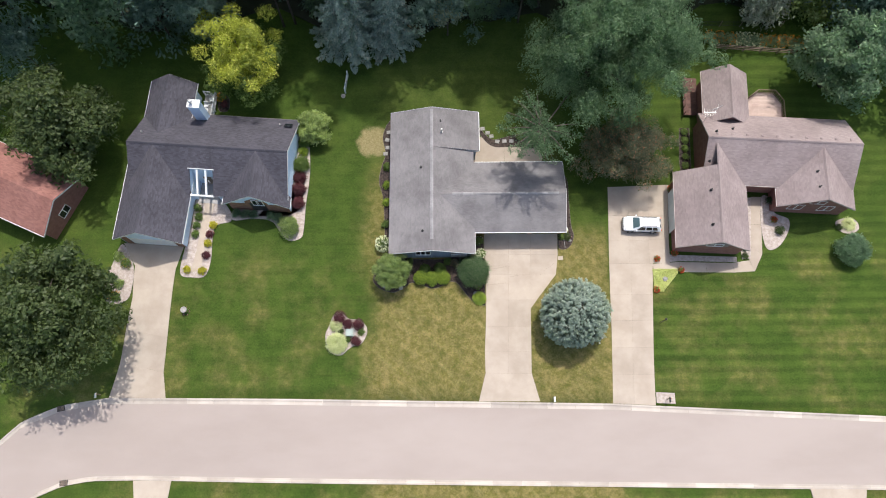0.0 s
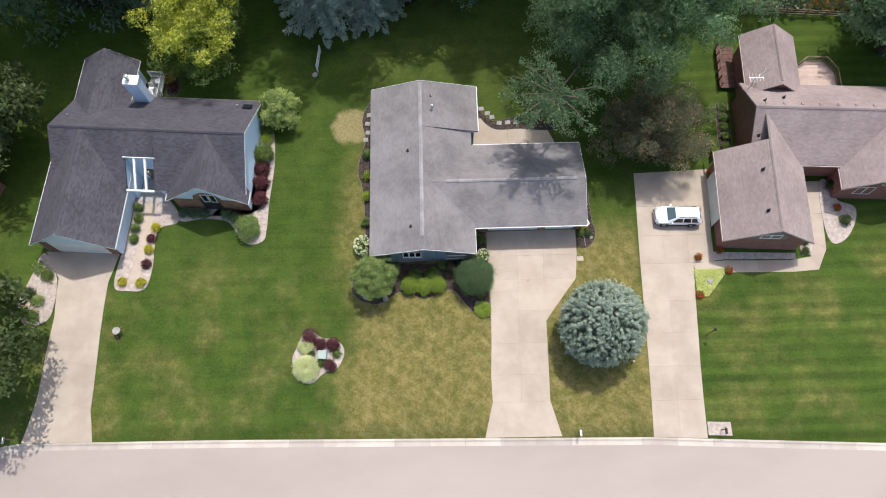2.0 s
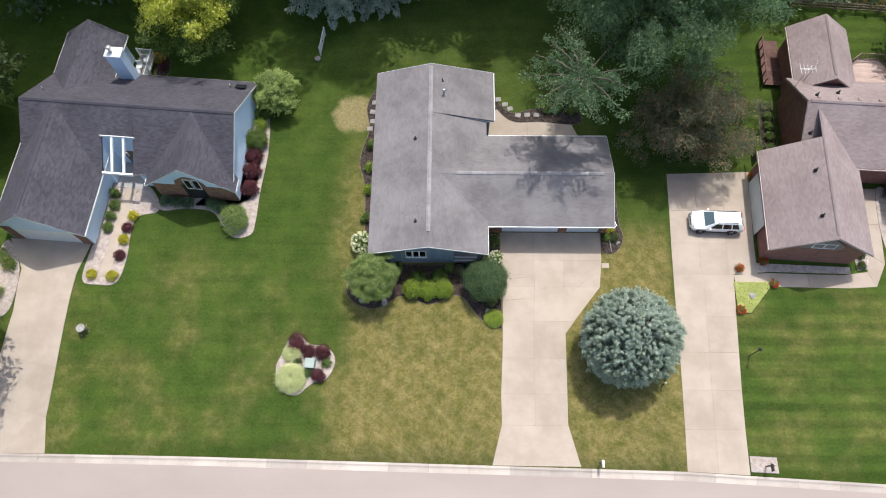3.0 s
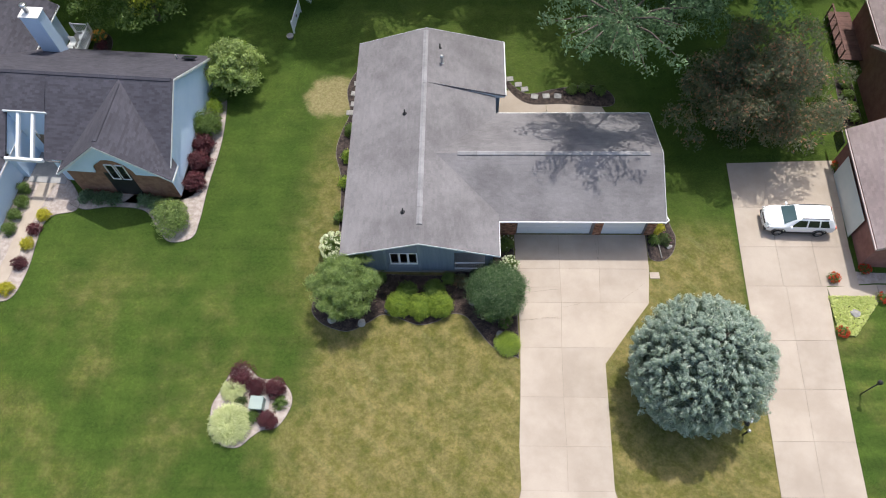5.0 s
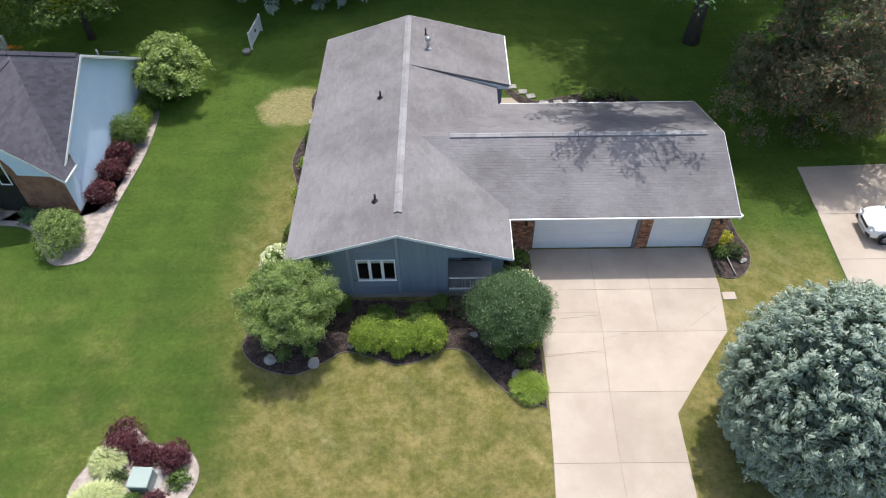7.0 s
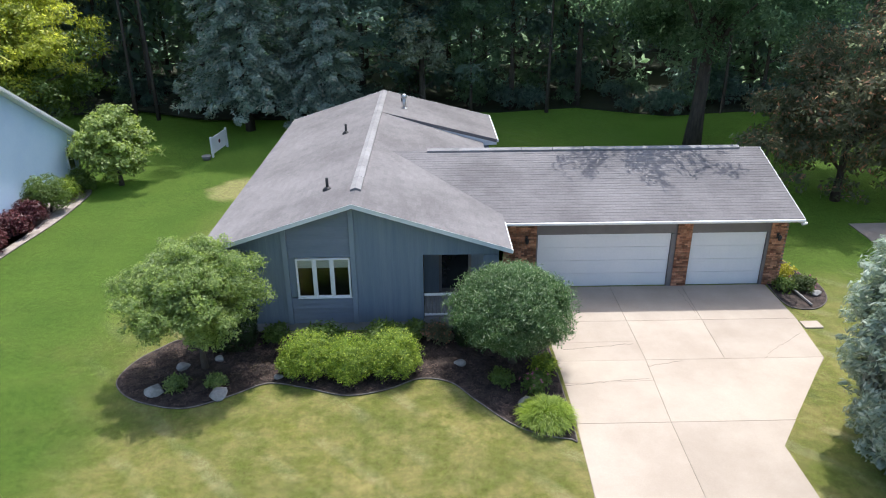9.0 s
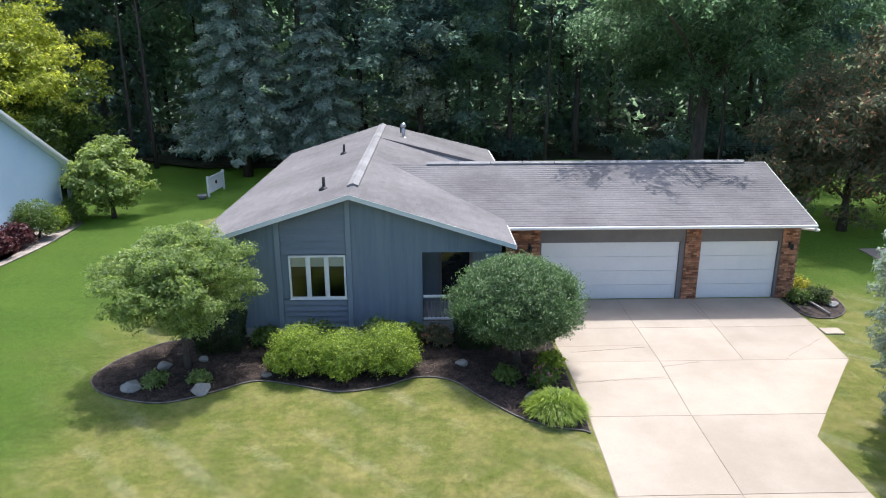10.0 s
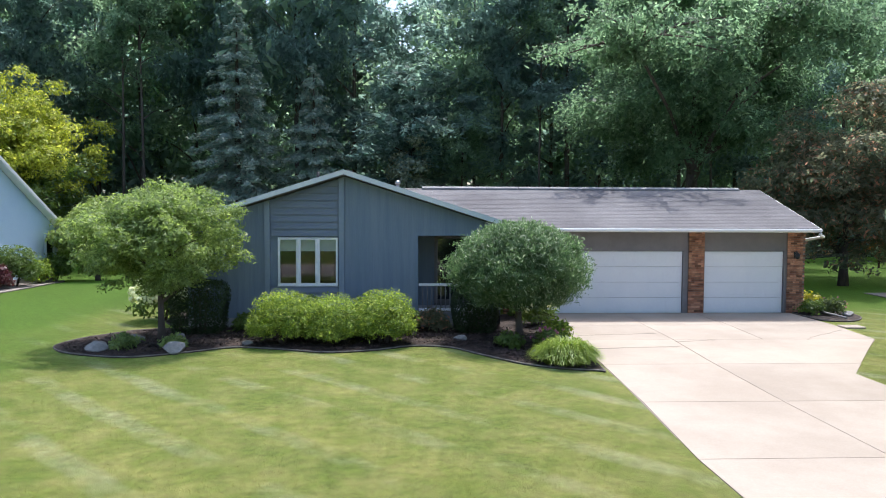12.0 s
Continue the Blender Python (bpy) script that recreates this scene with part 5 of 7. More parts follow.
ridge_cap(brick_house, (12.75, -6.3, 5.75), (12.75, -0.6, 5.75), 0.13, 0.66, SHINGLE_MAUVE)
ridge_cap(brick_house, (3.1, 3.4, 5.2), (3.1, 9.6, 5.2), 0.13, 0.7, SHINGLE_MAUVE)
for k in range(10):
    part("roof_vent", boxes((-0.14, -0.12, -0.05, 0.14, 0.12, 0.12), bevel=0.02), SHINGLE_MAUVE, brick_house, m=pose(1.0 + k * 1.65, 0.55, 5.75))
for u, v, zz in ((0.1, -2.6, 5.3), (0.1, -6.0, 5.3), (0.1, -10.0, 5.3), (12.0, -3.2, 5.3), (12.1, -5.0, 5.3), (3.0, 1.6, 5.1), (1.0, 1.0, 5.5)):
    bm = bmesh.new()
    lathe(bm, [(0.16, -0.1), (0.15, 0.03), (0.06, 0.08), (0.06, 0.35)], 10)
    part("vent_pipe", bm, BLACK, brick_house, m=pose(u, v, zz))
window_set(brick_house, pose(0.0, -11.83, 3.25), 1.7, 0.75, 2, WHITE)
part("gable_siding", gable_wall(-0.9, 2.4, -11.835, -11.81, 3.7, 5.2, 3.05), SHINGLE_MAUVE, brick_house)
for u in (10.2, 13.6):
    window_set(brick_house, pose(u, -6.23, 1.2), 1.5, 1.4, 2, WHITE)
window_set(brick_house, pose(11.9, -6.23, 3.2), 1.6, 0.8, 2, WHITE)
part("garage_door", boxes((-3.01, -9.6, 0, -2.985, -4.7, 2.1), bevel=0.004), BLIND, brick_house)
part("side_window", boxes((-3.01, -3.6, 1.0, -2.985, -2.2, 2.1)), DARK_GLASS, brick_house)
# antenna mast on the rear wing
bm = bmesh.new()
tube(bm, [(1.0, 3.6, 3.6), (1.0, 3.6, 6.2)], 0.025, 6)
tube(bm, [(0.5, 3.4, 6.0), (1.6, 3.9, 6.1)], 0.02, 6)
tube(bm, [(0.9, 3.2, 6.05), (1.2, 4.1, 6.05)], 0.02, 6)
part("antenna", bm, STEEL, brick_house)
# octagonal deck
deck2 = thing("deck", "pinkish octagonal deck with a wooden railing", "deck", RH @ pose(9.0, 6.6, 0))
bm = bmesh.new()
oct_ = [(-2.2, -2.0), (2.0, -2.0), (2.0, 1.0), (1.1, 2.3), (-0.9, 2.3), (-2.2, 1.2)]
for i in range(24):
    y0, y1 = -2.0 + i * 0.18, -2.0 + i * 0.18 + 0.17
    lim = lambda y: (-2.2 if y < 1.2 else -2.2 + (y - 1.2) * 1.18, 2.0 if y < 1.0 else 2.0 - (y - 1.0) * 0.69)
    a, b = lim(y0), lim(y1)
    bmm = bmesh.new()
    prism(bmm, [(a[0], y0), (a[1], y0), (b[1], y1), (b[0], y1)], 0.3, 0.45)
    part("board", bmm, DECK, deck2)
for a, b in zip(oct_[1:], oct_[2:] + oct_[:1]):
    if b == oct_[0]:
        continue
    for z in (0.6, 1.3):
        bm = bmesh.new()
        tube(bm, [(*a, z), (*b, z)], 0.05, 6)
        part("rail", bm, WOOD, deck2)
    n = max(2, round(math.dist(a, b) / 0.3))
    for k in range(n + 1):
        x, y = a[0] + (b[0] - a[0]) * k / n, a[1] + (b[1] - a[1]) * k / n
        part("baluster", boxes((x - 0.03, y - 0.03, 0.0, x + 0.03, y + 0.03, 1.3)), WOOD, deck2)
part("skirt", boxes((-2.15, -1.95, 0, 1.95, 0.9, 0.28)), WOOD, deck2)
# west side stoop with rail
stoop = thing("deck", "dark wooden side stoop with rails", "deck", RH @ pose(-0.05, 7.9, 0))
for i in range(10):
    part("board", boxes((-0.8, -2.4 + i * 0.5, 0.4, 0.9, -1.92 + i * 0.5, 0.45)), STAIN, stoop)
for i in range(6):
    part("post", boxes((-0.82, -2.4 + i * 0.95, 0, -0.74, -2.32 + i * 0.95, 1.3)), STAIN, stoop)
part("rail", boxes((-0.84, -2.4, 1.3, -0.72, 2.45, 1.36)), STAIN, stoop)

# a red-roofed house further west
red = thing("house", "house with a red shingle roof behind trees", "house", pose(-46.4, 24.4, 0, 0, 0, -24))
wing(red, 0, 3.9, -9.0, 3.6, 3.0, 5.0, RED_BRICK_WALL, SHINGLE_RED, axis="x")
window_set(red, pose(3.23, -1.0, 1.0, 0, 0, 90), 1.4, 1.2, 2, WHITE)


# ---- trees and plants ----
def leaf_mesh(name, P, N, size, aspect=0.5, fold=0.15, rng=None, along_=None):
    """One folded quad for each leaf or spray at P, facing N; along_: the way in which it is long."""
    n = len(P)
    N = N / np.maximum(1e-6, np.linalg.norm(N, axis=1, keepdims=True))
    t = rng.normal(size=(n, 3)) if along_ is None else along_ + rng.normal(size=(n, 3)) * 0.25
    t -= (t * N).sum(1, keepdims=True) * N
    t /= np.maximum(1e-6, np.linalg.norm(t, axis=1, keepdims=True))
    b = np.cross(N, t)
    s = size * (0.65 + 0.7 * rng.random((n, 1)))
    V = np.stack([P - t * s, P + b * s * aspect - N * s * fold, P + t * s - N * s * fold * 0.6, P - b * s * aspect - N * s * fold], axis=1)
    return quad_mesh(name, V)


def sphere_dirs(rng, n):
    d = rng.normal(size=(n, 3))
    return d / np.linalg.norm(d, axis=1, keepdims=True)


def lobed(rng, lobes, per, up=0.45, shell=0.66, low=-0.5):
    """Leaf places on the skins of many lobes (x, y, z, rx, rz)."""
    Ps, Ns = [], []
    w = np.array([l[3] ** 2 for l in lobes])
    counts = np.maximum(3, (per * w / w.sum()).astype(int))
    for (x, y, z, rx, rz), c in zip(lobes, counts):
        d = sphere_dirs(rng, c)
        flip = d[:, 2] < low
        d[flip, 2] *= -1
        r = shell + (1.14 - shell) * rng.random((c, 1))
        Ps.append(np.array((x, y, z)) + d * r * np.array((rx, rx, rz)))
        Ns.append(d + np.array((0, 0, up)) + rng.normal(size=(c, 3)) * 0.45)
    return np.concatenate(Ps), np.concatenate(Ns)


def tufts(rng, P, N, k, spread):
    """Each place becomes a tuft of k leaves that face much the same way."""
    n = len(P) * k
    N = N / np.maximum(1e-6, np.linalg.norm(N, axis=1, keepdims=True))
    return np.repeat(P, k, 0) + rng.normal(size=(n, 3)) * np.array((spread, spread, spread * 0.55)), np.repeat(N, k, 0) + rng.normal(size=(n, 3)) * 0.38


def crown_lobes(rng, R, z0, z1, n, small=0.32, ragged=0.25):
    """Lobes spread through an egg-shaped crown."""
    out = []
    mid, half = (z0 + z1) / 2, (z1 - z0) / 2
    for i in range(n):
        d = sphere_dirs(rng, 1)[0]
        f = rng.uniform(0.62, 0.92) if i > n // 4 else rng.uniform(0.1, 0.6)
        taper = 1.0 - 0.25 * max(0, d[2])
        rr = R * small * rng.uniform(0.7, 1.25)
        k = f * (1 + ragged * rng.uniform(-1, 1))
        out.append((d[0] * R * k * taper, d[1] * R * k * taper, mid + d[2] * half * min(0.94, k), rr, rr * rng.uniform(0.6, 0.85)))
    return out


def trunk_bm(rng, height, r0, limbs, spread, first=0.35, lean=0.0, sides=8):
    bm = bmesh.new()
    pts = [(lean * t * height + 0.05 * math.sin(3 * t + height), 0.06 * math.sin(4 * t), height * t) for t in np.linspace(-0.01, 1, 7)]
    tube(bm, pts, [r0 * (1.25 if i == 0 else 1 - 0.13 * i) for i in range(7)], sides)
    for k in range(limbs):
        t = first + (0.9 - first) * (k + 0.5) / limbs
        a = rng.uniform(0, 6.28) + k * 2.4
        L = spread * (1.1 - 0.6 * t) * rng.uniform(0.7, 1.1)
        p = Vector((lean * t * height, 0, height * t))
        q = p + Vector((math.cos(a) * L * 0.5, math.sin(a) * L * 0.5, L * 0.35))
        e = p + Vector((math.cos(a) * L, math.sin(a) * L, L * 0.55))
        tube(bm, [p, q, e], [r0 * 0.42 * (1.1 - 0.6 * t), r0 * 0.26, r0 * 0.08], 6, cap=False)
    return bm


def broadleaf(label, m, R, z0, z1, leaves, size, material, seed, trunk_r=0.22, lobes=34, small=0.32, name="tree", category="tree", group="", limbs=9, aspect=0.5, up=0.45, trunk_h=None, ragged=0.25, lean=0.0, bark=None, tuft=6, hang=0.0, shell=0.66, off=0.0, core=0):
    rng = np.random.default_rng(seed)
    root = thing(name, label, category, m, group)
    part("trunk", trunk_bm(rng, trunk_h or (z0 + (z1 - z0) * 0.72), trunk_r, limbs, R * 0.8, first=min(0.9, max(0.2, z0 / z1)), lean=lean), bark or BARK, root)
    ls = crown_lobes(rng, R, z0, z1, lobes, small, ragged)
    P, N = lobed(rng, ls, leaves // tuft, up, shell)
    P, N = tufts(rng, P, N, tuft, size * 1.25)
    P[:, 0] += off
    T = None
    if hang:
        T = np.array((0, 0, -hang)) + rng.normal(size=P.shape) * 0.3
        P[:, 2] -= np.abs(rng.normal(size=len(P))) * size * 2.2
    part("crown", leaf_mesh("crown", P, N, size, aspect, 0.2, rng, T), material, root)
    if core:
        P, N = lobed(rng, [(x * 0.85 + off, y * 0.85, z, r * 0.8, h * 0.8) for x, y, z, r, h in ls], core, 0.3, 0.1)
        part("inner_crown", leaf_mesh("inner_crown", P, N, R * 0.072, 0.6, 0.2, rng), material, root)
    return root


def conifer(label, m, H, R, base, branches, sprays, size, material, seed, name="spruce", group="", power=0.85, droop=0.28, category="conifer tree"):
    """Whorls of drooping branches set with flat sprays."""
    rng = np.random.default_rng(seed)
    root = thing(name, label, category, m, group)
    bm = bmesh.new()
    tube(bm, [(0, 0, -0.05), (0.02, 0, H * 0.5), (0, 0.02, H * 0.97)], [R * 0.075, R * 0.045, 0.02], 8)
    part("trunk", bm, BARK, root)
    Ps, Ns, Ts = [], [], []
    for i in range(branches):
        f = 1 - (1 - (i + rng.random()) / branches) ** 0.72
        tiers = (H - base) / 0.95
        f = min(0.985, (round(f * tiers) + rng.normal() * 0.11 + 0.35 * math.sin(i * 2.39996)) / tiers)
        z = base + (H - base) * max(0.0, f)
        f = max(0.0, f)
        L = R * (1 - f) ** power * rng.uniform(0.78, 1.12) + 0.12
        a = i * 2.39996 + rng.uniform(-0.3, 0.3)
        c = max(6, int(sprays * (L / R + 0.12)))
        s = rng.random(c) ** 0.6
        out = np.array((math.cos(a), math.sin(a), 0.0))
        side = np.array((-math.sin(a), math.cos(a), 0.0))
        wid = (rng.random(c) - 0.5) * L * 0.55 * (1.15 - s)
        sag = -droop * L * s ** 1.6 + 0.10 * L * (s > 0.85) * (s - 0.85) * 6
        pp = out * (s * L)[:, None] + side * wid[:, None]
        pp[:, 2] = z + sag - np.abs(wid) * 0.25 + rng.normal(size=c) * 0.022 * R
        Ps.append(pp)
        Ns.append(np.tile((0, 0, 1.0), (c, 1)) + out * 0.35 + rng.normal(size=(c, 3)) * 0.35)
        Ts.append(out + side * np.sign(wid)[:, None] * 0.8 + np.array((0, 0, -0.3)))
    P, N, T = np.concatenate(Ps), np.concatenate(Ns), np.concatenate(Ts)
    part("crown", leaf_mesh("crown", P, N, size, 0.38, 0.2, rng, T), material, root)
    return root


def shrub(name, label, m, rx, rz, leaves, size, material, seed, lobes=14, small=0.42, category="shrub", group="", aspect=0.5, round_=0.5, flowers=None, up=0.4):
    """A low bush: a dome of leafy lobes on a few stems; flowers: (material, heads, head size)."""
    rng = np.random.default_rng(seed)
    root = thing(name, label, category, m, group)
    bm = bmesh.new()
    for k in range(4):
        a = k * 1.7 + seed
        tube(bm, [(0.04 * rx * math.cos(a), 0.04 * rx * math.sin(a), -0.04), (0.35 * rx * math.cos(a), 0.35 * rx * math.sin(a), rz * 0.9)], [0.03 * rx + 0.008, 0.008], 5)
    part("stems", bm, BARK, root)
    ls = []
    for k in range(lobes):
        d = sphere_dirs(rng, 1)[0]
        d[2] = abs(d[2])
        f = rng.uniform(0.4, 0.66)
        ls.append((d[0] * rx * f, d[1] * rx * f, rz * (0.36 + d[2] * f * 1.2), rx * small * rng.uniform(0.85, 1.15), rz * small * rng.uniform(0.8, 1.1)))
    ls.append((0, 0, rz * 0.75, rx * 0.75, rz * 0.78))
    P, N = lobed(rng, ls, leaves // 5, up, 0.75)
    P, N = tufts(rng, P, N, 5, size * 1.1)
    P[:, 2] = np.maximum(P[:, 2], 0.03)
    part("leaves", leaf_mesh("leaves", P, N, size, aspect, 0.2, rng), material, root)
    if flowers:
        fm, heads, hs = flowers
        d = sphere_dirs(rng, heads)
        d[:, 2] = np.abs(d[:, 2]) * 0.9 + 0.1
        d /= np.linalg.norm(d, axis=1, keepdims=True)
        c = d * np.array((rx, rx, rz)) * 1.0 + np.array((0, 0, rz * 0.75))
        e = sphere_dirs(rng, heads * 14)
        PP = np.repeat(c, 14, 0) + e * hs
        tagged(part("blossom", leaf_mesh("blossom", PP, e, hs * 0.5, 0.7, 0.1, rng), fm, root), kind="stuff")
    return root


def clipped(name, label, m, rx, ry, h, leaves, size, material, seed, category="shrub", group=""):
    """A shrub sheared to a block with rounded edges, slightly uneven."""
    rng = np.random.default_rng(seed)
    root = thing(name, label, category, m, group)
    bm = bmesh.new()
    for k in range(3):
        tube(bm, [(0.1 * k - 0.1, 0.05 * k, -0.04), (0.16 * k - 0.16, 0.08 * k - 0.05, h * 0.8)], [0.035, 0.012], 5)
    part("stems", bm, BARK, root)
    d = sphere_dirs(rng, leaves)
    q = (np.abs(d) ** 5).sum(1, keepdims=True) ** -0.2
    P = d * q * np.array((rx, ry, h / 2)) * (0.9 + 0.12 * rng.random((leaves, 1)))
    P[:, :2] *= 1 + 0.05 * np.sin(P[:, 2:3] * 5 + seed)
    P[:, 2] = np.maximum(P[:, 2] + h / 2, 0.04)
    part("leaves", leaf_mesh("leaves", P, d + rng.normal(size=(leaves, 3)) * 0.5, size, 0.4, 0.2, rng), material, root)
    return root


def blades(name, label, m, r, h, n, width, material, seed, category="ornamental grass", group="", arch=0.9):
    """A mound of long arching blades springing from a broad crown."""
    rng = np.random.default_rng(seed)
    root = thing(name, label, category, m, group)
    a, f = rng.uniform(0, 6.283, n), rng.random(n) ** 0.5
    base = np.stack([np.cos(a), np.sin(a), np.zeros(n)], 1) * (0.6 * r * f)[:, None]
    b = a + rng.normal(size=n) * (1.5 - 0.9 * f)
    out = np.stack([np.cos(b), np.sin(b), np.zeros(n)], 1)
    side = np.stack([-np.sin(b), np.cos(b), np.zeros(n)], 1) * width
    L = r * rng.uniform(0.3, 0.55, n)
    hh = h * (1 - 0.55 * f ** 2) * rng.uniform(0.75, 1.15, n)
    up = lambda z: np.stack([0 * a, 0 * a, z], 1)
    p0, p1 = base, base + out * (L * 0.35)[:, None] + up(hh * 0.85)
    p2, p3 = base + out * (L * 0.75)[:, None] + up(hh), base + out * L[:, None] * 1.1 + up(hh * (1 - 0.55 * arch * rng.random(n)))
    V = np.concatenate([np.stack([p0 - side, p0 + side, p1 + side, p1 - side], 1), np.stack([p1 - side, p1 + side, p2 + side * 0.8, p2 - side * 0.8], 1), np.stack([p2 - side * 0.8, p2 + side * 0.8, p3 + side * 0.15, p3 - side * 0.15], 1)])
    part("blades", quad_mesh("blades", V), material, root)
    return root


def at(x, y, turn=0, s=1.0, dz=0.0, sz=None):
    return Matrix.Translation((x, y, land(x, y) + dz)) @ Matrix.Rotation(radians(turn), 4, "Z") @ Matrix.Diagonal((s, s, sz or s, 1))


# before the house
broadleaf("round-headed green crabapple tree in a mulch bed", at(-5.72, 15.35), 2.22, 1.15, 4.15, 76000, 0.046, L_CRAB, 11, 0.095, 260, 0.15, "crabapple_tree", limbs=12, ragged=0.15, up=0.6, shell=0.5, aspect=0.4)


def clipped_dome(m, seed, R=1.76, low=0.92, wide=1.75, top=3.06):
    """A willow standard sheared to a flat-bottomed dome of fine upright shoots."""
    rng = np.random.default_rng(seed)
    root = thing("willow_tree", "clipped round dappled willow standard with grey-green leaves", "tree", m)
    part("trunk", trunk_bm(rng, 2.1, 0.11, 11, 1.5, first=0.3), BARK, root)

    def skin(n, deep):
        z = low + (top - low) * rng.random(n) ** 0.9
        f = np.where(z > wide, np.sqrt(np.maximum(0, 1 - ((z - wide) / (top - wide)) ** 2)), 1 - 0.45 * ((wide - z) / (wide - low)) ** 1.5)
        a = rng.uniform(0, 6.283, n)
        r = R * f * (0.98 + 0.06 * np.sin(a * 5 + z * 3) + 0.05 * np.sin(a * 9 - z * 6) + 0.035 * np.sin(a * 17 + z * 11))
        k = 1 + 0.07 * np.maximum(0, rng.normal(size=n)) - deep * rng.random(n) ** 1.3
        P = np.stack([np.cos(a) * r * k, np.sin(a) * r * k, wide + (z - wide) * (0.35 + 0.65 * k)], 1)
        N = np.stack([np.cos(a) * f, np.sin(a) * f, (z - wide) * 0.9 + 0.25], 1)
        return P, N

    P, N = skin(12500, 0.4)
    cap = sphere_dirs(rng, 2600)
    cap[:, 2] = np.abs(cap[:, 2]) * 0.8 + 0.2
    P = np.concatenate([P, cap * np.array((R * 0.8, R * 0.8, top - wide)) * rng.uniform(0.86, 1.0, (2600, 1)) + np.array((0, 0, wide))])
    N = np.concatenate([N, cap])
    P, N = tufts(rng, P, N, 5, 0.055)
    T = N / np.linalg.norm(N, axis=1, keepdims=True) + np.array((0, 0, 0.5)) + rng.normal(size=P.shape) * 0.5
    part("crown", leaf_mesh("crown", P, N + rng.normal(size=P.shape) * 0.6, 0.052, 0.24, 0.2, rng, T), L_WILLOW, root)
    return root


clipped_dome(at(3.32, 15.35), 12)
for x, y, rx, rz, seed in ((-2.62, 14.95, 1.02, 0.86, 21), (-1.38, 14.85, 1.02, 0.80, 22), (-0.12, 14.95, 1.05, 0.86, 23)):
    shrub("golden_yew", "spreading golden-green yew with feathery tips", at(x, y), rx, rz, 25000, 0.036, L_YEW, seed, 54, 0.23, group="golden yews", aspect=0.3, up=0.7)
for x, y, seed in ((-2.2, 15.85, 24), (-0.5, 15.95, 25)):
    shrub("green_yew", "darker green yew behind the golden yews", at(x, y), 0.85, 0.72, 7000, 0.055, L_YEWBACK, seed, 26, 0.28, group="green yews", aspect=0.35)
for x, y, rx, ry, h, seed in ((-5.18, 16.65, 0.72, 0.6, 1.44, 31), (2.3, 16.65, 0.62, 0.55, 1.2, 32)):
    clipped("clipped_yew", "dark yew clipped square against the house wall", at(x, y), rx, ry, h, 9000, 0.035, L_DARK, seed, group="clipped yews")
shrub("dark_shrub", "dark reddish-green shrub under the porch rail", at(1.15, 16.75), 0.55, 0.42, 1500, 0.055, L_COPPER, 33)
shrub("low_shrub", "low green shrub beneath the window", at(-3.9, 16.9), 0.5, 0.35, 1100, 0.055, L_BOX, 34)
shrub("low_shrub", "low green shrub beneath the window", at(0.4, 16.9), 0.5, 0.4, 1100, 0.055, L_BOX, 35)
shrub("hydrangea", "white-flowered hydrangea by the garage corner", at(4.2, 17.75), 0.62, 0.6, 1400, 0.06, L_BOX, 36, flowers=(F_WHITE, 42, 0.085))
shrub("hydrangea", "white-flowered hydrangea at the house corner", at(-6.95, 18.95), 0.95, 0.85, 2200, 0.07, L_BOX, 37, flowers=(F_WHITE, 120, 0.11))
shrub("hydrangea", "green shrub in the corner by the garage", at(4.05, 19.3), 0.55, 0.55, 1100, 0.06, L_BOX, 38, flowers=(F_WHITE, 8, 0.05))
shrub("rose_bush", "pink-flowered low rose in the mulch bed", at(3.9, 13.95), 0.5, 0.34, 1200, 0.05, L_BOX, 39, flowers=(F_PINK, 12, 0.035))
shrub("perennial", "small green perennial in dark mulch", at(2.95, 14.4), 0.42, 0.25, 900, 0.05, L_BOX, 40, group="perennials")
shrub("perennial", "small green perennial in dark mulch", at(-6.25, 14.35), 0.36, 0.24, 700, 0.05, L_CRAB, 41, group="perennials")
shrub("perennial", "small green perennial in dark mulch", at(-5.15, 14.5), 0.33, 0.22, 700, 0.05, L_CRAB, 42, group="perennials")
shrub("gold_shrub", "yellow-green shrub behind the hakone grass", at(4.2, 14.75), 0.42, 0.42, 1000, 0.06, L_YEW, 43)
blades("hakone_grass", "mound of bright arching ornamental grass", at(3.95, 12.6), 0.8, 0.52, 2200, 0.012, L_BLADE, 44)
for x, y, s, k in ((-6.75, 14.1, 0.27, 0), (-4.9, 13.9, 0.27, 1), (3.55, 13.2, 0.27, 2), (1.8, 15.3, 0.17, 3), (14.55, 19.35, 0.18, 4), (-6.35, 15.35, 0.2, 5), (-5.4, 15.75, 0.15, 6), (-3.45, 14.75, 0.13, 7), (25.1, 14.75, 0.3, 8)):
    rng = np.random.default_rng(60 + k)
    bm = bmesh.new()
    bmesh.ops.create_icosphere(bm, subdivisions=3, radius=s)
    cuts = [(Vector(d), rng.uniform(0.62, 0.85) * s) for d in sphere_dirs(rng, 11)]
    for v in bm.verts:
        for d, h in cuts:
            over = v.co.dot(d) - h
            if over > 0:
                v.co -= d * over
        v.co *= 1 + 0.05 * noise.noise(v.co * (5 / s))
        v.co.z = v.co.z * 0.6 + 0.4 * s
        v.co.x *= 1.15
    tagged(part("boulder", bm, STONE, None, m=at(x, y, k * 50, dz=0.02)), "rounded grey field boulder on dark mulch", "boulder", "boulders")

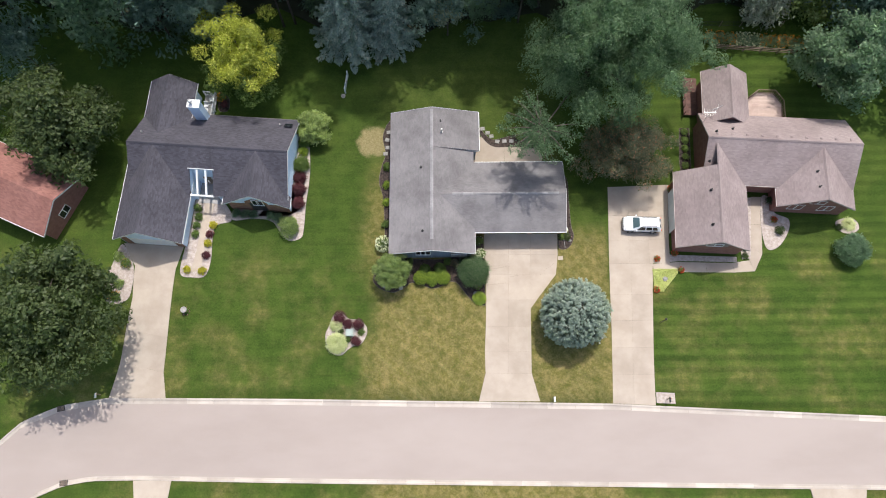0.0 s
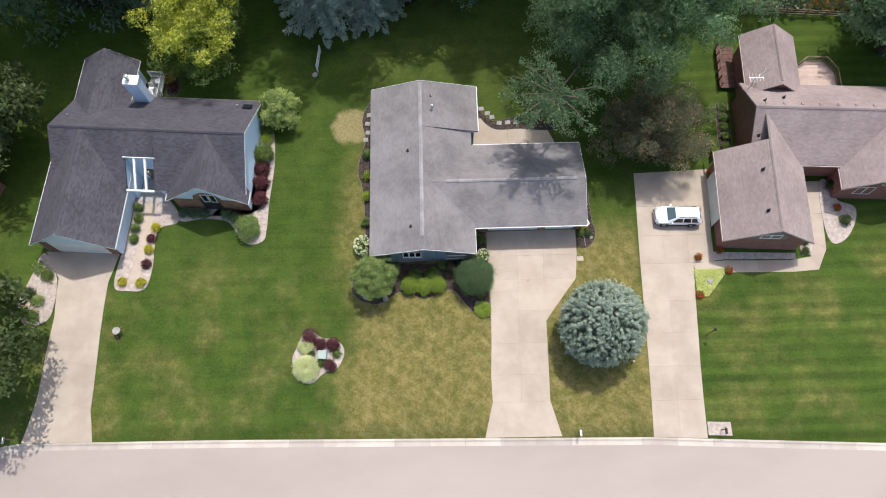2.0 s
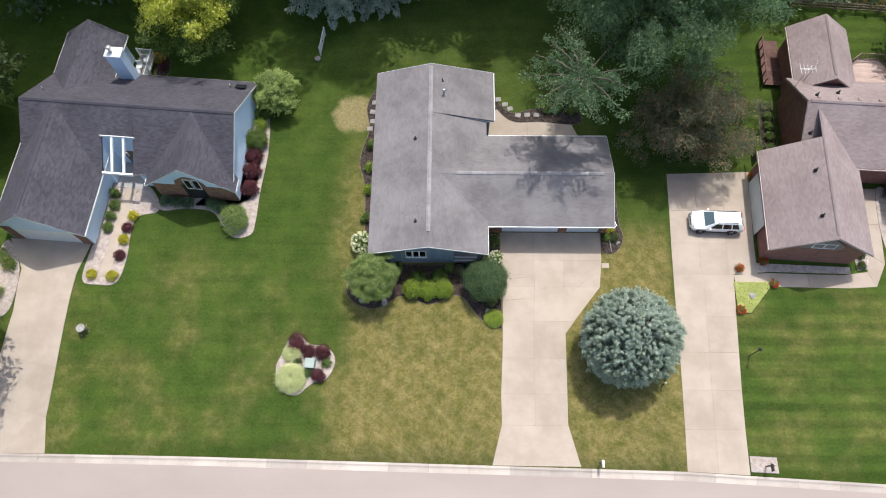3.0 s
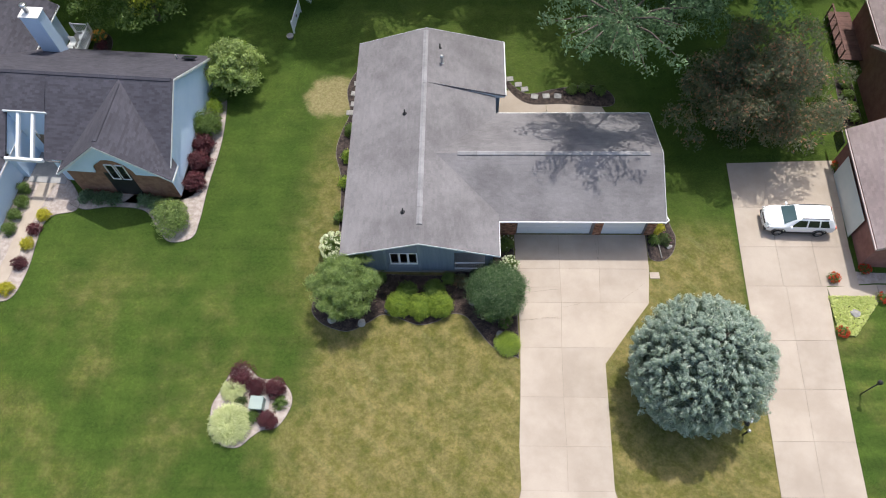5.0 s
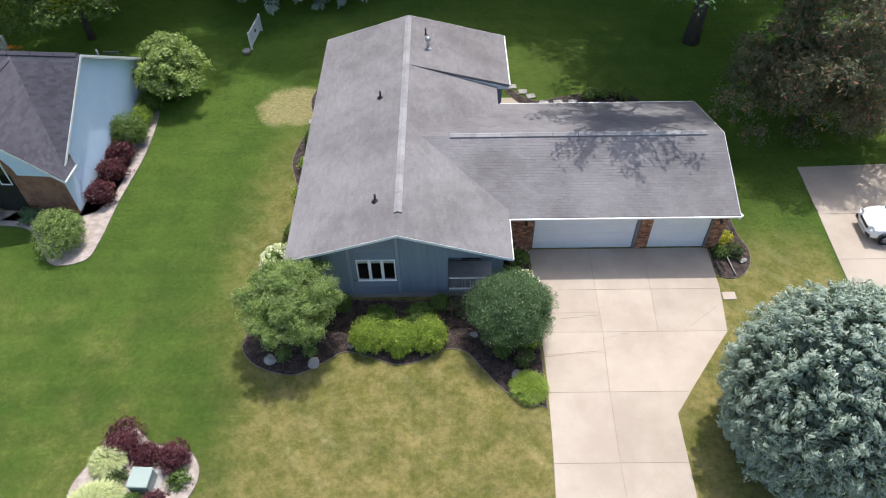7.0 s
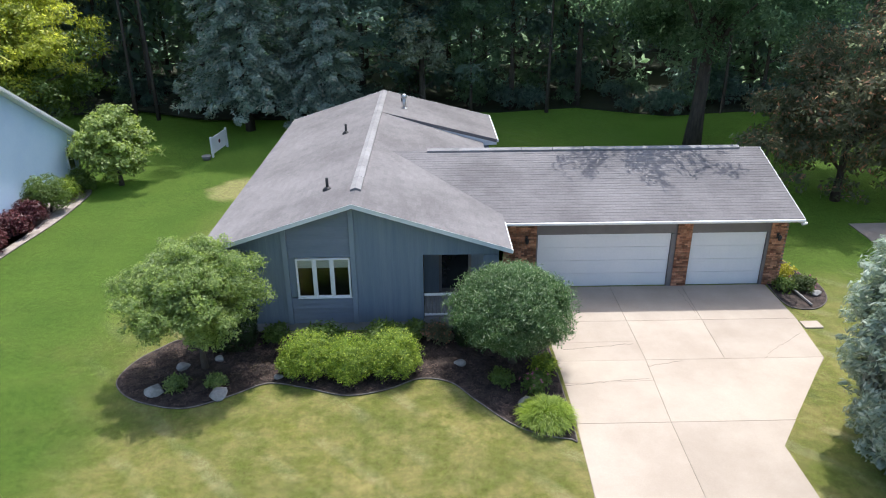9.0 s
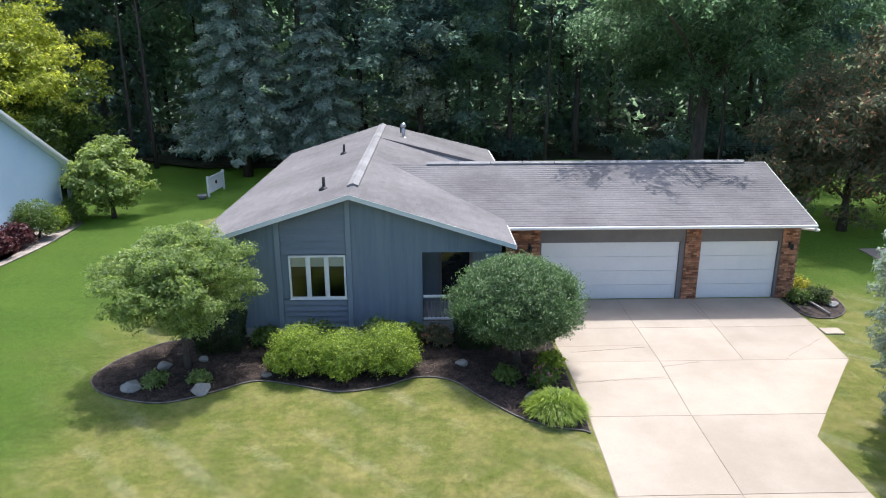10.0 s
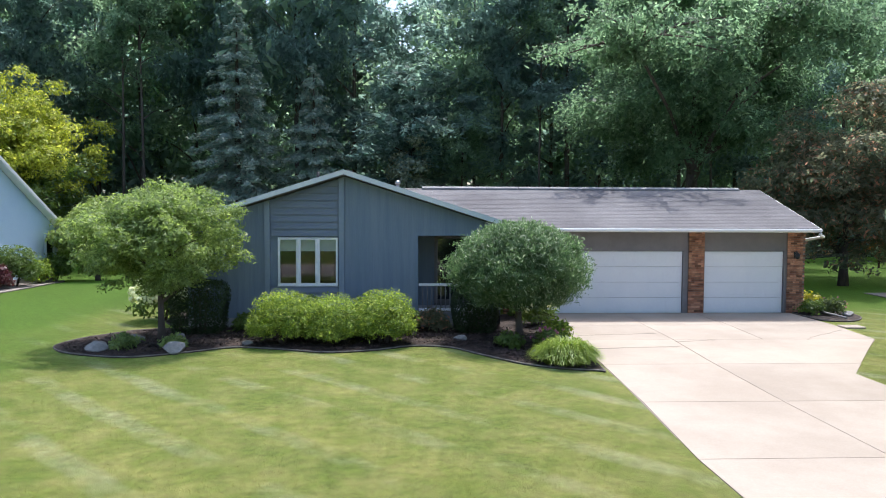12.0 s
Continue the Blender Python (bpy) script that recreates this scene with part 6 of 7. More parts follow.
# beside the garage and the side wall
shrub("gold_shrub", "golden spirea at the garage corner", at(13.95, 20.55), 0.5, 0.42, 1300, 0.055, L_GOLD, 45)
shrub("perennial", "green shrub with faded flowers at the garage corner", at(14.25, 19.8), 0.5, 0.36, 1200, 0.05, L_OAK, 46, flowers=(F_PINK, 6, 0.03))
shrub("low_shrub", "low green shrub at the garage corner", at(13.55, 19.75), 0.42, 0.32, 900, 0.05, L_BOX, 47)
for y, k in ((21.4, 0), (24.1, 1), (26.3, 2), (28.6, 3)):
    shrub("side_shrub", "yellow-green shrub along the side wall", at(-6.72, y), 0.55, 0.5, 1200, 0.06, L_YEW if k in (1, 2) else L_BOX, 48 + k, group="side shrubs")
for x, y in ((9.2, 32.4), (11.2, 32.3), (10.2, 32.5)):
    shrub("rear_shrub", "low shrub in the shaded rear bed", at(x, y), 0.5, 0.4, 700, 0.07, L_BOX, int(x * 10), group="rear shrubs")

# the big blue spruce by the drive: an egg of short plumes with dark gaps
rng = np.random.default_rng(70)
sp = thing("blue_spruce", "dense silvery blue spruce standing on the lawn", "conifer tree", at(13.98, 10.2))
bm = bmesh.new()
tube(bm, [(0, 0, -0.05), (0, 0, 4), (0, 0, 8.1)], [0.28, 0.18, 0.03], 8)
part("trunk", bm, BARK, sp)
Ps, Ns, Ts = [], [], []
for i in range(1900):
    f = (i + 0.5) / 1900
    z = 0.35 + 7.85 * (1 - (1 - f) ** 0.8)
    env = float(np.interp(z, (0.3, 1.2, 2, 3, 4, 5, 6, 7, 7.8, 8.3), (2.8, 3.2, 3.45, 3.68, 3.76, 3.55, 3.0, 2.25, 1.3, 0.3)))
    a = i * 2.39996 + rng.uniform(-0.35, 0.35)
    env *= rng.uniform(0.80, 1.03)
    z += rng.uniform(-0.15, 0.15)
    out = np.array((math.cos(a), math.sin(a), 0.0))
    if abs(out[0] * env - 0.74) < 0.4 and abs(out[1] * env + 1.1) < 0.35 and z > 3:
        continue
    axis = out + np.array((rng.normal() * 0.45, rng.normal() * 0.45, 0.25 + 0.7 * max(0.0, (z - 3) / 5)))
    axis /= np.linalg.norm(axis)
    L = rng.uniform(0.30, 0.52)
    c = int(140 * L)
    s = rng.random(c) ** 0.8
    w = rng.uniform(0.17, 0.30) * (1.05 - s * 0.45)
    d = sphere_dirs(rng, c)
    tip = out * env + np.array((0, 0, z))
    Ps.append(tip - axis * ((1 - s) * L)[:, None] + d * (w * (0.55 + 0.45 * rng.random(c)))[:, None])
    Ns.append(d * 0.9 + axis * 0.4 + np.array((0, 0, 0.35)))
    Ts.append(axis + d * 0.9)
P, N, T = np.concatenate(Ps), np.concatenate(Ns), np.concatenate(Ts)
P[:, 2] = np.maximum(P[:, 2], 0.06)
# needles behind the plumes, coloured darker for the shade in the gaps
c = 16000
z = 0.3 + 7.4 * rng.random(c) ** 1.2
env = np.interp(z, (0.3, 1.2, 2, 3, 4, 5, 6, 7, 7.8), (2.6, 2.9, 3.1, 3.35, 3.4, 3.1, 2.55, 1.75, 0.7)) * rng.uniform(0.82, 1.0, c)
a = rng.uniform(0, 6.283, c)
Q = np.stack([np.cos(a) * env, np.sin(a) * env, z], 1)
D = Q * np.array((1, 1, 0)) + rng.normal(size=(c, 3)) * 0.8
part("inner_crown", leaf_mesh("inner_crown", Q, D, 0.17, 0.5, 0.2, rng), L_INNER_SHADE, sp)
part("crown", leaf_mesh("crown", P, N, 0.075, 0.32, 0.2, rng, T), L_BLUE, sp)
# garden ornament and small light in the spruce's shade
orn = thing("gazing_globe", "white garden globe on a dark stand under the spruce", "garden ornament", at(17.35, 8.0))
bm = bmesh.new()
lathe(bm, [(0.17, 0), (0.15, 0.05), (0.05, 0.1), (0.05, 0.42), (0.1, 0.48)], 14)
part("stand", bm, BLACK, orn)
bm = bmesh.new()
bmesh.ops.create_uvsphere(bm, u_segments=20, v_segments=12, radius=0.135, matrix=Matrix.Translation((0, 0, 0.6)))
part("globe", bm, WHITE, orn)
orn = thing("garden_light", "dark garden light with a pale cap under the spruce", "garden light", at(17.0, 7.35))
bm = bmesh.new()
tube(bm, [(0, 0, -0.05), (0, 0, 0.85)], 0.05, 8)
part("pole", bm, BLACK, orn)
bm = bmesh.new()
lathe(bm, [(0.06, 0.84), (0.1, 0.9), (0.1, 0.98), (0.03, 1.02)], 12)
part("cap", bm, STEEL, orn)

# trees round the houses
broadleaf("small pale-leaved ornamental tree beside the blue house", at(-15.3, 33.2), 2.1, 0.3, 4.25, 18000, 0.09, L_ORN, 81, 0.12, 120, 0.18, "ornamental_tree", up=0.7, shell=0.8)
locust = broadleaf("yellow-leaved locust tree with greener lower sprays behind the blue house", at(-23.2, 40.3), 4.7, 3.6, 11.8, 28000, 0.12, L_YELLOW, 82, 0.22, 80, 0.2, "locust_tree", ragged=0.5, aspect=0.4)
rng = np.random.default_rng(821)
P, N = lobed(rng, crown_lobes(rng, 4.9, 1.2, 7.6, 60, 0.2, 0.45), 2600, 0.7)
P, N = tufts(rng, P, N, 6, 0.16)
part("lower_crown", leaf_mesh("lower_crown", P, N, 0.12, 0.4, 0.2, rng), L_BOX, locust)
broadleaf("copper-leaved ornamental tree by the driveway", at(20.4, 29.0), 4.7, -0.2, 8.8, 46000, 0.115, L_COPPER, 83, 0.2, 130, 0.21, "copper_tree", limbs=11, ragged=0.35, aspect=0.4)


def shade_tree(m, seed):
    """One tall tree: an egg-shaped head of hanging sprays, and low limbs reaching out over the garage."""
    rng = np.random.default_rng(seed)
    root = thing("shade_tree", "tall light-green shade tree with hanging sprays behind the garage", "tree", m)
    bm = trunk_bm(rng, 15.0, 0.46, 13, 7.5, first=0.3, lean=0.05)
    ls = [(x + 1.6, y - 0.6, z, r, h) for x, y, z, r, h in crown_lobes(rng, 9.2, 4.4, 20.5, 150, 0.165, 0.4)]
    hub = Vector((-6.3, -9.9, 10.6))
    tube(bm, [(0.2, 0, 5.6), (-2.8, -4.6, 8.6), hub], [0.12, 0.085, 0.06], 8, cap=False)
    for k in range(15):
        a = radians(95 + k * 19.5 + rng.uniform(-5, 5))
        L = rng.uniform(3.0, 4.6)
        tip = hub + Vector((math.cos(a) * L, math.sin(a) * L, rng.uniform(-0.6, 1.6)))
        tube(bm, [hub, hub.lerp(tip, 0.5) + Vector((0, 0, 0.35)), tip], [0.09, 0.055, 0.02], 5, cap=False)
        for f in np.arange(0.2, 1.08, 0.15):
            p = hub.lerp(tip, f)
            r = rng.uniform(0.42, 0.82) * (1.2 - 0.6 * f)
            ls.append((p.x + rng.uniform(-0.3, 0.3), p.y + rng.uniform(-0.3, 0.3), p.z + rng.uniform(-0.3, 0.5), r, r * 0.55))
    part("trunk", bm, BARK, root)
    P, N = lobed(rng, ls, 18000, 0.7, 0.72)
    P, N = tufts(rng, P, N, 6, 0.16)
    P[:, 2] -= np.abs(rng.normal(size=len(P))) * 0.28
    T = np.array((0, 0, -0.3)) + rng.normal(size=P.shape) * 0.3
    part("crown", leaf_mesh("crown", P, N, 0.125, 0.4, 0.2, rng, T), L_SHADE, root)
    P, N = lobed(rng, [(x * 0.9, y * 0.9, z, r * 0.7, h * 0.7) for x, y, z, r, h in ls[:150]], 9000, 0.3, 0.1)
    part("inner_crown", leaf_mesh("inner_crown", P, N, 0.24, 0.55, 0.2, rng), L_SHADE, root)
    return root


shade_tree(at(16.7, 38.4), 84)
conifer("tall grey-green spruce at the edge of the woods", at(-11.3, 45.2), 17.6, 4.7, 2.9, 200, 210, 0.16, L_SPRUCE, 86, droop=0.34)
conifer("grey-green spruce at the edge of the woods", at(-6.3, 45.8), 13.5, 3.9, 1.9, 170, 190, 0.15, L_SPRUCE, 87, droop=0.34)
broadleaf("small tree with silvery leaves before the woods", at(0.6, 46.6), 1.9, 1.5, 8.6, 8000, 0.13, L_SILVER, 89, 0.1, 26, 0.32, "silver_tree")
broadleaf("wide olive-green oak on the corner lot", at(-43.0, 31.4), 6.6, 1.6, 12.0, 22000, 0.24, L_OAK, 90, 0.35, 150, 0.17, "oak_tree")
broadleaf("wide olive-green oak shading the corner", at(-41.6, 10.0), 7.6, 1.8, 13.0, 28000, 0.24, L_OAK, 91, 0.35, 190, 0.155, "oak_tree")
broadleaf("dark green maple behind the brick house", at(46.6, 39.2), 6.0, 1.5, 13.0, 16000, 0.24, L_WOOD, 92, 0.35, 120, 0.18, "maple_tree")
broadleaf("dark green maple on the far lawn", at(53.5, 8.8), 3.6, 1.2, 8.0, 6000, 0.2, L_WOOD, 93, 0.25, 40, 0.3, "maple_tree")
shrub("round_shrub", "large round dark-green shrub on the lawn", at(46.3, 17.7), 2.2, 1.9, 12000, 0.11, L_WOOD, 94, 34, 0.3)

# the woods
def wood_edge(x):
    return 47.5 + 1.5 * math.sin(x * 0.21) + 0.8 * math.sin(x * 0.57 + 1) + 0.05 * abs(x)


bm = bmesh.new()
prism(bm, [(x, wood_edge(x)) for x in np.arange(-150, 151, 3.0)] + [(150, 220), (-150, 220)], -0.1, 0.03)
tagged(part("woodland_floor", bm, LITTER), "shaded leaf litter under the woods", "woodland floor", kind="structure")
protos = []
for k, (R, z0, z1, mat_, s, n) in enumerate(((5.4, 4.0, 29, L_WOOD, 0.20, 12500), (5.2, 3.0, 27, L_WOOD2, 0.20, 12500), (5.8, 5.0, 32, L_WOOD2, 0.21, 12500), (5.0, 1.5, 24, L_WOOD2, 0.20, 12000), (5.0, 3.5, 28, L_LIGHT, 0.20, 12000), (5.6, 0.6, 27, L_WOOD2, 0.5, 2400), (5.6, 1.6, 30, L_WOOD, 0.5, 2400))):
    protos.append(broadleaf("tall green woodland tree behind the houses", at(-72 + k * 9, 66), R, z0, z1, n, s, mat_, 100 + k, 0.22, 58, 0.27, "woodland_tree", group="woodland trees", limbs=8, ragged=0.5, aspect=0.42, hang=0.3, up=0.7, shell=0.7, core=1500 if k < 5 else 0))
rng = np.random.default_rng(7)
for x in np.arange(-70, 74, 6.0):
    for row, y in enumerate((49.5, 56.5, 67.0, 79.0)):
        px, py = x + rng.uniform(-2, 2) + 3.0 * (row % 2), y + rng.uniform(-1.6, 1.6)
        if row == 0 and 24 < px < 48:
            continue
        near = row == 0 and abs(px) < 42
        k = int(rng.integers(0, 5)) if near else 5 + int(rng.integers(0, 2))
        tall = rng.uniform(0.9, 1.06) * (1.26 if row == 0 and px < -3 else 0.78 if row > 1 else 1.0)
        if abs(px + 0.6) < 3.2 and row < 2:
            tall *= 0.74
        if row == 0 and -23 < px < -2:
            py += 3.2
        copy_thing(protos[k], at(px, py, rng.uniform(0, 360), rng.uniform(0.85, 1.12), sz=tall))
for x, y, s, k in ((-50, 42, 0.6, 5), (-40, 44, 0.65, 6), (-34, 46, 0.7, 5), (-28, 46, 0.65, 1), (4, 48, 0.5, 0), (26, 50, 0.7, 3), (31, 52, 0.8, 1), (50, 45, 0.65, 5), (57, 38, 0.6, 6), (-55, 34, 0.55, 5), (-57, 22, 0.5, 6), (60, 28, 0.5, 5)):
    copy_thing(protos[k], at(x, y, rng.uniform(0, 360), s))
# slim pale trunks standing between the crowns
for i, (x, y, h, r) in enumerate(((-20.2, 48.2, 19, 0.13), (-18.8, 48.6, 21, 0.14), (9.5, 48.4, 20, 0.12), (22.6, 48.8, 20, 0.12))):
    r_ = np.random.default_rng(300 + i)
    root = thing("slim_tree", "slim bare-stemmed tree at the wood's edge", "tree", at(x, y), "slim trees")
    part("trunk", trunk_bm(r_, h, r, 7, 3.0, first=0.45, lean=r_.uniform(-0.03, 0.03)), BARK, root)
    P, N = lobed(r_, crown_lobes(r_, 2.2, h * 0.6, h * 1.1, 30, 0.3, 0.5), 500, 0.4)
    P, N = tufts(r_, P, N, 6, 0.2)
    part("crown", leaf_mesh("crown", P, N, 0.17, 0.4, 0.2, r_), L_WOOD, root)
for i in range(80):
    x = -60 + (i % 40) * 3.0 + rng.uniform(-1.2, 1.2)
    y = wood_edge(x) + (1.2 if i < 40 else 5.5) + rng.uniform(-0.8, 1.8)
    if i == 0:
        brush = shrub("undergrowth", "shaded green undergrowth at the wood's edge", at(x, y), 1.7, 1.2, 800, 0.16, L_WOOD2, 130, 16, 0.4, group="undergrowth")
        brush2 = shrub("undergrowth", "light green saplings at the wood's edge", at(x + 2, y + 1), 1.5, 1.8, 800, 0.16, L_WOOD, 131, 18, 0.36, group="undergrowth")
    else:
        copy_thing(brush if i % 3 else brush2, at(x, y, rng.uniform(0, 360), rng.uniform(0.55, 1.25) * (1 if i < 40 else 1.5)))
n = 60000
P = np.stack([rng.uniform(-120, 120, n), rng.uniform(88, 106, n), 37 * rng.random(n) ** 0.9], 1)
P[:, 2] *= 0.95 + 0.12 * np.sin(P[:, 0] * 0.35) * np.sin(P[:, 0] * 0.13 + 1) - 0.2 * np.exp(-((P[:, 0] + 1.0) / 2.6) ** 2)
tagged(part("far_woods", leaf_mesh("far_woods", P, np.tile((0, -0.6, 0.6), (n, 1)) + rng.normal(size=(n, 3)) * 0.5, 0.75, 0.6, 0.2, rng), L_WOOD2), "dense green woods closing the view", "woods", kind="stuff")

# island bed on the lawn
for x, y, rx, rz, s in ((-11.75, 10.5, 0.98, 0.6, 0), (-10.8, 9.75, 0.66, 0.45, 1), (-9.6, 9.7, 0.74, 0.6, 2), (-9.85, 7.85, 0.66, 0.55, 3)):
    shrub("barberry", "dark red barberry bush in the gravel island", at(x, y), rx, rz, 7000, 0.032, L_RED, 140 + s, 22, 0.36, group="barberries")
blades("variegated_grass", "large pale striped grass mound in the gravel island", at(-11.95, 7.6), 1.2, 0.9, 3200, 0.015, L_PALE, 145)
blades("variegated_grass", "pale striped grass tuft in the gravel island", at(-12.1, 9.6), 0.75, 0.65, 1500, 0.013, L_PALE, 146)
shrub("low_shrub", "olive-green low shrub in the gravel island", at(-11.6, 8.9), 0.5, 0.32, 900, 0.05, L_OAK, 147)
shrub("low_shrub", "green low shrub in the gravel island", at(-9.3, 8.9), 0.5, 0.32, 900, 0.05, L_BOX, 148)
shrub("low_shrub", "green low shrub in the gravel island", at(-10.75, 8.0), 0.42, 0.4, 900, 0.05, L_BOX, 149)
util = thing("utility_box", "pale green metal utility box on the lawn", "utility box", at(-10.55, 8.75, -3))
GREEN_BOX = surface("pale_green_metal", (0.26, 0.32, 0.29), (0.30, 0.35, 0.31), rough=0.6, bump=0.05, grain=0.06)
part("cabinet", boxes((-0.37, -0.37, 0.0, 0.37, 0.37, 0.62), bevel=0.02), GREEN_BOX, util)
part("lid", boxes((-0.39, -0.40, 0.625, 0.39, 0.39, 0.70), bevel=0.03), GREEN_BOX, util)
part("pad", boxes((-0.6, -0.6, -0.05, 0.6, 0.6, 0.06)), FOUNDATION, util)

# plants of the blue house
for i, (x, y) in enumerate(((-28.85, 20.4), (-28.75, 21.5), (-28.6, 22.5), (-28.8, 23.6))):
    shrub("clipped_boxwood", "clipped green boxwood ball along the wall", at(x, y), 0.52, 0.46, 1600, 0.05, L_BOX, 150 + i, group="boxwood row")
for i, (x, y, mt) in enumerate(((-26.85, 21.5, 1), (-27.15, 20.4, 0), (-27.25, 19.3, 1), (-27.4, 17.8, 0), (-29.4, 16.1, 1), (-27.65, 16.0, 1))):
    shrub("border_shrub", ("small dark red barberry by the garden walk", "small golden spirea by the garden walk")[mt], at(x, y), 0.52, 0.42, 1600, 0.05, (L_RED, L_GOLD)[mt], 160 + i, group="walk border")
for i, y in enumerate((23.4, 25.2, 26.7)):
    shrub("barberry", "dark red barberry against blue siding", at(-17.0, y + 0.55), 0.88, 0.75, 4500, 0.055, L_RED, 170 + i, group="barberries")
shrub("clipped_boxwood", "clipped round green shrub against blue siding", at(-16.85, 28.75), 1.3, 1.15, 15000, 0.045, L_BOX, 174, 60, 0.2)
shrub("gold_shrub", "yellow-green shrub against blue siding", at(-16.75, 30.5), 0.75, 0.8, 3500, 0.04, L_YEW, 175)
shrub("gold_shrub", "dark green shrub against blue siding", at(-16.6, 31.65), 0.8, 0.9, 4500, 0.045, L_BOX, 176)
shrub("round_shrub", "clipped round green shrub in a gravel ring", at(-18.0, 21.1), 1.5, 1.15, 10000, 0.055, L_CRAB, 177)
for i, (x, y) in enumerate(((-24.2, 22.9), (-23.2, 22.8), (-22.2, 22.7), (-20.2, 22.6), (-19.3, 22.3))):
    shrub("foundation_shrub", "dark green shrub below the brick gable", at(x, y), 0.62, 0.5, 1100, 0.07, L_WOOD, 180 + i, group="foundation shrubs")
for i, (x, y, mt) in enumerate(((-37.3, 17.8, 0), (-37.9, 15.3, 1), (-37.0, 14.6, 0), (-37.3, 13.2, 2), (-36.4, 16.9, 2), (-38.2, 13.5, 2))):
    shrub("border_plant", ("soft green border plant on gravel", "grey-green border plant on gravel", "yellow-flowered border plant on gravel")[mt], at(x, y), 0.7, 0.45, 900, 0.07, (L_CRAB, L_OAK, L_BOX)[mt], 190 + i, flowers=(F_ORANGE, 10, 0.05) if mt == 2 else None, group="border plants")
shrub("flower_clump", "orange and red flowers behind the rear deck", at(*(LH @ Vector((-11.0, 9.0, 0)))[:2]), 0.62, 0.5, 700, 0.07, L_BOX, 197, flowers=(F_ORANGE, 40, 0.08))
shrub("flower_clump", "dark red flowers behind the rear deck", at(*(LH @ Vector((-10.5, 8.2, 0)))[:2]), 0.5, 0.45, 900, 0.06, L_RED, 198)

# plants of the brick house
for i, (x, y) in enumerate(((24.4, 17.1), (27.0, 15.75), (24.0, 13.5), (26.45, 17.75), (26.7, 25.6), (38.4, 21.7))):
    shrub("red_flowers", "clump of bright red flowers", at(x, y), 0.38, 0.28, 500, 0.06, L_BOX, 200 + i, flowers=(F_RED, 40, 0.06), group="red flowers")
rng = np.random.default_rng(9)
gx, gy = rng.uniform(23.8, 26.6, 5200), rng.uniform(13.3, 15.9, 5200)
keep = (gy > 13.3 + np.maximum(0, gx - 24.8) * 1.15)
P = np.stack([gx, gy, 0.06 + 0.14 * rng.random(5200)], 1)[keep]
tagged(part("groundcover", leaf_mesh("groundcover", P, np.tile((0, 0, 1.0), (len(P), 1)) + rng.normal(size=(len(P), 3)) * 0.5, 0.07, 0.6, 0.2, rng), L_LIME), "lime-green low groundcover filling the bed", "groundcover", kind="stuff")
for i in range(6):
    shrub("hedge_shrub", "clipped round shrub along the brick wall", at(28.75 + i * 0.06, 27.4 + i * 1.1), 0.5, 0.45, 900, 0.06, L_BOX, 210 + i, group="hedge row")
shrub("round_shrub", "round green shrub in the gravel bed", at(38.9, 20.3), 0.6, 0.5, 1200, 0.06, L_OAK, 217)
shrub("clipped_yew", "square dark shrub beside the entry", at(38.3, 24.0), 0.8, 0.7, 1400, 0.07, L_DARK, 218)
for i, (x, y) in enumerate(((34.6, 18.3), (34.5, 17.4), (45.8, 20.7))):
    shrub("low_shrub", "low rusty shrub on gravel", at(x, y), 0.45, 0.32, 700, 0.06, L_OAK, 220 + i)
blades("variegated_grass", "pale striped grass at the corner of the brick house", at(47.0, 21.1), 0.9, 0.5, 700, 0.016, L_PALE, 224)
# flower border and rail fence behind
for i in range(11):
    x = 33.6 + i * 1.1
    y = 45.6 - i * 0.09
    shrub("border_flowers", "tall green border with flowers along the fence", at(x, y), 0.95, 0.8, 900, 0.09, L_LIGHT, 230 + i, flowers=((F_ORANGE, F_WHITE, F_ORANGE)[(i // 3) % 3], 26, 0.09), group="border flowers")
fence = thing("rail_fence", "dark wooden rail fence before the flower border", "fence", at(33.4, 44.4, -5))
for i in range(6):
    part("post", boxes((i * 2.1 - 0.06, -0.06, 0, i * 2.1 + 0.06, 0.06, 1.1), bevel=0.01), WOOD, fence)
    if i < 5:
        for z in (0.35, 0.7, 1.0):
            part("rail", boxes((i * 2.1, -0.03, z - 0.05, i * 2.1 + 2.1, 0.03, z + 0.05)), WOOD, fence)
broadleaf("grey-green thicket behind the flower border", at(40, 49), 3.6, 0.4, 5.5, 5000, 0.22, L_SILVER, 245, 0.12, 30, 0.34, "thicket", category="thicket")
broadleaf("green thicket behind the flower border", at(46, 49.5), 3.6, 0.4, 5.0, 4000, 0.22, L_CRAB, 246, 0.12, 30, 0.34, "thicket", category="thicket")
wire = thing("wire_fence", "dark wire fence at the back of the lot", "fence", at(22, 47.5))
for i in range(9):
    part("post", boxes((i * 2.6 - 0.04, -0.04, 0, i * 2.6 + 0.04, 0.04, 1.3)), WOOD, wire)
for z in (0.3, 0.6, 0.9, 1.2):
    part("wire", boxes((0, -0.012, z, 20.8, 0.012, z + 0.02)), BLACK, wire)

# white panel on the rear lawn
panel = thing("garden_trellis", "white lattice garden panel standing on the lawn", "trellis", at(-12.06, 38.7, 84))
for x in (0, 2.35):
    part("post", boxes((x - 0.06, -0.06, 0, x + 0.06, 0.06, 1.25), bevel=0.01), WHITE, panel)
for z in (0.2, 1.08):
    part("rail", boxes((0.06, -0.03, z, 2.29, 0.03, z + 0.09)), WHITE, panel)
for i in range(18):
    part("slat", boxes((0.1 + i * 0.122, -0.012, 0.29, 0.19 + i * 0.122, 0.012, 1.08)), WHITE, panel)
bm = bmesh.new()
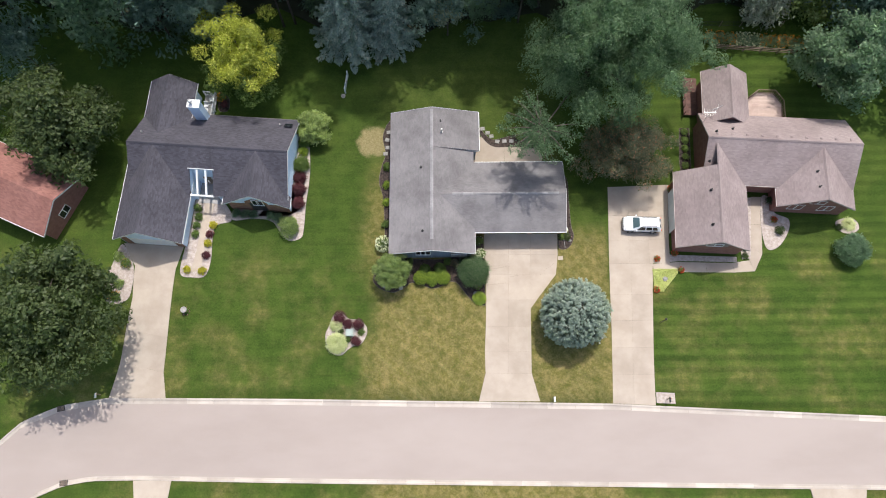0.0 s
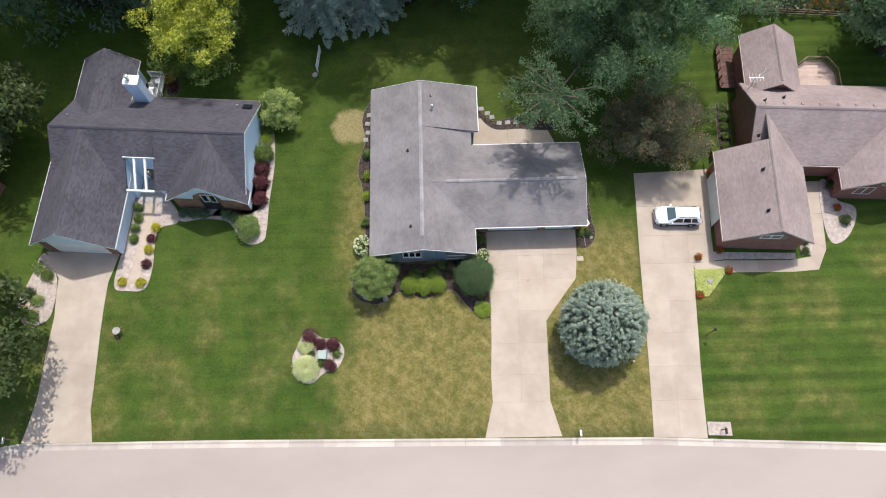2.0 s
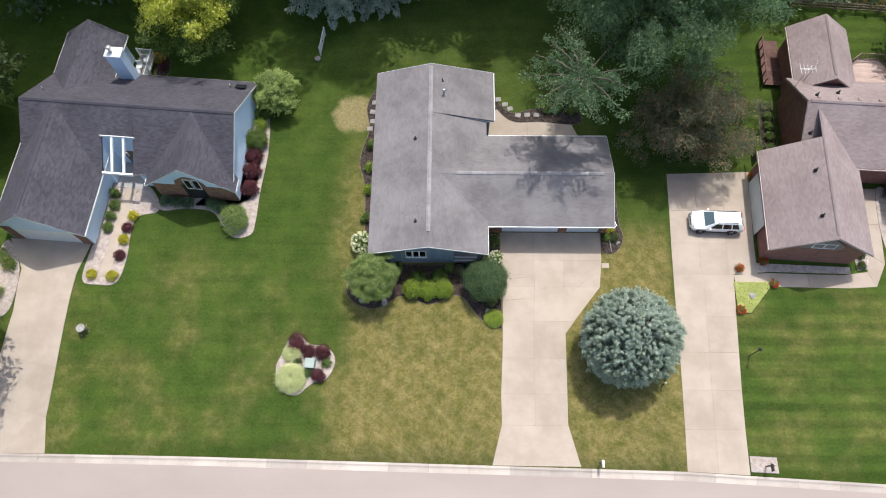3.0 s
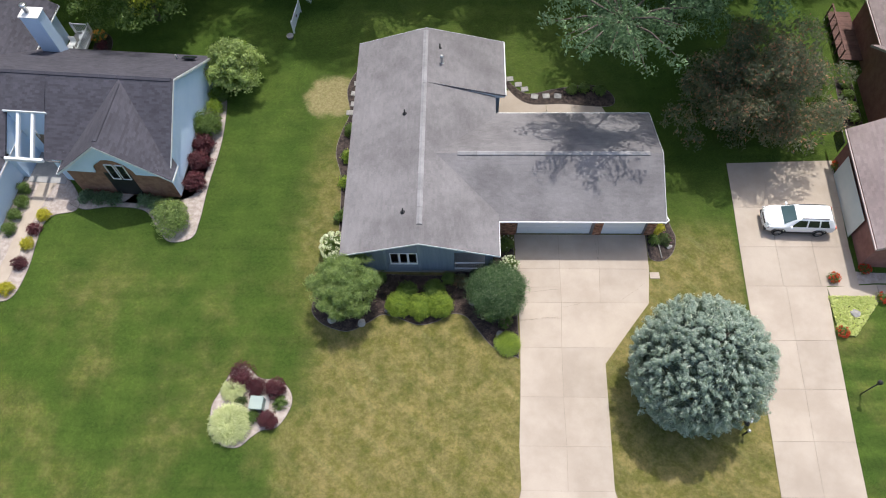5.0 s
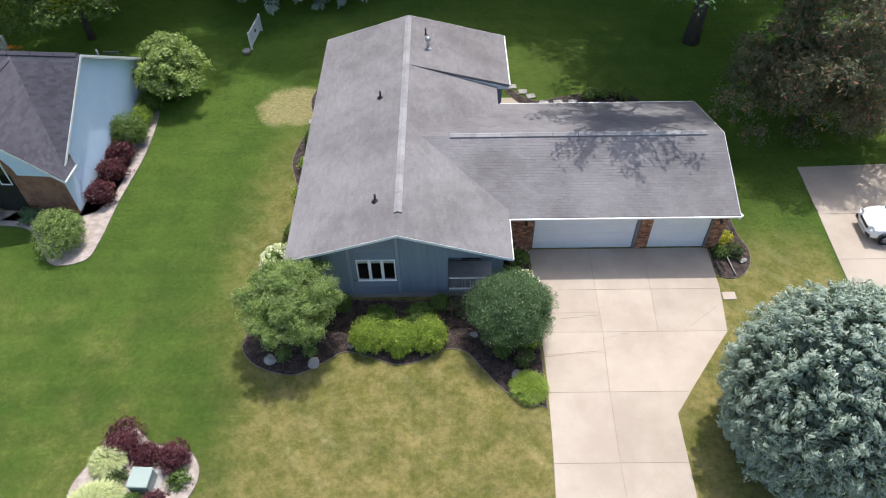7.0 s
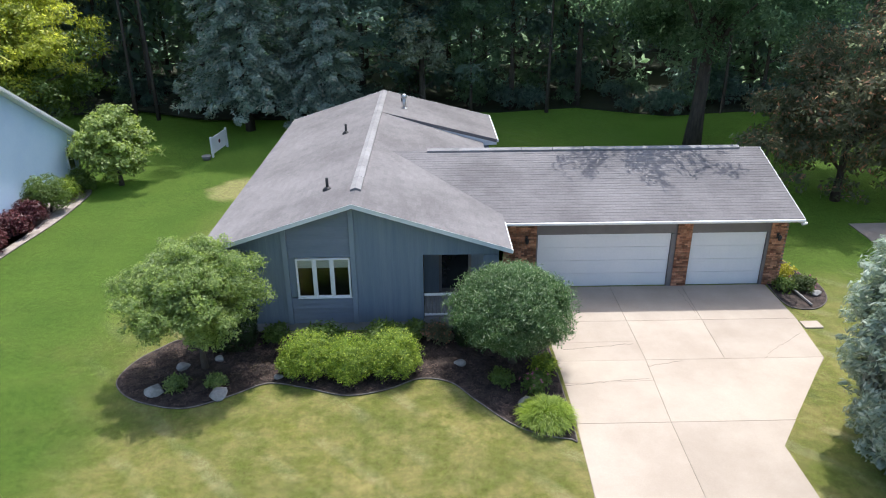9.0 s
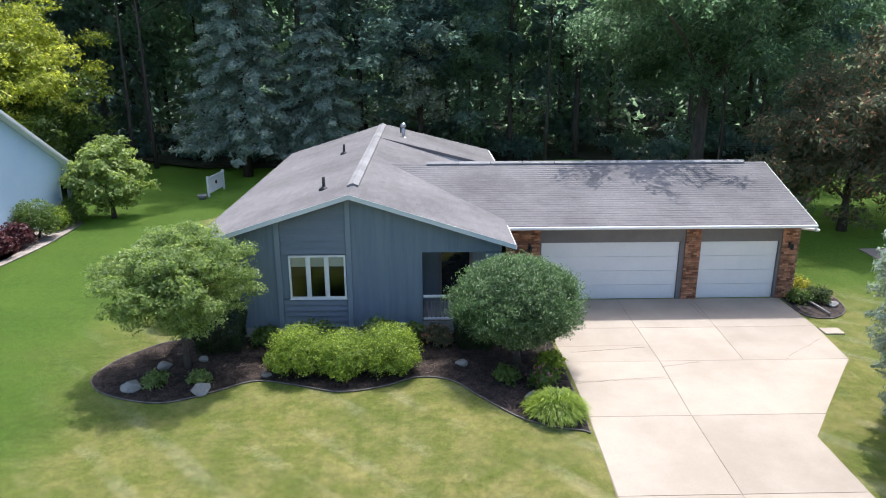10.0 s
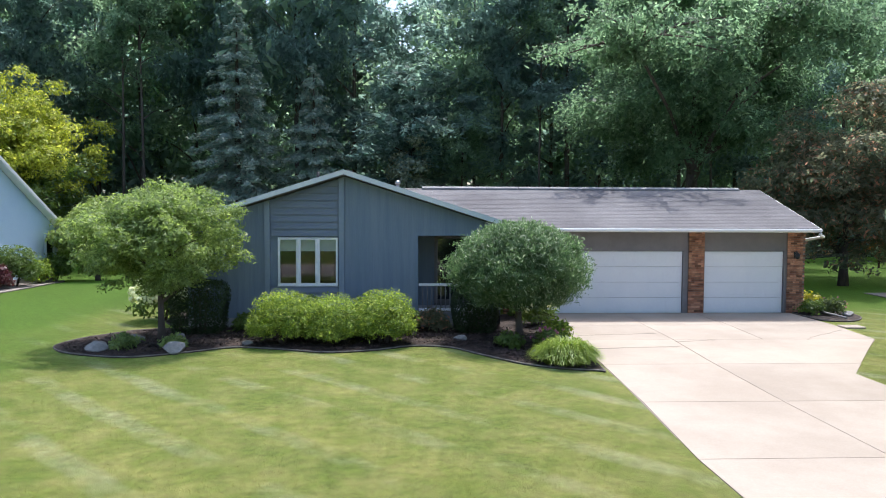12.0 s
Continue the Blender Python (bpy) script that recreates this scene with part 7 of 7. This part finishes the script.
lathe(bm, [(0.12, 0), (0.12, 0.03), (0.02, 0.05)], 12)
part("rosette", bm, L_RED, panel, m=pose(1.15, -0.02, 0.72, 90, 0, 0))
bm = bmesh.new()
lathe(bm, [(0.2, 0), (0.28, 0.25), (0.25, 0.27), (0.2, 0.2)], 14)
tagged(part("flower_pot", bm, STONE, None, m=at(-12.3, 38.2)), "pale flower pot beside the garden panel", "flower pot")

# aerial on the brick house
aerial = thing("roof_aerial", "thin metal television aerial on the brick house roof", "aerial", pose(29.8, 32.2, 4.1))
bm = bmesh.new()
tube(bm, [(0, 0, 0), (0, 0, 2.6)], 0.025, 6)
part("mast", bm, STEEL, aerial)
part("boom", boxes((-0.7, -0.02, 2.55, 0.7, 0.02, 2.59)), STEEL, aerial)
for i in range(5):
    part("element", boxes((-0.62 + i * 0.3, -0.55 + i * 0.06, 2.56, -0.6 + i * 0.3, 0.55 - i * 0.06, 2.58)), STEEL, aerial)

# bird bath, light pole, mailboxes
bath = thing("bird_bath", "white stone bird bath in a ring of plants", "bird bath", at(-29.3, 11.5))
bm = bmesh.new()
lathe(bm, [(0.2, -0.02), (0.18, 0.06), (0.08, 0.12), (0.07, 0.6), (0.12, 0.66)], 14)
part("pedestal", bm, STONE, bath)
bm = bmesh.new()
lathe(bm, [(0.1, 0.64), (0.34, 0.72), (0.36, 0.76), (0.3, 0.74), (0.05, 0.7)], 18)
part("basin", bm, STONE, bath)
shrub("low_flowers", "ring of pink flowers round the bird bath", at(-29.3, 11.45), 0.5, 0.14, 500, 0.05, L_BOX, 250, flowers=(F_PINK, 16, 0.05))
pole = thing("lamp_post", "thin black lamp post on the lawn", "lamp post", at(24.15, 9.75))
bm = bmesh.new()
tube(bm, [(0, 0, -0.02), (0, 0, 1.9)], 0.035, 8)
part("pole", bm, BLACK, pole)
bm = bmesh.new()
lathe(bm, [(0.06, 1.88), (0.1, 1.95), (0.13, 2.15), (0.16, 2.18), (0.03, 2.3)], 10)
part("lantern", bm, BLACK, pole)


def mailbox(x, y, body, label):
    mb = thing("mailbox", label, "mailbox", at(x, y), "mailboxes")
    part("post", boxes((-0.05, -0.05, -0.05, 0.05, 0.05, 1.05), bevel=0.01), WOOD, mb)
    part("arm", boxes((-0.04, -0.45, 0.95, 0.04, 0.2, 1.04), bevel=0.008), WOOD, mb)
    bm = bmesh.new()
    prof = [(-0.09, 0)] + [(0.09 * math.cos(a), 0.12 + 0.09 * math.sin(a)) for a in np.linspace(math.pi, 0, 8)] + [(0.09, 0)]
    A, B = [bm.verts.new((u, -0.42, 1.045 + z)) for u, z in prof], [bm.verts.new((u, 0.1, 1.045 + z)) for u, z in prof]
    for i in range(len(prof)):
        bm.faces.new((A[i], A[(i + 1) % len(prof)], B[(i + 1) % len(prof)], B[i]))
    bm.faces.new(A)
    bm.faces.new(B)
    part("box", bm, body, mb)
    part("flag", boxes((0.095, -0.1, 1.15, 0.105, 0.0, 1.33)), F_RED, mb)


mailbox(11.75, 1.5, WHITE, "white mailbox on a wooden post by the street")
mailbox(24.1, 1.35, BLACK, "black mailbox on a wooden post by the street")
mailbox(-38.4, 2.35, STEEL, "grey mailbox on a wooden post by the street")
for x, y in ((-42.6, 0.85), (-41.2, -7.0)):
    dr = thing("storm_drain", "rusty iron storm drain in the kerb", "storm drain", at(x, y, 12 if y > 0 else 8))
    part("grate_frame", boxes((-0.42, -0.3, -0.1, 0.42, 0.3, 0.03), bevel=0.01), BLACK, dr)
    for i in range(6):
        part("bar", boxes((-0.36 + i * 0.13, -0.26, 0.03, -0.3 + i * 0.13, 0.26, 0.05)), WOOD, dr)
cover = boxes((-0.3, -0.22, -0.03, 0.3, 0.22, 0.05), bevel=0.015)
tagged(part("utility_cover", cover, CONCRETE, None, m=at(13.35, 17.3)), "pale concrete utility cover in the lawn", "utility cover")


# ---- the white car on the east drive ----
def car(m):
    c = thing("car", "white compact SUV parked facing the lawn", "car", m)
    ribs = ((-2.33, 0.48, 0.56, 0.66, 0.36), (-2.28, 0.68, 0.68, 0.80, 0.52), (-2.15, 0.80, 0.82, 0.92, 0.64), (-1.9, 0.89, 0.92, 1.00, 0.74), (-1.3, 0.925, 0.99, 1.07, 0.77), (-0.42, 0.925, 1.0, 1.55, 0.63), (-0.05, 0.925, 1.0, 1.63, 0.62), (0.9, 0.925, 1.02, 1.655, 0.62), (1.6, 0.925, 1.04, 1.62, 0.60), (1.95, 0.91, 1.05, 1.50, 0.60), (2.22, 0.88, 1.0, 1.10, 0.72), (2.32, 0.78, 0.80, 0.88, 0.66))
    rows = []
    for x, w, zb, zr, wr in ribs:
        half = [(w - 0.08, 0.34), (w, 0.52), (w + 0.01, zb - 0.16), (w - 0.03, zb), (wr + 0.03, zr - 0.07), (wr - 0.06, zr - 0.012), (wr * 0.5, zr + 0.012), (0, zr + 0.02)]
        rows.append([(x, -y, z) for y, z in half] + [(x, y, z) for y, z in half[-2::-1]])

    def spline(P, n):
        """A smooth line through the rows of P, n steps to each span."""
        Q = np.concatenate([P[:1], P, P[-1:]])
        out = []
        for i in range(len(P) - 1):
            a, b, d, e = Q[i], Q[i + 1], Q[i + 2], Q[i + 3]
            for k in range(n):
                t = k / n
                out.append(b + 0.38 * (d - a) * (t - 2 * t * t + t ** 3) + (d - b) * (3 * t * t - 2 * t ** 3) + 0.38 * (e - b) * (t ** 3 - t * t))
        return np.array(out + [P[-1]])

    grid = spline(np.array(rows), 4)
    grid = spline(grid.transpose(1, 0, 2), 3).transpose(1, 0, 2)
    bm = bmesh.new()
    rows = [[bm.verts.new(p) for p in r] for r in grid]
    for a, b in zip(rows, rows[1:]):
        for i in range(len(a)):
            bm.faces.new((a[i], a[(i + 1) % len(a)], b[(i + 1) % len(a)], b[i])).smooth = True
    bm.faces.new(rows[0])
    bm.faces.new(rows[-1])
    part("body", bm, CAR_PAINT, c)

    def glass(name, quad, out):
        bm = bmesh.new()
        vs = [Vector(p) for p in quad]
        n = Vector(out).normalized() * 0.012
        ctr = sum(vs, Vector()) / 4
        A, B = [bm.verts.new(ctr + (v - ctr) * 0.93 + n) for v in vs], [bm.verts.new(ctr + (v - ctr) * 0.93 - n) for v in vs]
        bm.faces.new(A)
        bm.faces.new(B)
        for i in range(4):
            bm.faces.new((A[i], A[(i + 1) % 4], B[(i + 1) % 4], B[i]))
        part(name, bm, WINDSCREEN if name == "windscreen" else DARK_GLASS, c)

    glass("windscreen", ((-1.22, -0.76, 1.115), (-1.22, 0.76, 1.115), (-0.45, 0.60, 1.565), (-0.45, -0.60, 1.565)), (-0.5, 0, 0.85))
    glass("rear_window", ((2.16, -0.66, 1.20), (2.16, 0.66, 1.20), (1.93, 0.56, 1.55), (1.93, -0.56, 1.55)), (0.9, 0, 0.5))
    for s in (-1, 1):
        for x0, x1, u0, u1 in ((-0.80, 0.28, -0.30, 0.24), (0.34, 1.12, 0.32, 1.02), (1.18, 1.85, 1.10, 1.58)):
            glass("side_window", ((x0, s * 0.895, 1.05), (x1, s * 0.895, 1.06), (u1, s * 0.665, 1.545), (u0, s * 0.665, 1.545)), (0, s, 0.5))
        part("roof_rail", boxes((-0.2, s * 0.57 - 0.02, 1.64, 1.6, s * 0.57 + 0.02, 1.69), bevel=0.01), BLACK, c)
        part("mirror", boxes((-0.85, s * 0.98 - 0.1, 1.05, -0.7, s * 0.98 + 0.1, 1.2), bevel=0.03), CAR_PAINT, c)
        part("sill", boxes((-1.0, s * 0.925 - 0.02, 0.30, 1.0, s * 0.925 + 0.02, 0.46), bevel=0.01), BLACK, c)
        part("headlight", boxes((-2.31, s * 0.66 - 0.2, 0.80, -2.1, s * 0.66 + 0.2, 0.92), bevel=0.03), GLASS, c)
        part("tail_light", boxes((2.2, s * 0.74 - 0.13, 0.85, 2.31, s * 0.74 + 0.13, 1.03), bevel=0.02), F_RED, c)
        for x in (-1.42, 1.33):
            w = new("wheel")
            w.parent = c
            w.matrix_local = pose(x, s * 0.86, 0.36, 90, 0, 0)
            bm = bmesh.new()
            lathe(bm, [(0.2, -0.1), (0.34, -0.11), (0.36, -0.06), (0.36, 0.06), (0.34, 0.11), (0.2, 0.1)], 24)
            part("tyre", bm, RUBBER, w)
            bm = bmesh.new()
            lathe(bm, [(0.235, -0.112), (0.05, -0.118), (0.05, 0.118), (0.235, 0.112)], 20)
            part("rim", bm, STEEL, w)
            part("wheel_arch", boxes((x - 0.44, s * 0.9 - 0.04, 0.33, x + 0.44, s * 0.9 + 0.035, 0.80), bevel=0.14), BLACK, c)
    part("bumper", boxes((-2.33, -0.8, 0.36, -2.2, 0.8, 0.56), bevel=0.03), BLACK, c)
    part("bumper", boxes((2.2, -0.8, 0.36, 2.34, 0.8, 0.6), bevel=0.03), BLACK, c)
    part("grille", boxes((-2.335, -0.45, 0.66, -2.25, 0.45, 0.8), bevel=0.02), BLACK, c)
    return c


car(at(22.85, 21.1, -2, 0.94, dz=0.035))


# ---- lawn blades where the camera comes low ----
def turf(n, seed, x0, x1, y0, y1, h):
    rng = np.random.default_rng(seed)
    x, y = rng.uniform(x0, x1, n), rng.uniform(y0, y1, n)
    ok = ~((x > 3.4) & (x < 13.2)) & ~((x < 5) & (x > -8.5) & (y > 11.6) & (y > 13.4 - 0.0 * x)) & ~((x > 1.2) & (x < 5) & (y > 11.6)) & ~((x < -8.6) & (x > -13.6) & (y > 6.4) & (y < 11.5))
    x, y = x[ok], y[ok]
    n = len(x)
    a = rng.uniform(0, 6.283, n)
    s = np.stack([np.cos(a), np.sin(a), 0 * a], 1) * (0.004 + 0.004 * rng.random((n, 1)))
    lean = rng.normal(size=(n, 2)) * 1.1 * h
    hh = h * rng.uniform(0.6, 1.2, n)
    p = np.stack([x, y, np.full(n, -0.005)], 1)
    q = p + np.stack([lean[:, 0], lean[:, 1], hh], 1)
    return quad_mesh("turf", np.stack([p - s, p + s, q + s * 0.15, q - s * 0.15], 1))


tagged(part("turf", turf(80000, 5, -15, 16, 3.0, 14.4, 0.02), TURF), "short grass blades of the dry front lawn", "grass", kind="stuff")

# ---- bricks of the garage piers ----
bm = boxes((0.0, -0.03, 0.0, 0.2, 0.03, 0.058), bevel=0.004)
BRICK_ME = to_mesh("brick", bm)
bm = boxes((0.0, -0.03, 0.0, 0.094, 0.03, 0.058), bevel=0.004)
HALF_ME = to_mesh("brick", bm)
for me in (BRICK_ME, HALF_ME):
    me.materials.append(BRICK)
rng = random.Random(4)
for x0, x1 in ((3.55, 4.70), (9.67, 10.21), (12.99, 13.58)):
    pier = new("brick_pier")
    pier.parent = house
    part("mortar_core", boxes((x0, GY - 0.035, -0.03, x1, GY + 0.16, 2.72)), MORTAR, pier)
    for r in range(40):
        z = -0.02 + r * 0.068
        x = x0 + (0.0 if r % 2 else -0.106)
        while x < x1 - 0.02:
            full = x >= x0 - 0.001 and x + 0.2 <= x1 + 0.012
            b = new("brick", BRICK_ME if full else HALF_ME)
            b.parent = pier
            xx = x if full else (x0 if x < x0 else min(x, x1 - 0.094))
            b.location = (xx + 0.003, GY - 0.032 - rng.uniform(0, 0.008), z)
            x += 0.212
